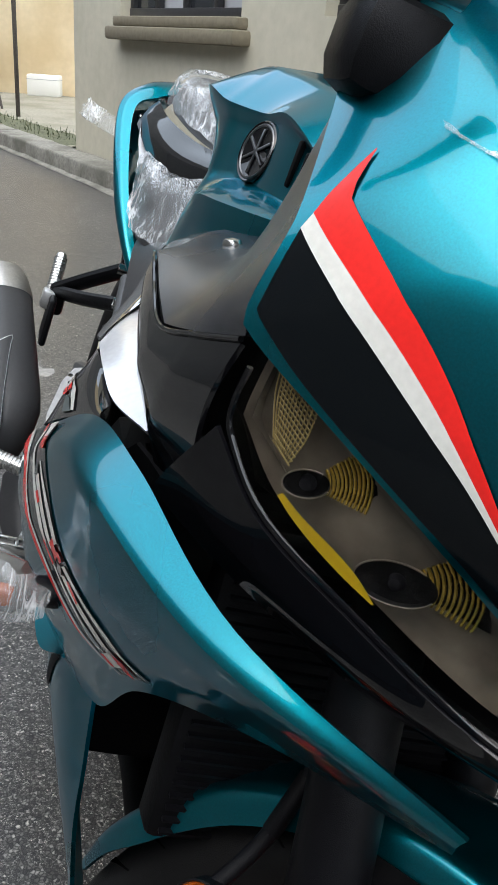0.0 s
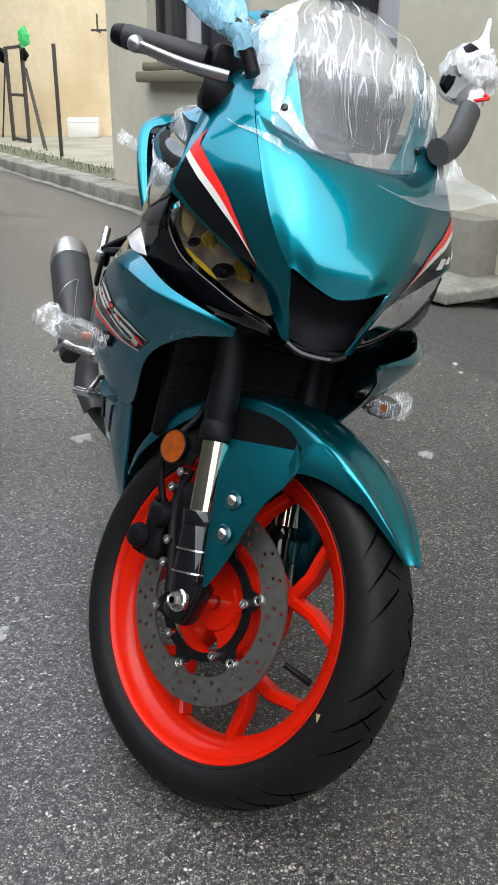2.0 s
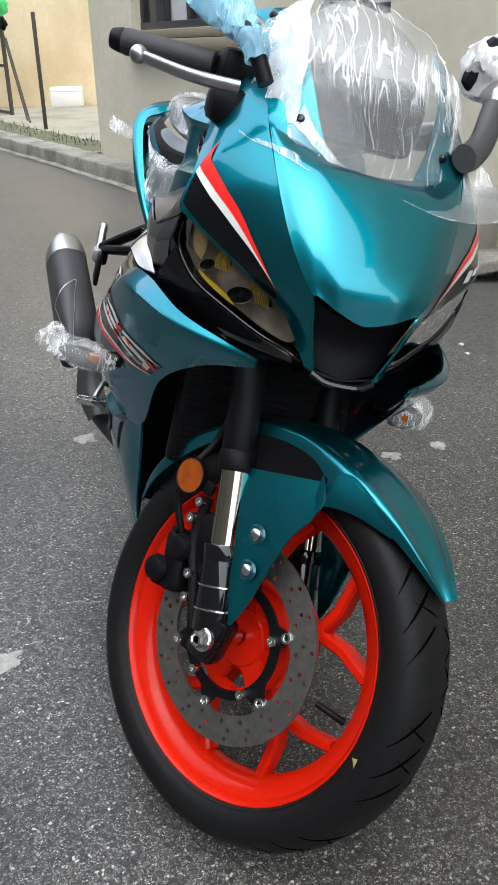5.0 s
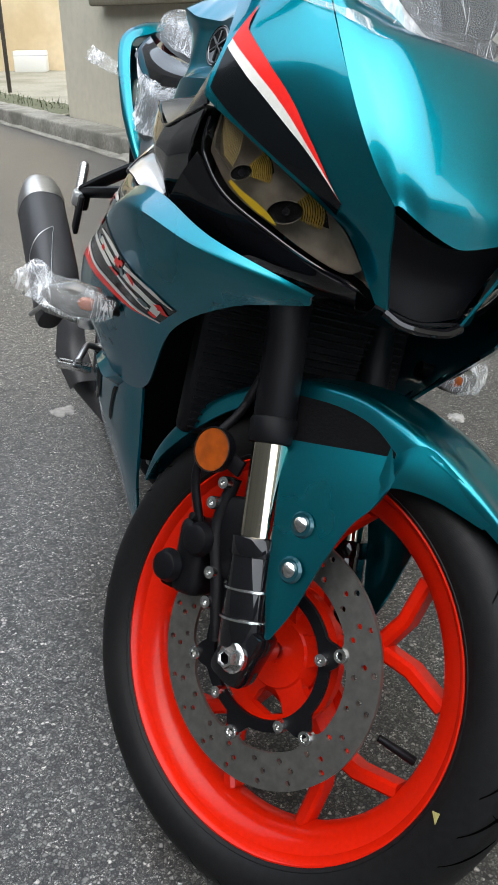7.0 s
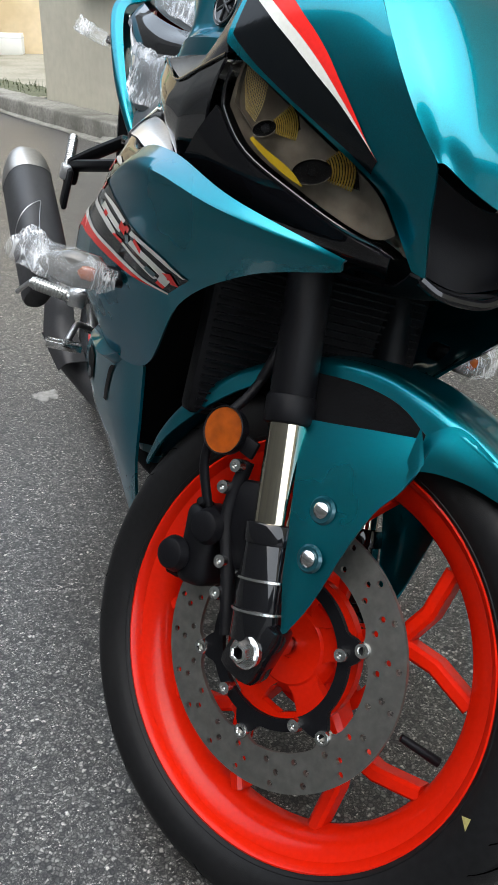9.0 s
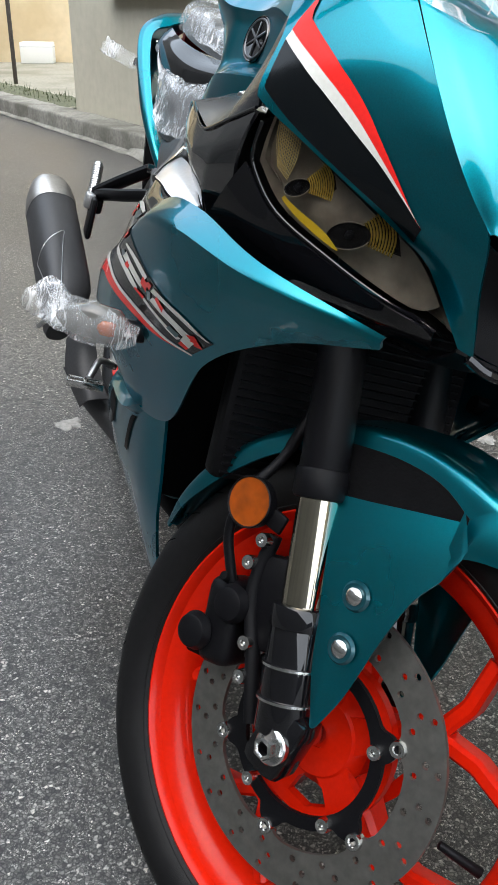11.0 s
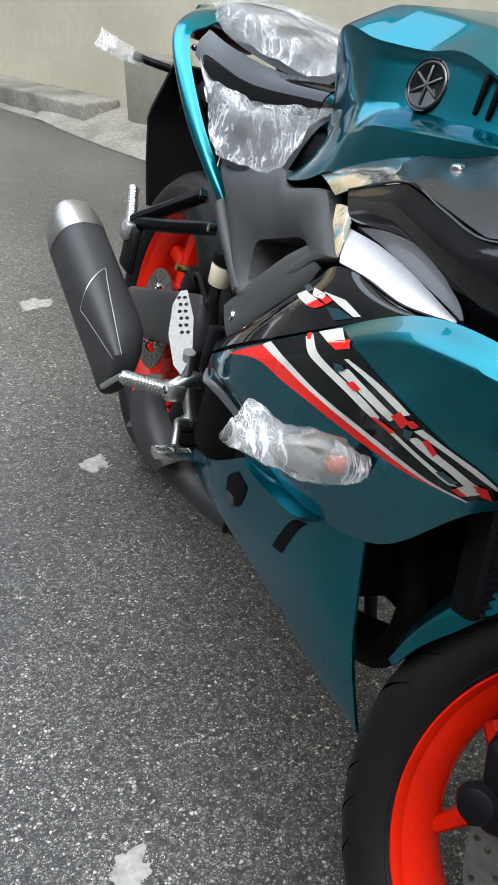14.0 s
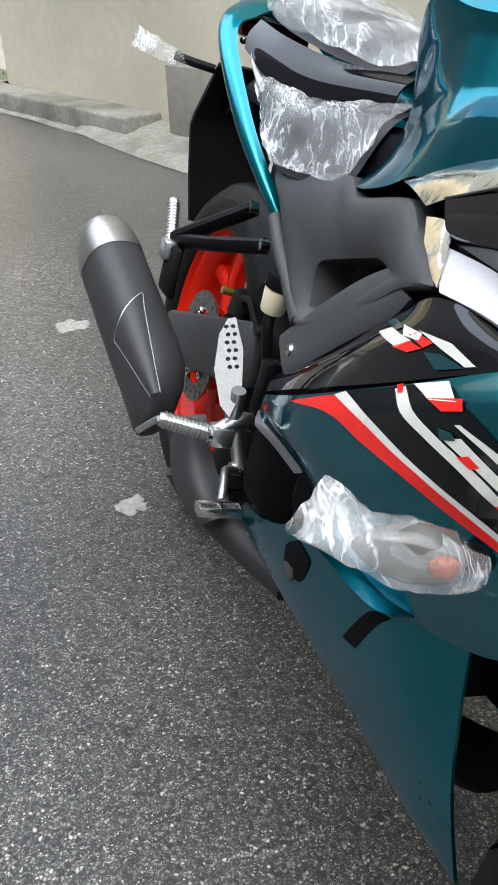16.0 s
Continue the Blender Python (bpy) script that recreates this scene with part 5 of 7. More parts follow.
for s in (-1, 1):
    f = creased(SIDE if s < 0 else other(SIDE), 0.45)
    cw = part("side_cowl", skin(f, 60, 28, 0.004), TEAL, bike, "glossy teal side cowl with a pointed wing")
    out = (s, -0.2, 0.2)
    find = seen_from_side(f)
    redlo = [(0.640, 0.529), (0.532, 0.567), (0.460, 0.573), (0.393, 0.579), (0.345, 0.579), (0.305, 0.578), (0.263, 0.578), (0.220, 0.5815)]
    rw = [(0.532, 0.585), (0.471, 0.589), (0.411, 0.590), (0.363, 0.591), (0.320, 0.589), (0.283, 0.586), (0.238, 0.5825), (0.202, 0.582)]
    wb = [(0.516, 0.596), (0.452, 0.597), (0.394, 0.596), (0.349, 0.596), (0.308, 0.594), (0.272, 0.591), (0.232, 0.586), (0.200, 0.584)]
    top = [(0.430, 0.641), (0.385, 0.662), (0.340, 0.660), (0.298, 0.653), (0.248, 0.643), (0.211, 0.632), (0.178, 0.619), (0.159, 0.612)]
    part("black_band", sticker(f, find, wb, top, out, 36, 10), BLACKDECAL, cw, "black decal band")
    part("red_stripe", sticker(f, find, redlo, rw, out, 36, 3, 0.0012), RED, cw, "red stripe")
    part("white_stripe", sticker(f, find, rw, wb, out, 36, 2, 0.0014), WHITE, cw, "pale stripe")
    for lo, hi in (([(0.446, 0.630), (0.418, 0.622), (0.376, 0.620), (0.337, 0.618), (0.306, 0.614), (0.290, 0.612)], [(0.434, 0.638), (0.403, 0.631), (0.364, 0.628), (0.325, 0.626), (0.297, 0.622), (0.284, 0.618)]),
                   ([(0.274, 0.610), (0.254, 0.605), (0.231, 0.599), (0.211, 0.593)], [(0.265, 0.613), (0.245, 0.608), (0.221, 0.602), (0.203, 0.597)]),
                   ([(0.358, 0.630), (0.326, 0.628), (0.298, 0.625), (0.271, 0.621)], [(0.339, 0.640), (0.310, 0.636), (0.282, 0.632), (0.262, 0.629)]),
                   ([(0.350, 0.645), (0.313, 0.643), (0.282, 0.639), (0.255, 0.634)], [(0.344, 0.648), (0.304, 0.648), (0.270, 0.645), (0.246, 0.640)]),
                   ([(0.250, 0.616), (0.229, 0.611), (0.208, 0.607), (0.194, 0.600)], [(0.238, 0.623), (0.218, 0.619), (0.198, 0.614), (0.183, 0.608)]),
                   ([(0.242, 0.627), (0.211, 0.625), (0.183, 0.619), (0.165, 0.611)], [(0.232, 0.634), (0.205, 0.630), (0.177, 0.624), (0.162, 0.612)])):
        part("white_stripe", sticker(f, find, lo, hi, out, 20, 2, 0.0014), WHITE, cw, "pale stripe")
    # broken square blocks of the lettering: four corners (y, z) each
    for m, a, b, c, d in ((WHITE, (0.425, 0.644), (0.385, 0.664), (0.357, 0.659), (0.391, 0.645)), (RED, (0.394, 0.645), (0.352, 0.664), (0.345, 0.658), (0.368, 0.647)), (RED, (0.446, 0.634), (0.438, 0.640), (0.431, 0.633), (0.438, 0.630)),
                          (TEAL_MATT, (0.366, 0.635), (0.350, 0.639), (0.343, 0.636), (0.360, 0.628)), (RED, (0.338, 0.626), (0.327, 0.633), (0.314, 0.631), (0.322, 0.625)), (RED, (0.296, 0.613), (0.289, 0.616), (0.264, 0.615), (0.270, 0.610)),
                          (RED, (0.269, 0.627), (0.258, 0.637), (0.246, 0.633), (0.256, 0.622)), (RED, (0.253, 0.631), (0.242, 0.637), (0.235, 0.635), (0.244, 0.628)), (TEAL_MATT, (0.253, 0.624), (0.242, 0.627), (0.247, 0.616), (0.255, 0.615)),
                          (RED, (0.233, 0.623), (0.226, 0.628), (0.217, 0.620), (0.222, 0.614)), (TEAL_MATT, (0.222, 0.600), (0.214, 0.605), (0.201, 0.602), (0.209, 0.596)), (WHITE, (0.205, 0.595), (0.189, 0.608), (0.185, 0.601), (0.198, 0.591)),
                          (RED, (0.190, 0.607), (0.177, 0.611), (0.178, 0.599), (0.186, 0.598)), (RED, (0.211, 0.590), (0.204, 0.595), (0.198, 0.591), (0.204, 0.587))):
        part("letter_block", sticker(f, find, [a, b], [d, c], out, 5, 2, 0.0019), m, cw)
    lip = LIP
    part("lower_lip", skin(surface(lip if s < 0 else other(lip)), 14, 8), LIPGREY, cw, "pale satin lower lip")

# black strip over the side cowl, with square marks
STRIP = [[(-0.172, 0.844, 0.480), (-0.196, 0.680, 0.574), (-0.222, 0.530, 0.672), (-0.236, 0.452, 0.708), (-0.230, 0.341, 0.706)],
         [(-0.180, 0.842, 0.469), (-0.220, 0.676, 0.556), (-0.244, 0.508, 0.650), (-0.246, 0.410, 0.694), (-0.240, 0.310, 0.711)],
         [(-0.183, 0.838, 0.457), (-0.238, 0.662, 0.534), (-0.2565, 0.470, 0.625), (-0.2505, 0.360, 0.682), (-0.2445, 0.285, 0.7145)]]
for s in (-1, 1):
    f = surface(STRIP if s < 0 else other(STRIP))
    st = part("upper_strip", skin(f, 26, 12), GLOSS, bike, "gloss black strip with pale and red marks")
    find = seen_from_side(f)
    for m, a, b, c, d in ((WHITE, (0.535, 0.649), (0.510, 0.662), (0.460, 0.668), (0.478, 0.655)), (TEAL_MATT, (0.542, 0.658), (0.522, 0.667), (0.486, 0.671), (0.497, 0.664)), (WHITE, (0.489, 0.672), (0.450, 0.678), (0.449, 0.672), (0.477, 0.666)),
                          (RED, (0.484, 0.653), (0.462, 0.667), (0.439, 0.669), (0.456, 0.659)), (RED, (0.468, 0.670), (0.458, 0.676), (0.429, 0.678), (0.438, 0.670)), (WHITE, (0.458, 0.678), (0.408, 0.686), (0.369, 0.683), (0.380, 0.678)), (TEAL_MATT, (0.435, 0.668), (0.412, 0.675), (0.380, 0.677), (0.409, 0.663))):
        part("mark_block", sticker(f, find, [a, b], [d, c], (s, 0, 0.5), 5, 2, 0.0012), m, st)

# lower cowl with its two vents
LOWER = [[(-0.166, 0.852, 0.288), (-0.192, 0.720, 0.338), (-0.206, 0.560, 0.430), (-0.194, 0.430, 0.456), (-0.172, 0.345, 0.452)],
         [(-0.168, 0.856, 0.274), (-0.190, 0.700, 0.322), (-0.194, 0.545, 0.376), (-0.184, 0.412, 0.390), (-0.162, 0.334, 0.384)],
         [(-0.166, 0.858, 0.260), (-0.178, 0.680, 0.286), (-0.176, 0.520, 0.312), (-0.168, 0.400, 0.318), (-0.152, 0.316, 0.312)],
         [(-0.150, 0.860, 0.246), (-0.152, 0.670, 0.240), (-0.142, 0.520, 0.232), (-0.134, 0.400, 0.224), (-0.128, 0.292, 0.226)],
         [(-0.070, 0.860, 0.215), (-0.080, 0.670, 0.198), (-0.108, 0.520, 0.196), (-0.110, 0.400, 0.192), (-0.108, 0.300, 0.200)]]
for s in (-1, 1):
    f = surface(LOWER if s < 0 else other(LOWER))
    lc = part("lower_cowl", skin(f, 34, 30, 0.004), TEAL, bike, "teal lower cowl with two dark vents", Matrix.Translation((-0.006 * s, 0.004, -0.011)))
    out = (s, 0, 0)
    find = seen_from_side(f)
    part("vent", sticker(f, find, [(0.505, 0.333), (0.488, 0.362), (0.468, 0.394), (0.454, 0.407)], [(0.478, 0.340), (0.464, 0.368), (0.446, 0.398), (0.431, 0.415)], out, 12, 4, 0.0012), DARK, lc, "dark curved vent slot")
    vent = part("vent", sticker(f, find, [(0.656, 0.326), (0.650, 0.352), (0.622, 0.376)], [(0.628, 0.318), (0.606, 0.330), (0.588, 0.370)], out, 14, 6, 0.0014), DARK, lc, "dark vent opening")
    part("vent_bracket", box(0.006, 0.026, 0.020, (0, 0, 0), 0.003), GREYPL, vent, "", Matrix.Translation(f(*find(0.640, 0.322)) + Vector((0.0005 * s, 0, 0))))
    fin = [[(-0.196, 0.630, 0.408), (-0.197, 0.578, 0.416), (-0.197, 0.487, 0.431), (-0.188, 0.400, 0.446)], [(-0.214, 0.575, 0.408), (-0.217, 0.532, 0.414), (-0.215, 0.436, 0.426), (-0.199, 0.399, 0.445)], [(-0.192, 0.585, 0.394), (-0.192, 0.532, 0.400), (-0.190, 0.445, 0.412), (-0.180, 0.402, 0.438)]]
    def ledge(u, v, f=facet(fin if s < 0 else other(fin), 0.4), rows=[[Vector(p) for p in r] for r in (fin if s < 0 else other(fin))]):
        w = v * 2
        j = min(int(w), 1)
        return at(rows[j], u).lerp(at(rows[j + 1], u), w - j)
    part("fin", skin(ledge, 18, 8), TEAL, lc, "teal fin over the vents")
    part("cowl_bolt", revolve([(-0.005, 1e-4), (-0.004, 0.006), (0, 0.0085), (0.004, 0.0085)], 18, m=Matrix.Translation((0.159 * s, 0.825, 0.256)) @ Matrix.Rotation(0 if s < 0 else math.pi, 4, "Z")), STEEL, lc)
part("belly", box(0.150, 0.26, 0.06, (0, 0.74, 0.215), 0.02), TEAL_MATT, bike, "dark teal belly pan")

# ---- fuel tank ----
def tank_row(y, half, top):
    """Half a rib of the tank from its lower edge up (x, y shift, z), mirrored over the top."""
    right = [(-x, y + dy, z) for x, dy, z in half]
    return right + [(0, y, top)] + [(x, y + dy, z) for x, dy, z in reversed(half)]

TANK = [tank_row(0.385, ((0.100, 0, 0.842), (0.112, 0, 0.862), (0.104, 0, 0.868), (0.100, 0, 0.872), (0.104, 0, 0.878), (0.050, 0, 0.900)), 0.908),
        tank_row(0.450, ((0.136, 0, 0.832), (0.140, 0, 0.855), (0.116, 0, 0.870), (0.112, 0, 0.905), (0.117, 0, 0.914), (0.065, 0, 0.940)), 0.950),
        tank_row(0.525, ((0.162, 0, 0.816), (0.164, 0, 0.848), (0.130, 0, 0.870), (0.126, 0, 0.926), (0.131, 0, 0.936), (0.085, 0, 0.966)), 0.980),
        tank_row(0.590, ((0.170, 0, 0.795), (0.172, 0, 0.842), (0.136, 0, 0.868), (0.130, 0, 0.920), (0.135, 0, 0.931), (0.105, 0, 0.972)), 0.994),
        tank_row(0.640, ((0.174, 0, 0.778), (0.169, 0, 0.828), (0.148, 0, 0.862), (0.144, 0, 0.915), (0.150, 0, 0.930), (0.117, 0, 0.975)), 1.000),
        tank_row(0.672, ((0.172, 0, 0.772), (0.164, 0, 0.818), (0.154, 0, 0.858), (0.154, 0, 0.914), (0.161, 0, 0.931), (0.121, 0, 0.977)), 1.000),
        tank_row(0.735, ((0.166, -0.008, 0.752), (0.148, 0, 0.792), (0.136, 0, 0.840), (0.150, 0, 0.905), (0.170, 0, 0.938), (0.120, 0, 0.970)), 0.988),
        tank_row(0.805, ((0.150, 0, 0.736), (0.124, 0.008, 0.772), (0.108, 0.010, 0.812), (0.114, 0.010, 0.870), (0.130, 0.010, 0.905), (0.085, 0.006, 0.932)), 0.945),
        tank_row(0.878, ((0.126, 0.002, 0.730), (0.100, 0, 0.752), (0.084, 0, 0.780), (0.076, 0, 0.810), (0.073, 0, 0.829), (0.040, 0, 0.845)), 0.848)]
EMBLEM = mat("dull_dark_chrome", (0.15, 0.15, 0.155), 0.3, 0.9, 0.08, 200)
tank_f = facet(TANK, 0.18)
tank = part("fuel_tank", skin(tank_f, 96, 50, 0.0), TEAL, bike, "glossy teal fuel tank with round badges")
for s in (-1, 1):
    c = Vector((0.1362 * s, 0.568, 0.897))
    face = Vector((s * 0.94, -0.28, 0.10)).to_track_quat("Z", "Y").to_matrix().to_4x4()
    badge = part("badge", revolve([(-0.012, 0.0300), (0.0008, 0.0290), (0.0020, 0.0278), (0.0010, 0.0262), (0.0006, 1e-4)], 48, "z", m=Matrix.Translation(c) @ face), GLOSS, tank, "round black badge with a pale emblem")
    part("badge_ring", revolve([(0.0012, 0.0262), (0.0022, 0.0252), (0.0022, 0.0240), (0.0010, 0.0232)], 48, "z", m=Matrix.Translation(c) @ face), EMBLEM, badge)
    for k in range(3):
        part("emblem_bar", box(0.042, 0.0030, 0.0018, (0, 0, 0.0016), 0.0006, m=Matrix.Rotation(radians(60 * k + 30), 4, "Z")), EMBLEM, badge, "", Matrix.Translation(c) @ face)
    for k in range(4):
        p = Vector((s * (0.1205 - 0.0036 * k), 0.486 - 0.019 * k, 0.901 - 0.0045 * k))
        part("slot", box(0.008, 0.0065, 0.040 - 0.005 * k, (0, 0, 0), 0.0025), DARK, tank, "", Matrix.Translation(p) @ Matrix.Rotation(radians(11 * -s), 4, "Z"))
part("filler_cap", revolve([(0.0, 0.042), (0.010, 0.040), (0.014, 0.034), (0.014, 1e-4)], 36, "z", m=Matrix.Translation((0, 0.60, 0.992))), STEEL, tank)

# ---- seat, tail and rear ----
SEATN = [[(-0.122, 0.900, 0.716), (-0.078, 0.895, 0.815), (0, 0.890, 0.838), (0.078, 0.895, 0.815), (0.122, 0.900, 0.716)],
         [(-0.142, 0.985, 0.708), (-0.118, 0.985, 0.800), (0, 0.980, 0.818), (0.112, 0.985, 0.800), (0.142, 0.985, 0.708)],
         [(-0.156, 1.080, 0.712), (-0.140, 1.080, 0.802), (0, 1.080, 0.812), (0.136, 1.080, 0.802), (0.156, 1.080, 0.712)],
         [(-0.156, 1.170, 0.772), (-0.146, 1.180, 0.816), (0, 1.180, 0.826), (0.146, 1.180, 0.816), (0.156, 1.170, 0.772)],
         [(-0.150, 1.222, 0.806), (-0.130, 1.232, 0.830), (0, 1.236, 0.842), (0.130, 1.232, 0.830), (0.150, 1.222, 0.806)]]
seat = part("rider_seat", skin(surface(SEATN), 26, 24, 0.0), SEAT, bike, "black vinyl rider seat")
PILN = [[(-0.062, 0.960, 0.862), (-0.040, 0.950, 0.880), (0, 0.946, 0.884), (0.040, 0.950, 0.880), (0.062, 0.960, 0.862)],
        [(-0.100, 1.050, 0.866), (-0.078, 1.050, 0.908), (0, 1.050, 0.918), (0.078, 1.050, 0.908), (0.100, 1.050, 0.866)],
        [(-0.128, 1.180, 0.884), (-0.104, 1.180, 0.928), (0, 1.180, 0.938), (0.104, 1.180, 0.928), (0.128, 1.180, 0.884)],
        [(-0.128, 1.300, 0.906), (-0.104, 1.300, 0.950), (0, 1.300, 0.962), (0.104, 1.300, 0.950), (0.128, 1.300, 0.906)],
        [(-0.094, 1.440, 0.930), (-0.072, 1.440, 0.952), (0, 1.440, 0.960), (0.072, 1.440, 0.952), (0.094, 1.440, 0.930)]]
pillion = part("pillion_seat", skin(surface(PILN), 26, 24, 0.0), SEAT, bike, "black vinyl pillion seat")

part("seat_nose", box(0.190, 0.20, 0.14, (0, 0.885, 0.735), 0.03), DARK, bike, "dark seam between tank and seat")
# gloss panel between the two seats
for s in (-1, 1):
    net = [[(-0.060, 0.915, 0.868), (-0.104, 1.050, 0.864), (-0.140, 1.180, 0.878), (-0.150, 1.290, 0.896)], [(-0.080, 0.915, 0.846), (-0.128, 1.060, 0.838), (-0.158, 1.180, 0.850), (-0.170, 1.275, 0.872)], [(-0.084, 0.920, 0.808), (-0.132, 1.070, 0.802), (-0.158, 1.180, 0.818), (-0.178, 1.255, 0.850)]]
    part("seat_side_panel", skin(surface(net if s < 0 else other(net)), 22, 12), GLOSS, bike, "gloss black panel under the pillion seat")
    # teal tail cowl: flared front edge, then the side that runs back to the tail
    net = [[(-0.112, 1.040, 0.622), (-0.142, 1.084, 0.680), (-0.172, 1.168, 0.762), (-0.186, 1.280, 0.868), (-0.150, 1.310, 0.900), (-0.108, 1.330, 0.922)],
           [(-0.124, 1.043, 0.624), (-0.158, 1.092, 0.682), (-0.188, 1.178, 0.764), (-0.205, 1.290, 0.868), (-0.166, 1.330, 0.912), (-0.112, 1.350, 0.932)],
           [(-0.127, 1.052, 0.621), (-0.162, 1.106, 0.676), (-0.193, 1.198, 0.756), (-0.208, 1.310, 0.864), (-0.168, 1.370, 0.914), (-0.112, 1.390, 0.936)],
           [(-0.122, 1.086, 0.634), (-0.154, 1.165, 0.700), (-0.176, 1.290, 0.792), (-0.170, 1.430, 0.862), (-0.130, 1.480, 0.915), (-0.090, 1.500, 0.938)],
           [(-0.116, 1.130, 0.648), (-0.140, 1.230, 0.716), (-0.140, 1.400, 0.800), (-0.110, 1.580, 0.868), (-0.080, 1.620, 0.905), (-0.050, 1.640, 0.922)]]
    tl = part("tail_cowl", skin(surface(net if s < 0 else other(net)), 40, 26, 0.004), TEAL, bike, "glossy teal tail cowl")
    part("tail_screw", revolve([(-0.004, 1e-4), (-0.003, 0.004), (0, 0.0055), (0.004, 0.0055)], 16, m=Matrix.Translation((0.173 * s, 1.286, 0.860)) @ Matrix.Rotation(0 if s < 0 else math.pi, 4, "Z") @ Matrix.Rotation(0.4 * 1, 4, "Z")), STEEL, tl)
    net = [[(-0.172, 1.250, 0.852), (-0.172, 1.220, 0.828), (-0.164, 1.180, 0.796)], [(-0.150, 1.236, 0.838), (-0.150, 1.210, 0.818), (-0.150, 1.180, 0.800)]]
    part("seat_gusset", skin(surface(net if s < 0 else other(net)), 8, 6), SKYSILVER, tl)
TAILRED = mat("dark_red_tail_lens", (0.10, 0.004, 0.004), 0.15, 0.0, 0.1, 100)
part("tail_light", box(0.150, 0.05, 0.045, (0, 1.640, 0.895), 0.012), TAILRED, bike, "red tail light")
part("grab_shell", box(0.16, 0.22, 0.04, (0, 1.53, 0.925), 0.018), TEAL, bike, "teal tail top")

# number-plate carrier, black, with bagged indicators
flap = [[(0.080, 1.690, 0.815), (0.102, 1.735, 0.690), (0.086, 1.722, 0.585), (0.070, 1.700, 0.490)], [(0, 1.698, 0.820), (0, 1.748, 0.690), (0, 1.735, 0.585), (0, 1.710, 0.488)]]
flap.append([(-x, y, z) for x, y, z in flap[0]])
car = part("plate_carrier", sheet(flap, 14, 10, smooth_u=False, thick=0.010), BLACK, bike, "black number-plate carrier")
part("carrier_arm", tube([(0, 1.46, 0.80), (0, 1.58, 0.80), (0, 1.68, 0.775), (0, 1.72, 0.74)], 0.055, 10, 16, flat=0.35), BLACK, car)
# dark grey frame cover beside the seat, with its opening and lower bar
def ring_loft(rings, cuts):
    """A moulding through closed outlines with as many corners each; cuts divides every side."""
    bm = bmesh.new()
    loops = []
    for r in rings:
        r = [Vector(p) for p in r]
        c = len(r)
        loop = []
        for i in range(c):
            p0, p1, p2, p3 = r[i - 1], r[i], r[(i + 1) % c], r[(i + 2) % c]
            for k in range(cuts):
                t = k / cuts
                soft = 0.5 * (2 * p1 + (p2 - p0) * t + (2 * p0 - 5 * p1 + 4 * p2 - p3) * t * t + (3 * p1 - p0 - 3 * p2 + p3) * t * t * t)
                loop.append(bm.verts.new(p1.lerp(p2, t).lerp(soft, 0.6)))
        loops.append(loop)
    n = len(loops[0])
    for a, b in zip(loops, loops[1:]):
        for k in range(n):
            bm.faces.new((a[k], a[(k + 1) % n], b[(k + 1) % n], b[k]))
    return bm


def moved(ring, inward, grow):
    """The outline pushed in towards the bike's middle, and drawn away from (or to) its own centre."""
    c = sum((Vector(p) for p in ring), Vector()) / len(ring)
    return [(p[0] + inward, c.y + (p[1] - c.y) * grow, c.z + (p[2] - c.z) * grow) for p in ring]

COVER_RIM = [(-0.138, 1.106, 0.704), (-0.132, 0.973, 0.725), (-0.126, 0.886, 0.739), (-0.150, 0.806, 0.726), (-0.176, 0.653, 0.754), (-0.196, 0.584, 0.734), (-0.232, 0.481, 0.710), (-0.215, 0.543, 0.685), (-0.176, 0.721, 0.585), (-0.158, 0.854, 0.548), (-0.146, 0.968, 0.615), (-0.142, 1.058, 0.677)]
COVER_LIP = [(-0.150, 0.861, 0.628), (-0.150, 0.849, 0.637), (-0.154, 0.808, 0.650), (-0.162, 0.758, 0.664), (-0.172, 0.694, 0.682), (-0.178, 0.662, 0.686), (-0.184, 0.633, 0.682), (-0.182, 0.650, 0.668), (-0.170, 0.731, 0.624), (-0.158, 0.828, 0.566), (-0.152, 0.852, 0.586), (-0.150, 0.862, 0.610)]
COVER_BACK = moved(COVER_RIM, 0.022, 1.0)
COVER_FACE = [[tuple(Vector(a).lerp(Vector(b), k) + Vector((-out, 0, 0))) for a, b in zip(COVER_RIM, COVER_LIP)] for k, out in ((0.06, 0.005), (0.16, 0.009), (0.35, 0.011), (0.55, 0.011), (0.75, 0.008), (0.9, 0.004))]
COVER_THROAT = moved(COVER_LIP, 0.050, 0.94)
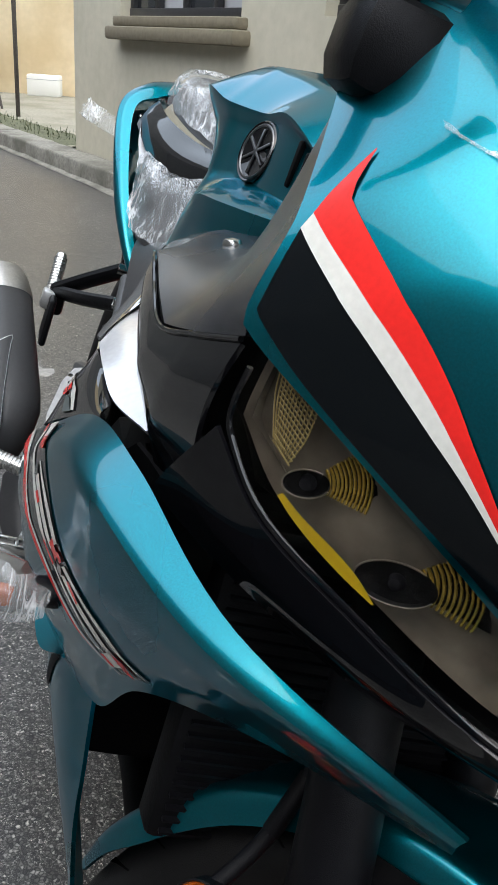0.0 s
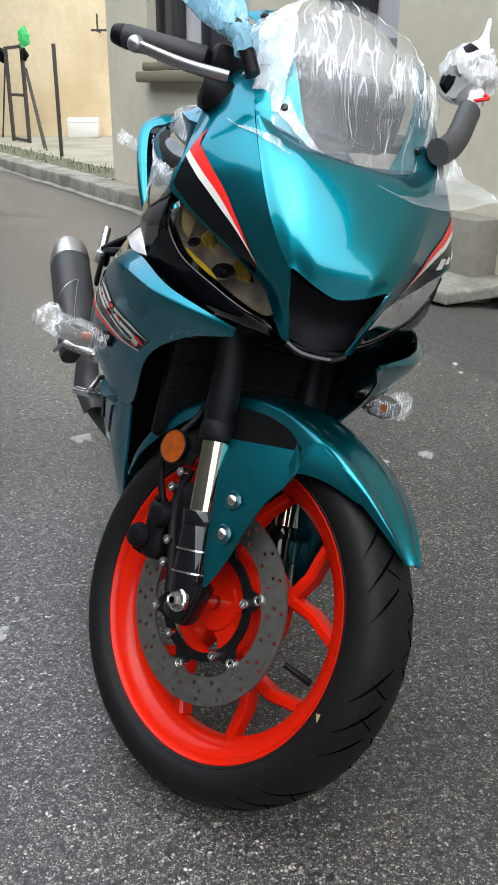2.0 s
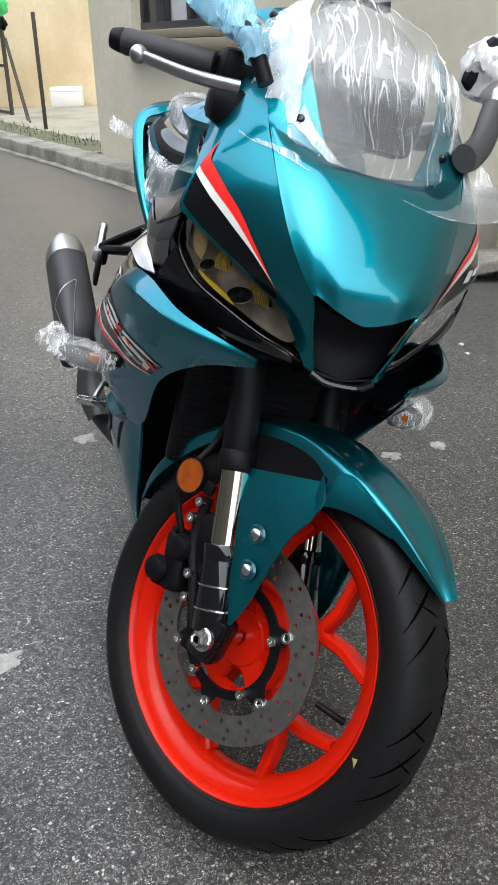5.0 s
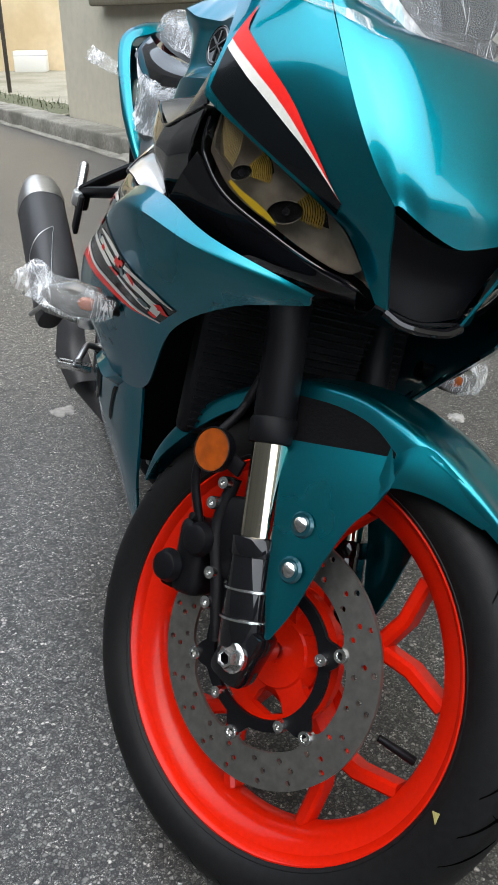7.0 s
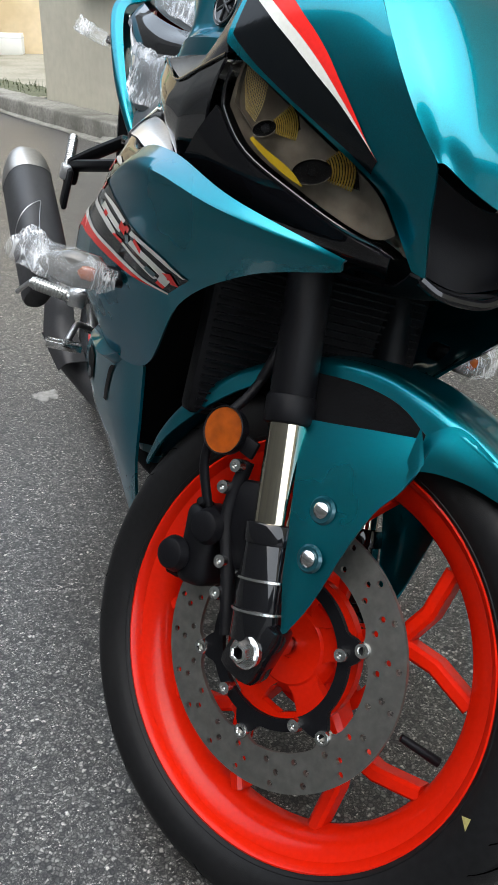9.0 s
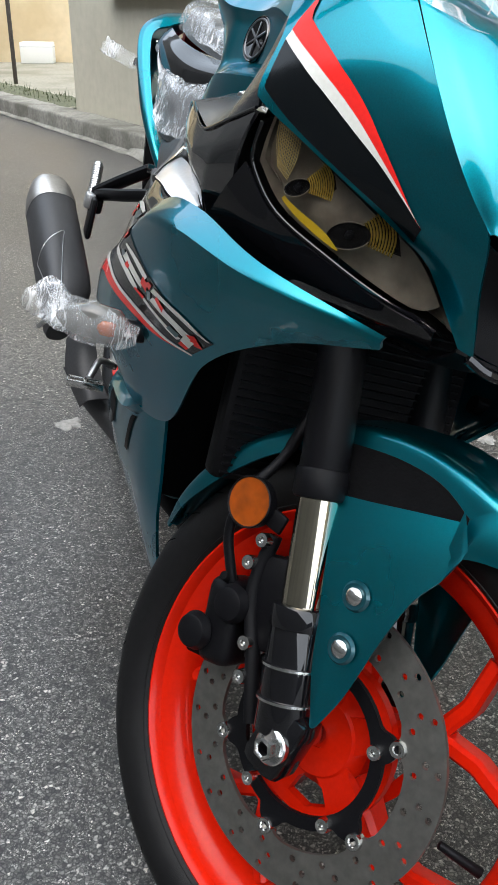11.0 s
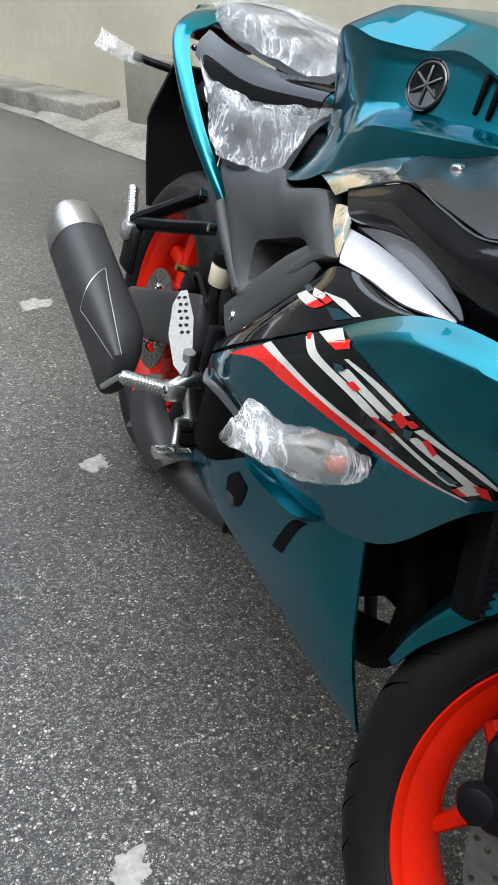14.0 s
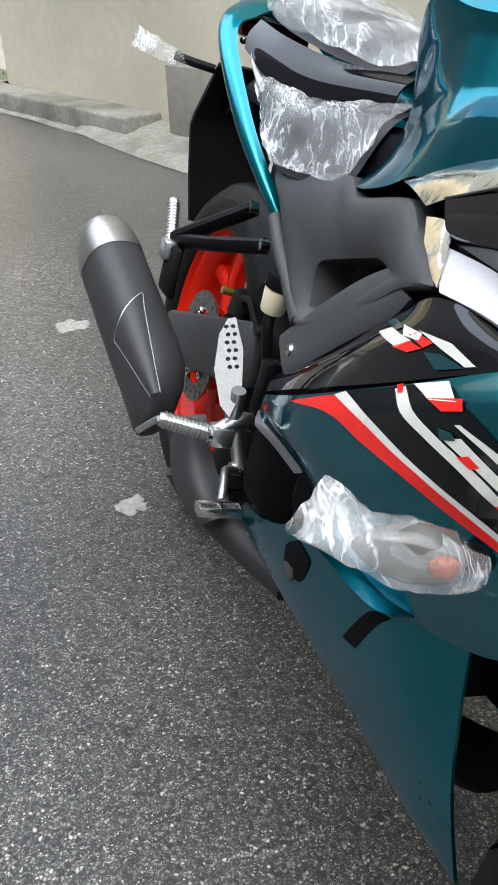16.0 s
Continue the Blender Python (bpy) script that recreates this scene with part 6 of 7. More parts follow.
for s in (-1, 1):
    fc = part("frame_cover", ring_loft([[(p[0] * -s, p[1], p[2]) for p in r] for r in (COVER_BACK, COVER_RIM, *COVER_FACE, COVER_LIP, COVER_THROAT)], 6), GREYPL, bike, "dark grey textured frame cover with an opening")
    part("cover_hole", cyl((0.136 * s, 1.056, 0.699), (0.1445 * s, 1.056, 0.699), 0.009), DARK, fc)
    bar = [[(-0.140, 0.900, 0.512), (-0.146, 0.835, 0.564), (-0.153, 0.762, 0.615), (-0.165, 0.683, 0.662), (-0.172, 0.622, 0.694)], [(-0.161, 0.891, 0.517), (-0.166, 0.835, 0.558), (-0.174, 0.762, 0.609), (-0.185, 0.683, 0.657), (-0.194, 0.618, 0.690)],
           [(-0.181, 0.812, 0.497), (-0.190, 0.731, 0.551), (-0.204, 0.640, 0.610), (-0.220, 0.555, 0.662), (-0.226, 0.524, 0.688)], [(-0.166, 0.812, 0.488), (-0.176, 0.731, 0.543), (-0.190, 0.640, 0.602), (-0.206, 0.555, 0.654), (-0.214, 0.524, 0.680)]]
    b = part("frame_bar", skin(surface(bar if s < 0 else other(bar)), 26, 12), GREYPL, bike, "dark grey frame cover bar")
    part("bar_bolt", revolve([(-0.006, 1e-4), (-0.005, 0.007), (0, 0.0095), (0.006, 0.0095)], 18, m=Matrix.Translation((0.177 * s, 0.814, 0.525)) @ Matrix.Rotation(0 if s < 0 else math.pi, 4, "Z")), STEEL, b)
    part("subframe_tube", tube([(0.144 * s, 1.045, 0.642), (0.148 * s, 0.985, 0.610), (0.152 * s, 0.925, 0.584), (0.158 * s, 0.850, 0.553)], 0.013, 14, 18), GREYPL, bike, "dark grey steel subframe tube")

# engine block and dark inner parts seen through the gaps
part("gearbox", box(0.22, 0.20, 0.24, (0, 0.92, 0.33), 0.03), DARK, bike, "dark gearbox housing")
eng = part("engine", box(0.24, 0.38, 0.30, (0, 0.645, 0.42), 0.04), DARK, bike, "dark engine block")
for k in range(7):
    part("cooling_fin", box(0.25, 0.20, 0.006, (0, 0.56, 0.46 + 0.022 * k), 0.002), DARK, eng)
part("airbox", box(0.20, 0.40, 0.20, (0, 0.60, 0.70), 0.04), DARK, eng)
part("frame_core", box(0.15, 0.28, 0.14, (0, 0.84, 0.60), 0.03), DARK, bike, "dark inner frame")
part("seat_base", box(0.215, 0.44, 0.085, (0, 1.00, 0.702), 0.02), DARK, bike, "dark tray under the seat")
rad = part("radiator", box(0.28, 0.035, 0.22, (0, 0.235, 0.555), 0.008, m=Matrix.Rotation(radians(-14), 4, "X")), DARK, bike, "black finned radiator")
fin_data = mesh_of("radiator_fin", box(0.262, 0.006, 0.0022), BLACK, False)
for k in range(22):
    share("radiator_fin", fin_data, rad, Matrix.Translation((0, 0.1925 + 0.00228 * k, 0.462 + 0.0090 * k)))
part("inner_fairing", skin(surface([[(-0.210, 0.30, 0.700), (-0.160, 0.22, 0.690), (0, 0.18, 0.690), (0.160, 0.22, 0.690), (0.210, 0.30, 0.700)], [(-0.212, 0.42, 0.60), (-0.175, 0.36, 0.56), (0, 0.40, 0.52), (0.175, 0.36, 0.56), (0.212, 0.42, 0.60)], [(-0.158, 0.50, 0.30), (-0.140, 0.45, 0.29), (0, 0.46, 0.28), (0.140, 0.45, 0.29), (0.158, 0.50, 0.30)]]), 20, 16), DARK, bike, "dark inner fairing")
part("headstock", box(0.14, 0.30, 0.22, (0, 0.28, 0.80), 0.04), DARK, bike, "dark steering head")
for x in (-0.05, 0.05):
    part("header_pipe", tube([(x, 0.42, 0.40), (x, 0.36, 0.33), (x * 0.9, 0.40, 0.23), (-0.03, 0.60, 0.17), (-0.08, 0.80, 0.17)], 0.019, 14, 30), DARK, bike, "dark exhaust header pipe")

# exhaust
exh = new("exhaust")
exh.parent = bike
tagged(exh, "matt black exhaust muffler with a satin metal tip")
A0, A1 = Vector((-0.229, 0.995, 0.290)), Vector((-0.308, 1.310, 0.470))
AX = (A1 - A0).normalized()
EM = Matrix.Translation(A0) @ AX.to_track_quat("Z", "Y").to_matrix().to_4x4()
LEN = (A1 - A0).length


def oval(zs, bm=None, n=40, m=EM):
    """Oval rings (distance, half width, half height, shift) joined into a body."""
    bm = bm or bmesh.new()
    rings = []
    for z, a, b, dx, dy in zs:
        ring = []
        for k in range(n):
            t = math.tau * k / n
            c, s_ = math.cos(t), math.sin(t)
            e = 0.78
            ring.append(bm.verts.new(m @ Vector((dx + a * math.copysign(abs(c) ** e, c), dy + b * math.copysign(abs(s_) ** e, s_), z))))
        rings.append(ring)
    for p, q in zip(rings, rings[1:]):
        for k in range(n):
            bm.faces.new((p[k], p[(k + 1) % n], q[(k + 1) % n], q[k]))
    return bm

part("muffler_body", oval([(0.050, 0.001, 0.001, 0.018, -0.026), (0.051, 0.022, 0.026, 0.018, -0.026), (0.062, 0.032, 0.040, 0.013, -0.018), (0.090, 0.042, 0.051, 0.006, -0.007), (0.125, 0.0490, 0.0575, 0.001, 0), (0.160, 0.0505, 0.059, 0, 0), (0.25, 0.0505, 0.059, 0, 0), (LEN - 0.004, 0.0500, 0.058, 0, 0), (LEN, 0.0490, 0.057, 0, 0)]), MUFFLER, exh)
cap = part("muffler_tip", oval([(LEN - 0.006, 0.0510, 0.0590, 0, 0), (LEN + 0.004, 0.0515, 0.0595, 0, 0), (LEN + 0.040, 0.0470, 0.0530, 0, 0.002), (LEN + 0.062, 0.0400, 0.0450, 0, 0.004), (LEN + 0.066, 0.0370, 0.0420, 0, 0.004), (LEN + 0.064, 0.0330, 0.0380, 0, 0.004), (LEN + 0.030, 0.0300, 0.0350, 0, 0.004)]), ENDCAP, exh, "satin metal exhaust tip")
part("tip_inner", oval([(LEN + 0.030, 0.0300, 0.0350, 0, 0.004), (LEN + 0.028, 0.0010, 0.0010, 0, 0.004)]), DARK, cap)
part("tip_rivet", cyl(A1 + AX * 0.016 + Vector((-0.030, -0.044, 0.018)), A1 + AX * 0.016 + Vector((-0.032, -0.047, 0.019)), 0.003), STEEL, cap)
# heat guard with its pale border


def on_muffler(z, t, lift):
    a, b = 0.0505 + lift, 0.059 + lift
    c, s_ = math.cos(t), math.sin(t)
    return EM @ Vector((a * math.copysign(abs(c) ** 0.78, c), b * math.copysign(abs(s_) ** 0.78, s_), z))

inv = EM.inverted().to_3x3()
d = inv @ Vector((-0.55, -0.62, 0.55))
front_t = math.atan2(d.y, d.x)
grid = lambda u, v: on_muffler(0.060 + 0.165 * v * (0.80 + 0.35 * u), front_t + (u - 0.5) * (0.35 + 1.05 * v), 0.003 + 0.004 * math.sin(math.pi * u))
sh = part("heat_guard", skin(grid, 14, 16, 0.0), MUFFLER, exh, "black heat guard with a pale stitched edge")
part("guard_edge", tube([grid(0, k / 8) for k in range(9)] + [grid(k / 6, 1) for k in range(1, 7)] + [grid(1, 1 - k / 8) for k in range(1, 9)], 0.0009, 5, 60), SILVER, sh)
part("mount_bolt", revolve([(0, 1e-4), (0.001, 0.0035), (0.006, 0.004), (0.006, 0.008), (0.0, 0.0095)], 16, "z", m=Matrix.Translation((-0.240, 1.050, 0.326)) @ Vector((-0.7, -0.7, 0.1)).to_track_quat("Z", "Y").to_matrix().to_4x4()), STEEL, exh)
part("mid_pipe", tube([(-0.08, 0.80, 0.17), (-0.13, 0.90, 0.185), (-0.180, 0.965, 0.215), (-0.215, 0.985, 0.262)], 0.026, 18, 24, r_end=0.032), MUFFLER, exh, "dark exhaust pipe")
part("pipe_guard", sheet([[(-0.155, 0.890, 0.235), (-0.185, 0.945, 0.290), (-0.200, 0.985, 0.350)], [(-0.190, 0.885, 0.225), (-0.215, 0.940, 0.275), (-0.225, 0.990, 0.340)], [(-0.200, 0.905, 0.200), (-0.235, 0.955, 0.245), (-0.245, 0.990, 0.300)]], 10, 10, thick=0.002), MUFFLER, exh)

# swing arm, chain side bits, rear caliper
part("swing_arm", box(0.030, 0.46, 0.105, (-0.122, 1.265, 0.362), 0.012, m=Matrix.Rotation(radians(-17), 4, "X")), GREYPL, bike, "dark grey swing arm")
part("swing_arm", box(0.030, 0.52, 0.070, (0.105, 1.150, 0.345), 0.012, m=Matrix.Rotation(radians(-4), 4, "X")), GREYPL, bike, "dark grey swing arm")
hug = []
for k in range(9):
    a = radians(60 + 75 * k / 8)
    hug.append([Vector((x, 1.38 + r * math.cos(a), 0.30 + r * math.sin(a))) for x, r in ((-0.085, 0.300), (-0.060, 0.334), (0, 0.342), (0.060, 0.334), (0.085, 0.300))])
part("hugger", sheet(hug, 16, 20, thick=0.003), BLACK, bike, "black rear tyre hugger")
rc = part("rear_caliper", box(0.045, 0.075, 0.060, (-0.085, 1.215, 0.445), 0.012, m=Matrix.Rotation(radians(20), 4, "X")), BLACK, bike, "black rear brake caliper")
part("pipe", tube([(-0.100, 1.20, 0.475), (-0.115, 1.13, 0.49), (-0.125, 1.05, 0.47), (-0.135, 0.99, 0.50)], 0.006, 8, 20), BLACK, rc)
part("caliper_pin", cyl((-0.100, 1.250, 0.468), (-0.122, 1.252, 0.470), 0.007), BRASSY, rc)
part("caliper_pin", cyl((-0.100, 1.212, 0.430), (-0.118, 1.212, 0.430), 0.010), DARK, rc)
res = part("fluid_reservoir", cyl((-0.150, 0.962, 0.528), (-0.150, 0.955, 0.566), 0.018, 0.021, bevel=0.004), RESERVOIR, bike, "yellowed brake fluid reservoir with a black lid")
part("lid", cyl((-0.150, 0.955, 0.566), (-0.150, 0.952, 0.588), 0.0235, bevel=0.003), BLACK, res)
part("hose", tube([(-0.150, 0.962, 0.53), (-0.152, 0.955, 0.505), (-0.145, 0.950, 0.47), (-0.140, 0.945, 0.44)], 0.009, 10, 16), BLACK, res)
part("pump", box(0.030, 0.030, 0.085, (-0.148, 0.915, 0.430), 0.008), BLACK, bike, "black rear brake pump")

# pillion foot-rest and its bracket
br = part("pillion_bracket", tube([(-0.140, 1.145, 0.635), (-0.190, 1.185, 0.590), (-0.228, 1.235, 0.548)], 0.012, 10, 14, flat=1.3), BLACK, bike, "black pillion foot-rest bracket")
part("lower_arm", tube([(-0.143, 1.060, 0.597), (-0.190, 1.140, 0.570), (-0.228, 1.232, 0.545)], 0.011, 10, 14, flat=1.2), BLACK, br)
part("bracket_end", box(0.030, 0.040, 0.050, (-0.226, 1.240, 0.530), 0.008), BLACK, br)
for p in ((-0.143, 1.141, 0.635), (-0.146, 1.056, 0.599)):
    part("bracket_bolt", revolve([(-0.010, 1e-4), (-0.008, 0.004), (-0.010, 0.0045), (-0.009, 0.009), (0.004, 0.0095)], 16, m=Matrix.Translation(p)), STEEL, br)
part("exhaust_hanger", box(0.012, 0.075, 0.085, (-0.232, 1.215, 0.500), 0.006), BLACK, br)
FR = mat("ribbed_peg_alloy", (0.50, 0.50, 0.49), 0.36, 1.0, 0.1, 200)


def foot_rest(name, p, q, r, parent, label):
    p, q = Vector(p), Vector(q)
    h = (q - p).length
    prof = [(0, 1e-4), (0, r)]
    for k in range(12):
        z = h * (0.10 + 0.84 * k / 12)
        prof += [(z, r), (z + 0.0008, r * 1.16), (z + 0.0034, r * 1.16), (z + 0.0042, r)]
    prof += [(h, r * 0.9), (h, 1e-4)]
    return part(name, revolve(prof, 14, "z", m=Matrix.Translation(p) @ (q - p).to_track_quat("Z", "Y").to_matrix().to_4x4()), FR, parent, label, smooth=False)

pf = foot_rest("pillion_foot_rest", (-0.236, 1.232, 0.540), (-0.234, 1.270, 0.602), 0.0095, bike, "ribbed alloy pillion foot-rest, folded up")
part("joint", box(0.026, 0.030, 0.034, (-0.238, 1.228, 0.530), 0.006), SILVER, pf)
rf = foot_rest("rider_foot_rest", (-0.208, 0.925, 0.348), (-0.284, 0.945, 0.354), 0.0115, bike, "ribbed alloy rider foot-rest")
part("tip", tube([(-0.284, 0.945, 0.354), (-0.290, 0.952, 0.345), (-0.305, 0.966, 0.322)], 0.005, 8, 10), SILVER, rf)
part("joint", box(0.036, 0.032, 0.032, (-0.196, 0.921, 0.348), 0.007), SILVER, rf)
bm = tube([(-0.205, 0.920, 0.350), (-0.170, 0.930, 0.368), (-0.140, 0.941, 0.362)], 0.013, 12, 16, flat=1.2)
tube([(-0.172, 0.930, 0.366), (-0.162, 0.930, 0.330), (-0.150, 0.924, 0.294)], 0.011, 12, 14, bm=bm)
tube([(-0.180, 0.928, 0.368), (-0.182, 0.925, 0.398), (-0.186, 0.920, 0.42)], 0.011, 12, 14, bm=bm)
hg = part("foot_bracket", bm, SILVER, bike, "cast alloy foot-rest bracket")
for p in ((-0.144, 0.941, 0.360), (-0.156, 0.923, 0.293), (-0.206, 0.917, 0.347)):
    part("bracket_bolt", revolve([(-0.012, 1e-4), (-0.010, 0.004), (-0.012, 0.005), (-0.011, 0.010), (0.006, 0.0105)], 16, m=Matrix.Translation(p)), STEEL, hg)
# heel plate with drilled holes
HEEL = [(0.000, 0.004), (0.020, -0.008), (0.080, -0.014), (0.140, -0.004), (0.166, 0.010), (0.168, 0.022), (0.110, 0.030), (0.040, 0.024)]
hx, hy = Vector((0.05, 0.80, 0.60)).normalized(), Vector((1.0, -0.30, 0.33)).normalized()
hz = hx.cross(hy).normalized()
hm = Matrix.Translation((-0.202, 0.902, 0.385)) @ Matrix((hx, hz.cross(hx), hz)).transposed().to_4x4()
holes = [circle2(0.0036, 10, 0.152 - 0.014 * i, 0.017 - 0.010 * j + 0.002 * (i % 2)) for i in range(6) for j in range(2)]
HEELM = mat("worn_heel_plate_alloy", (0.19, 0.19, 0.19), 0.45, 0.9, 0.15, 200)
part("heel_plate", plate(HEEL, 0.004, m=hm, holes=holes), HEELM, bike, "drilled alloy heel plate", smooth=False)
# brake pedal
pd = part("brake_pedal", tube([(-0.156, 0.920, 0.292), (-0.185, 0.895, 0.305), (-0.196, 0.865, 0.300), (-0.206, 0.835, 0.288)], 0.0065, 10, 20), SILVER, bike, "alloy rear brake pedal")
bm = bmesh.new()
for dx in (-0.030, 0.0, 0.030):
    box(0.006, 0.024, 0.014, (-0.214 + dx, 0.818, 0.285), 0.002, bm)
for dy in (-0.010, 0.010):
    box(0.062, 0.006, 0.014, (-0.214, 0.818 + dy, 0.285), 0.002, bm)
part("pedal_tread", bm, STEEL, pd)

# ---- bars, screen, mirrors, indicators and their wrapping ----
def film_material(name, color, clear, rough, bump, scale, white):
    """Clear wrapping film: mostly see-through, with bright creases."""
    m = bpy.data.materials.new(name)
    m.use_nodes = True
    n, l = m.node_tree.nodes, m.node_tree.links
    b = n["Principled BSDF"]
    out = n["Material Output"]
    tc = n.new("ShaderNodeTexCoord")
    warp = n.new("ShaderNodeTexNoise")
    warp.inputs["Scale"].default_value, warp.inputs["Detail"].default_value = scale * 0.35, 4
    l.new(tc.outputs["Object"], warp.inputs["Vector"])
    add = n.new("ShaderNodeVectorMath")
    add.operation = "MULTIPLY_ADD"
    l.new(warp.outputs["Color"], add.inputs[0])
    add.inputs[1].default_value = (0.035, 0.035, 0.035)
    l.new(tc.outputs["Object"], add.inputs[2])
    stretch = n.new("ShaderNodeMapping")
    stretch.inputs["Scale"].default_value = (1.0, 0.55, 0.45)
    l.new(add.outputs[0], stretch.inputs["Vector"])
    lines = []
    for turn, size in (((0.0, 0.30, 0.1), (3.4, 0.45, 0.35)), ((0.0, -0.45, -0.2), (2.8, 0.5, 0.40))):
        stretch = n.new("ShaderNodeMapping")
        stretch.inputs["Rotation"].default_value = turn
        stretch.inputs["Scale"].default_value = size
        l.new(add.outputs[0], stretch.inputs["Vector"])
        fold = n.new("ShaderNodeTexNoise")
        fold.inputs["Scale"].default_value, fold.inputs["Detail"].default_value = scale * 0.9, 2.5
        l.new(stretch.outputs[0], fold.inputs["Vector"])
        mid = n.new("ShaderNodeMath")
        mid.operation = "SUBTRACT"
        mid.inputs[1].default_value = 0.5
        l.new(fold.outputs["Fac"], mid.inputs[0])
        size_of = n.new("ShaderNodeMath")
        size_of.operation = "ABSOLUTE"
        l.new(mid.outputs[0], size_of.inputs[0])
        thin = n.new("ShaderNodeMapRange")
        thin.inputs["From Min"].default_value, thin.inputs["From Max"].default_value = 0.0, 0.022
        thin.inputs["To Min"].default_value, thin.inputs["To Max"].default_value = 1.0, 0.0
        l.new(size_of.outputs[0], thin.inputs["Value"])
        lines.append((thin, size_of))
    ridge = n.new("ShaderNodeMath")
    ridge.operation = "MAXIMUM"
    l.new(lines[0][0].outputs[0], ridge.inputs[0])
    l.new(lines[1][0].outputs[0], ridge.inputs[1])
    patch = n.new("ShaderNodeMapRange")
    patch.inputs["From Min"].default_value, patch.inputs["From Max"].default_value = 0.42, 0.72
    l.new(warp.outputs["Fac"], patch.inputs["Value"])
    mul = n.new("ShaderNodeMath")
    mul.operation = "MULTIPLY_ADD"
    l.new(ridge.outputs[0], mul.inputs[0])
    l.new(patch.outputs[0], mul.inputs[1])
    mul.inputs[1].default_value = 0.7
    mul.inputs[2].default_value = 1 - clear
    more = n.new("ShaderNodeMath")
    more.operation = "MULTIPLY_ADD"
    more.use_clamp = True
    l.new(patch.outputs[0], more.inputs[0])
    more.inputs[1].default_value = white
    l.new(mul.outputs[0], more.inputs[2])
    b.inputs["Base Color"].default_value = (*color, 1)
    b.inputs["Roughness"].default_value = rough
    b.inputs["Specular IOR Level"].default_value = 0.7
    bp = n.new("ShaderNodeBump")
    bp.inputs["Strength"].default_value, bp.inputs["Distance"].default_value = bump, 0.006
    hs = n.new("ShaderNodeMath")
    hs.operation = "ADD"
    l.new(warp.outputs["Fac"], hs.inputs[0])
    l.new(lines[0][1].outputs[0], hs.inputs[1])
    l.new(hs.outputs[0], bp.inputs["Height"])
    l.new(bp.outputs[0], b.inputs["Normal"])
    clear_n = n.new("ShaderNodeBsdfTransparent")
    clear_n.inputs[0].default_value = (0.97, 0.98, 0.98, 1)
    mix = n.new("ShaderNodeMixShader")
    l.new(more.outputs[0], mix.inputs[0])
    l.new(clear_n.outputs[0], mix.inputs[1])
    l.new(b.outputs[0], mix.inputs[2])
    l.new(mix.outputs[0], out.inputs["Surface"])
    return m

FILM = film_material("clear_wrapping_film", (0.88, 0.90, 0.92), 0.92, 0.10, 0.8, 15, 0.30)
BAG = film_material("clear_plastic_bag", (0.88, 0.89, 0.90), 0.90, 0.12, 0.8, 28, 0.26)
SEATBAG = film_material("seat_plastic_wrap", (0.80, 0.82, 0.84), 0.87, 0.10, 1.0, 32, 0.26)
BLUEBAG = film_material("blue_plastic_bag", (0.26, 0.56, 0.74), 0.50, 0.15, 1.0, 40, 0.35)
WHITEBAG = film_material("white_foam_wrap", (0.80, 0.80, 0.79), 0.16, 0.30, 0.9, 40, 0.5)
MIRRORBAG = film_material("clear_mirror_bag", (0.86, 0.86, 0.86), 0.62, 0.15, 1.0, 40, 0.6)
SMOKE = bpy.data.materials.new("smoked_screen")
SMOKE.use_nodes = True
sb = SMOKE.node_tree.nodes["Principled BSDF"]
sb.inputs["Base Color"].default_value = (0.34, 0.36, 0.38, 1)
sb.inputs["Transmission Weight"].default_value = 0.92
sb.inputs["IOR"].default_value = 1.06
sb.inputs["Roughness"].default_value = 0.03
sb.inputs["Coat Weight"].default_value = 0.6


def crumple(f, amount, scale, seed):
    """A surface shaken by folds."""
    def g(u, v):
        p = f(u, v)
        k = Vector((seed, seed * 1.7, 0))
        return p + noise.noise_vector(p * scale + k) * amount + noise.noise_vector(p * scale * 2.7 + k) * amount * 0.5
    return g


def bagged(name, points, radii, material, parent, label, seed, amount=0.010, scale=26, flat=0.8, n=34, ring=26):
    """A crumpled bag drawn along a line with changing girth."""
    bm = bmesh.new()
    line = [Vector(p) for p in points]
    rr = [Vector((r, 0, 0)) for r in radii]
    rings = []
    side = None
    for i in range(n + 1):
        p = at(line, i / n)
        d = (at(line, min(1, i / n + 0.02)) - at(line, max(0, i / n - 0.02))).normalized()
        side = d.orthogonal().normalized() if side is None else (side - d * side.dot(d)).normalized()
        up = d.cross(side)
        r = max(0.001, at(rr, i / n).x)
        row = []
        for k in range(ring):
            a = math.tau * k / ring
            q = p + (side * math.cos(a) + up * math.sin(a) * flat) * r
            s = noise.noise_vector(q * scale + Vector((seed, 0, seed)))
            s2 = noise.noise_vector(q * scale * 2.6 + Vector((0, seed, 0)))
            row.append(bm.verts.new(q + (s * amount + s2 * amount * 0.55) * min(1, r / 0.02)))
        rings.append(row)
    for a, b in zip(rings, rings[1:]):
        for k in range(ring):
            bm.faces.new((a[k], a[(k + 1) % ring], b[(k + 1) % ring], b[k]))
    return part(name, bm, material, parent, label)

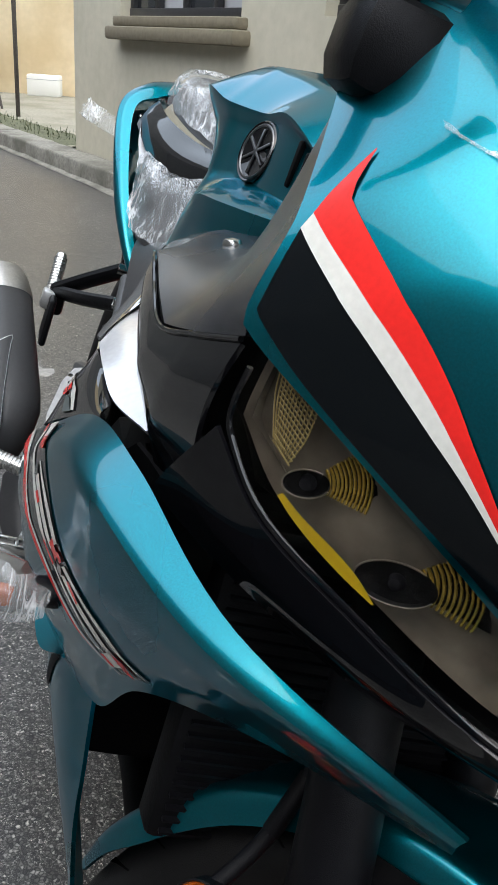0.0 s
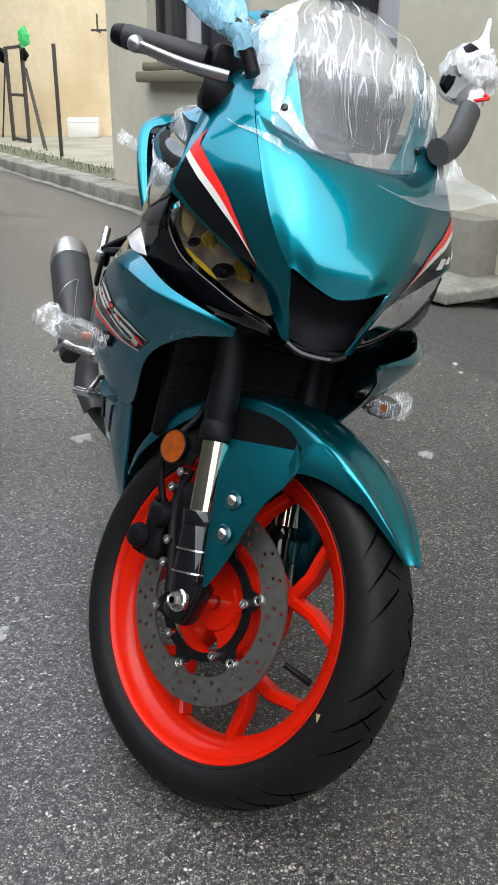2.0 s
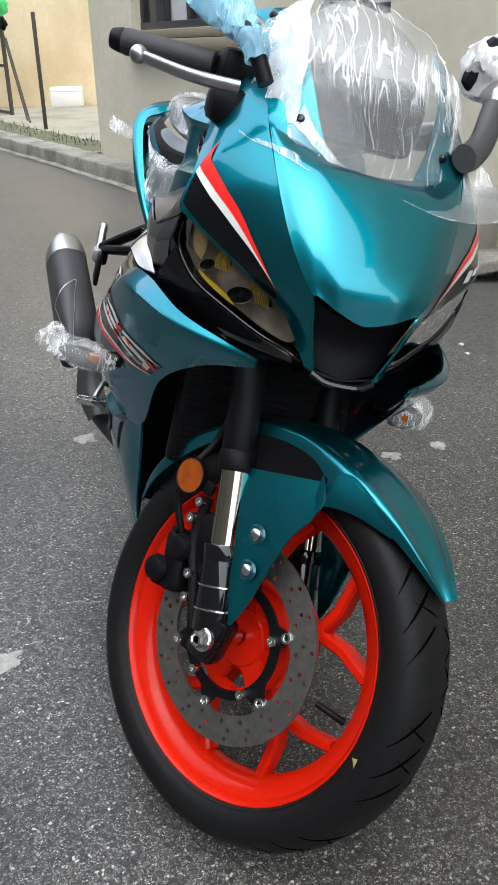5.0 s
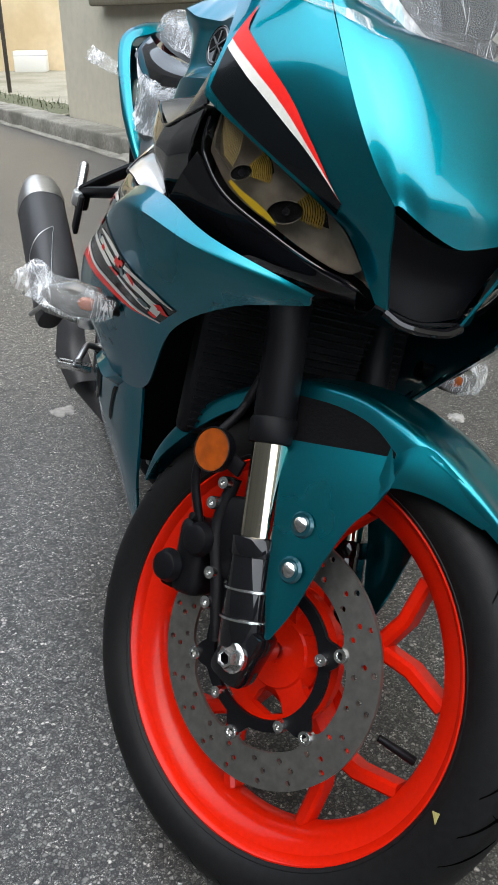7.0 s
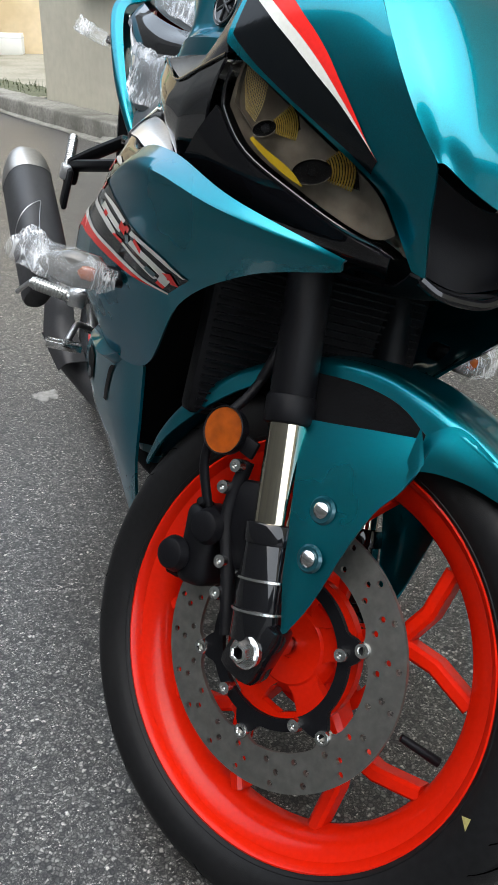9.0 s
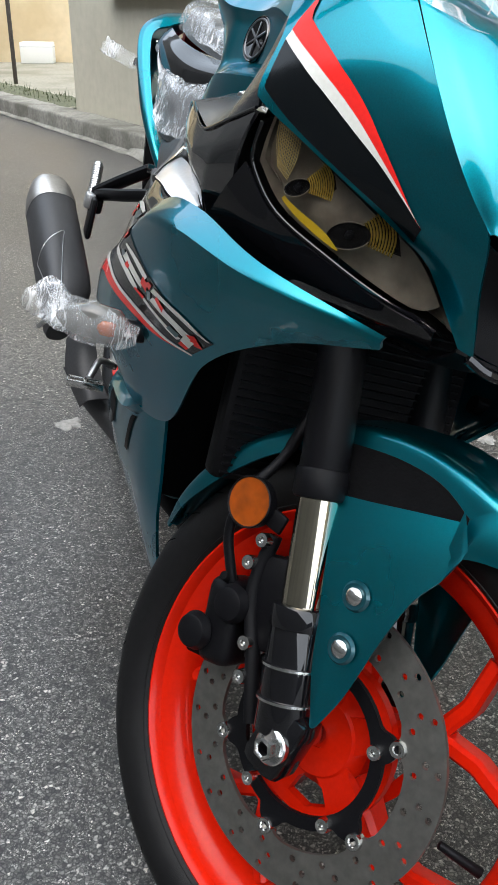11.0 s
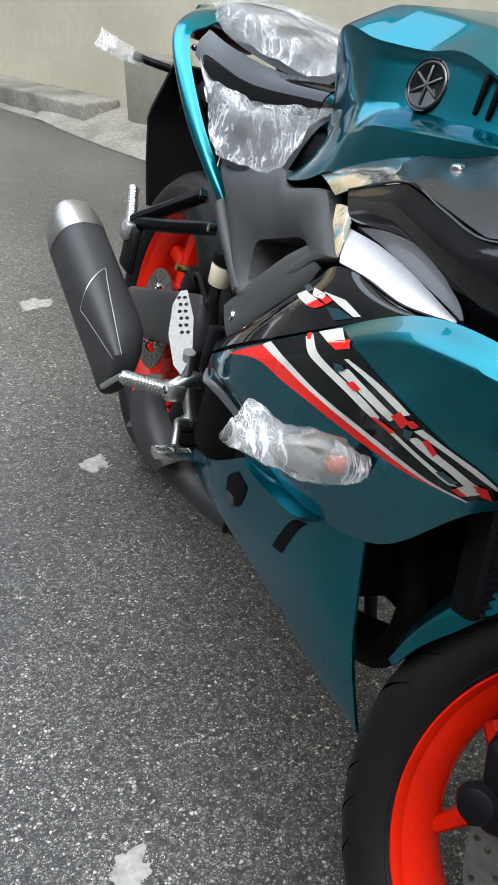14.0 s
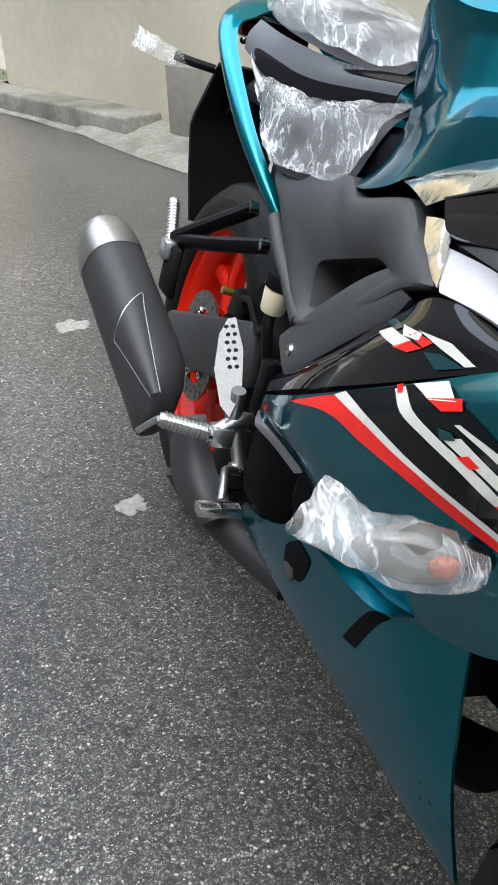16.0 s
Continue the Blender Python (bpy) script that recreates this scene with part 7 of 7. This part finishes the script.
# wind screen and the film that is still taped over it
SCREEN = [[(-0.116, 0.108, 0.988), (-0.062, 0.072, 0.956), (0, 0.056, 0.944), (0.062, 0.072, 0.956), (0.116, 0.108, 0.988)],
          [(-0.128, 0.150, 1.028), (-0.074, 0.112, 1.020), (0, 0.100, 1.018), (0.074, 0.112, 1.020), (0.128, 0.150, 1.028)],
          [(-0.130, 0.200, 1.078), (-0.076, 0.168, 1.088), (0, 0.158, 1.092), (0.076, 0.168, 1.088), (0.130, 0.200, 1.078)],
          [(-0.112, 0.262, 1.112), (-0.066, 0.238, 1.136), (0, 0.230, 1.144), (0.066, 0.238, 1.136), (0.112, 0.262, 1.112)],
          [(-0.064, 0.320, 1.142), (-0.036, 0.306, 1.158), (0, 0.302, 1.163), (0.036, 0.306, 1.158), (0.064, 0.320, 1.142)]]
scr_f = surface([[(x * 0.84, y + 0.006, z) for x, y, z in r] for r in SCREEN])
scr = part("wind_screen", skin(scr_f, 26, 26, 0.0), SMOKE, bike, "smoked clear wind screen", FRONT)
scr.visible_shadow = False
COVER = [[(-0.166, 0.118, 0.958), (-0.128, 0.062, 0.950), (-0.076, 0.030, 0.943), (0, 0.018, 0.939), (0.070, 0.012, 0.930), (0.130, 0.016, 0.930), (0.190, -0.030, 0.965)],
         [(-0.168, 0.140, 0.970), (-0.130, 0.076, 0.957), (-0.070, 0.046, 0.951), (0, 0.031, 0.945), (0.070, 0.036, 0.944), (0.132, 0.048, 0.946), (0.180, 0.020, 0.970)],
         [(-0.172, 0.160, 0.985), (-0.128, 0.095, 0.965), (-0.066, 0.066, 0.962), (0, 0.046, 0.952), (0.066, 0.066, 0.962), (0.128, 0.090, 0.965), (0.165, 0.080, 0.985)],
         [(-0.152, 0.182, 1.030), (-0.132, 0.145, 1.032), (-0.078, 0.106, 1.026), (0, 0.092, 1.022), (0.078, 0.106, 1.026), (0.132, 0.145, 1.032), (0.154, 0.172, 1.030)],
         [(-0.150, 0.222, 1.080), (-0.134, 0.198, 1.086), (-0.080, 0.160, 1.096), (0, 0.150, 1.100), (0.080, 0.160, 1.096), (0.134, 0.198, 1.086), (0.150, 0.222, 1.080)],
         [(-0.136, 0.280, 1.108), (-0.118, 0.262, 1.124), (-0.070, 0.232, 1.146), (0, 0.224, 1.152), (0.070, 0.232, 1.146), (0.118, 0.262, 1.124), (0.136, 0.280, 1.108)],
         [(-0.080, 0.330, 1.140), (-0.066, 0.324, 1.150), (-0.038, 0.306, 1.168), (0, 0.302, 1.172), (0.038, 0.306, 1.168), (0.066, 0.324, 1.150), (0.080, 0.330, 1.140)]]
cov = part("screen_film", skin(crumple(surface(COVER), 0.005, 22, 3.1), 70, 60, 0.0), FILM, bike, "crumpled clear protective film over the screen", FRONT)
cov.visible_shadow = False
cf = crumple(surface(COVER), 0.005, 22, 3.1)
FOLD = film_material("white_film_fold", (0.90, 0.91, 0.92), 0.72, 0.15, 0.6, 30, 0.30)
rng = random.Random(12)
for k in range(46):
    u, v = rng.uniform(0.30, 0.74), rng.uniform(0.28, 0.86)
    dv, du = rng.uniform(0.05, 0.20), rng.uniform(-0.035, 0.02)
    line = [cf(u + du * q + 0.006 * math.sin(5 * q + k), min(0.985, v + dv * q)) + Vector((0, -0.0012, 0.0006)) for q in (0, 0.3, 0.6, 1)]
    fd = part("fold", tube(line, rng.uniform(0.0004, 0.0011), 5, 14, flat=0.5, r_end=0.0002), FOLD, cov, "white crease in the film")
    fd.visible_shadow = False
def band(one, two):
    """A doubled strip of film lying on the cover between two lines in (u, v)."""
    def g(u, v):
        a, b = at([Vector((*p, 0)) for p in one], u), at([Vector((*p, 0)) for p in two], u)
        p = a.lerp(b, v)
        return cf(p.x, p.y) + Vector((0, -0.0014 - 0.001 * math.sin(9 * v + 7 * u), 0.0006))
    return g
for one, two in (([(0.16, 0.88), (0.20, 0.78), (0.235, 0.66), (0.24, 0.50)], [(0.31, 0.985), (0.285, 0.84), (0.29, 0.68), (0.265, 0.50)]),
                 ([(0.10, 0.40), (0.12, 0.52), (0.13, 0.66), (0.14, 0.84)], [(0.24, 0.40), (0.27, 0.52), (0.25, 0.66), (0.20, 0.84)]),
                 ([(0.24, 0.40), (0.29, 0.36), (0.35, 0.30), (0.42, 0.26)], [(0.27, 0.46), (0.31, 0.41), (0.365, 0.35), (0.43, 0.28)]),
                 ([(0.74, 0.30), (0.76, 0.45), (0.77, 0.62), (0.75, 0.80)], [(0.78, 0.30), (0.80, 0.45), (0.80, 0.62), (0.77, 0.80)])):
    fd = part("fold", skin(band(one, two), 26, 8, 0.0), FOLD, cov, "doubled white strip of film")
    fd.visible_shadow = False
fe = part("film_edge", tube([cf(k / 14, 0.0) for k in range(15)], 0.0007, 6, 70), BAG, cov, "turned edge of the film")
fe.visible_shadow = False
tail_f = surface([[(0.120, 0.030, 0.945), (0.150, 0.000, 0.955), (0.180, -0.050, 0.965), (0.200, -0.070, 0.985)], [(0.120, 0.045, 0.965), (0.150, 0.015, 0.972), (0.178, -0.030, 0.975), (0.196, -0.062, 0.988)], [(0.130, 0.070, 0.960), (0.152, 0.030, 0.966), (0.172, -0.010, 0.970), (0.186, -0.050, 0.976)]])
cov2 = part("film_corner", skin(crumple(tail_f, 0.008, 30, 7.3), 24, 12, 0.0), BAG, cov, "loose film corner")
cov2.visible_shadow = False
for p in ((-0.130, 0.253, 1.109), (-0.098, 0.100, 0.993), (0.098, 0.100, 0.993)):
    part("screen_screw", cyl(p, (p[0] * 1.05, p[1] - 0.004, p[2] + 0.003), 0.0055, bevel=0.001), GLOSS, scr)
# teal flanks that frame the screen, and the side blades beside them
FLANK = [[(-0.137, 0.095, 0.975), (-0.102, 0.084, 0.967), (-0.058, 0.072, 0.957)], [(-0.140, 0.130, 1.003), (-0.114, 0.112, 1.002), (-0.076, 0.098, 0.998)], [(-0.140, 0.165, 1.030), (-0.122, 0.150, 1.040), (-0.088, 0.130, 1.040)],
         [(-0.137, 0.210, 1.063), (-0.124, 0.200, 1.080), (-0.102, 0.188, 1.088)], [(-0.140, 0.262, 1.098), (-0.129, 0.258, 1.109), (-0.108, 0.252, 1.120)], [(-0.156, 0.294, 1.112), (-0.136, 0.286, 1.120), (-0.113, 0.275, 1.127)]]
for s in (-1, 1):
    part("screen_flank", skin(surface(FLANK if s < 0 else other(FLANK)), 12, 26, 0.002), TEAL, cowl, "teal flank framing the screen")
for s in (-1, 1):
    net = [[(-0.132, 0.255, 1.094), (-0.140, 0.180, 1.040), (-0.138, 0.110, 0.985)], [(-0.150, 0.300, 1.100), (-0.164, 0.220, 1.030), (-0.168, 0.150, 0.980)], [(-0.150, 0.350, 1.090), (-0.170, 0.270, 1.010), (-0.176, 0.200, 0.965)]]
    part("screen_blade", skin(surface(net if s < 0 else other(net)), 16, 10), TEAL, cowl)
dash = part("dash", box(0.19, 0.10, 0.10, (0, 0.245, 1.010), 0.025), BLACK, bike, "black instrument housing")

# bars and grips, turned with the steering
GR = mat("black_grip_rubber", (0.02, 0.02, 0.021), 0.6, 0, 0.2, 300, bump=0.4, bump_scale=600)
def grip(e, i, ball, root, label):
    e, i = Vector(e), Vector(i)
    g = part("hand_grip", cyl(i, e, 0.0165, 0.0175, bevel=0.004), GR, bike, "black rubber hand grip with an alloy lever")
    d = (e - i).normalized()
    part("bar_end", cyl(e - d * 0.002, e + d * 0.018, 0.0165, 0.014, bevel=0.004), BLACK, g)
    part("switch_box", box(0.050, 0.055, 0.050, i - d * 0.030, 0.012), BLACK, g)
    lv = part("brake_lever", tube([root, Vector(root).lerp(Vector(ball), 0.5) + Vector((0, -0.010, -0.004)), ball], 0.0075, 12, 24, flat=1.3, r_end=0.0062), LEVER, g, "grey alloy lever")
    bm = bmesh.new()
    bmesh.ops.create_uvsphere(bm, u_segments=18, v_segments=12, radius=0.0115, matrix=Matrix.Translation(ball))
    part("lever_ball", bm, LEVER, lv)
    return g
grip((-0.321, 0.300, 1.014), (-0.200, 0.245, 1.018), (-0.307, 0.162, 1.001), (-0.182, 0.126, 0.997), "")
grip((0.262, 0.620, 0.985), (0.165, 0.545, 0.980), (0.225, 0.600, 1.000), (0.140, 0.470, 0.985), "")
part("master_cylinder", box(0.060, 0.055, 0.048, (-0.176, 0.200, 0.972), 0.014), BLACK, bike, "black brake master cylinder")
part("handlebar", tube([(-0.200, 0.245, 1.018), (-0.110, 0.270, 0.975), (0, 0.300, 0.950), (0.090, 0.420, 0.960), (0.165, 0.545, 0.980)], 0.013, 12, 30), BLACK, bike, "black clip-on bars")

# mirrors in their bags
lm = part("mirror", tube([(0.128, 0.108, 0.992), (0.150, 0.135, 1.000), (0.172, 0.165, 1.022), (0.192, 0.205, 1.066)], 0.016, 14, 24, flat=1.2), GREYPL, bike, "black stalk mirror in a white plastic bag")
bagged("wrap", [(0.176, 0.178, 1.034), (0.186, 0.196, 1.054), (0.198, 0.212, 1.074), (0.202, 0.225, 1.092)], [0.016, 0.015, 0.013, 0.016], WHITEBAG, lm, "white tape", 1.2, 0.003)
bagged("bag", [(0.204, 0.222, 1.082), (0.196, 0.240, 1.100), (0.190, 0.258, 1.126), (0.196, 0.264, 1.146), (0.203, 0.272, 1.172), (0.205, 0.282, 1.204)], [0.018, 0.040, 0.044, 0.030, 0.009, 0.003], MIRRORBAG, lm, "crumpled clear bag", 5.4, 0.010, 40, 0.75)
part("mirror_head", box(0.070, 0.026, 0.080, (0.190, 0.248, 1.114), 0.014, m=Matrix.Rotation(radians(20), 4, "Y")), BLACK, lm)
part("bag_tie", tube([(0.190, 0.205, 1.078), (0.200, 0.196, 1.084), (0.214, 0.205, 1.090), (0.212, 0.222, 1.096)], 0.0028, 8, 14), RED, lm, "red tie")
rm = part("mirror", tube([(-0.150, 0.130, 1.010), (-0.166, 0.150, 1.040), (-0.182, 0.195, 1.068), (-0.200, 0.260, 1.090)], 0.009, 14, 24, flat=1.2), BLACK, bike, "black stalk mirror in a blue plastic bag")
bagged("bag", [(-0.164, 0.142, 1.034), (-0.176, 0.168, 1.054), (-0.188, 0.210, 1.076), (-0.212, 0.275, 1.108), (-0.232, 0.310, 1.130)], [0.014, 0.016, 0.024, 0.044, 0.040], BLUEBAG, rm, "crumpled blue plastic bag", 8.1, 0.010, 36, 0.7)

CLEARLENS = mat("pale_clear_indicator_lens", (0.10, 0.098, 0.092), 0.12, 0.0, 0.2, 60, coat=0.4)
# front indicators on stalks, each in a clear bag
for s, seed in ((-1, 2.2), (1, 4.7)):
    ind = part("indicator", tube([(0.212 * s, 0.312, 0.562), (0.236 * s, 0.310, 0.560), (0.252 * s, 0.312, 0.558)], 0.012, 12, 10, flat=1.2), BLACK, bike, "black stalk indicator with an amber lens, bagged")
    body = oval([(0, 0.008, 0.010, 0, 0), (0.010, 0.015, 0.020, 0, 0), (0.040, 0.017, 0.023, 0, 0), (0.070, 0.010, 0.014, 0, 0), (0.082, 0.002, 0.003, 0, 0)], None, 24, Matrix.Translation((0.248 * s, 0.308, 0.560)) @ Vector((s, 0.35, -0.1)).to_track_quat("Z", "Y").to_matrix().to_4x4())
    part("body", body, CLEARLENS, ind)
    amb = oval([(0, 0.005, 0.008, 0, 0), (0.006, 0.008, 0.011, 0, 0), (0.020, 0.007, 0.010, 0, 0), (0.026, 0.002, 0.003, 0, 0)], None, 24, Matrix.Translation((0.262 * s, 0.296, 0.560)) @ Vector((s, 0.30, -0.1)).to_track_quat("Z", "Y").to_matrix().to_4x4() @ Matrix.Scale(0.8, 4))
    part("lens", amb, AMBER, ind)
    bg = bagged("bag", [(0.236 * s, 0.305, 0.560), (0.262 * s, 0.308, 0.558), (0.295 * s, 0.325, 0.556), (0.325 * s, 0.350, 0.556), (0.345 * s, 0.372, 0.560)], [0.015, 0.022, 0.025, 0.023, 0.026], BAG, ind, "crumpled clear bag", seed, 0.006, 34, 0.75)
    bg.visible_shadow = False
    rd = part("rear_indicator", tube([(0.085 * s, 1.690, 0.800), (0.125 * s, 1.700, 0.802), (0.165 * s, 1.715, 0.806)], 0.009, 10, 12), BLACK, bike, "black stalk rear indicator in a clear bag")
    bg = bagged("bag", [(0.140 * s, 1.705, 0.800), (0.180 * s, 1.718, 0.806), (0.215 * s, 1.730, 0.814), (0.245 * s, 1.742, 0.824)], [0.012, 0.020, 0.020, 0.022], BAG, rd, "crumpled clear bag", seed + 1, 0.007, 45, 0.7)
    bg.visible_shadow = False

# seats in clear wrap
wr = part("seat_wrap", skin(crumple(lambda u, v, f=surface(SEATN): f(u, v) + Vector(((u - 0.5) * 0.022, 0, 0.010)), 0.007, 24, 2.0), 60, 50, 0.0), SEATBAG, seat, "crumpled clear wrap over the seat")
wr.visible_shadow = False
wr = part("seat_wrap", skin(crumple(lambda u, v, f=surface(PILN): f(u, v) + Vector(((u - 0.5) * 0.022, -0.004, 0.010)), 0.006, 24, 6.0), 60, 50, 0.0), SEATBAG, pillion, "crumpled clear wrap over the pillion seat")
wr.visible_shadow = False

# side stand, holds the bike up on its far side
part("side_stand", tube([(0.10, 0.72, 0.26), (0.155, 0.70, 0.14), (0.215, 0.68, -0.052)], 0.012, 10, 12), BLACK, bike, "black side stand")
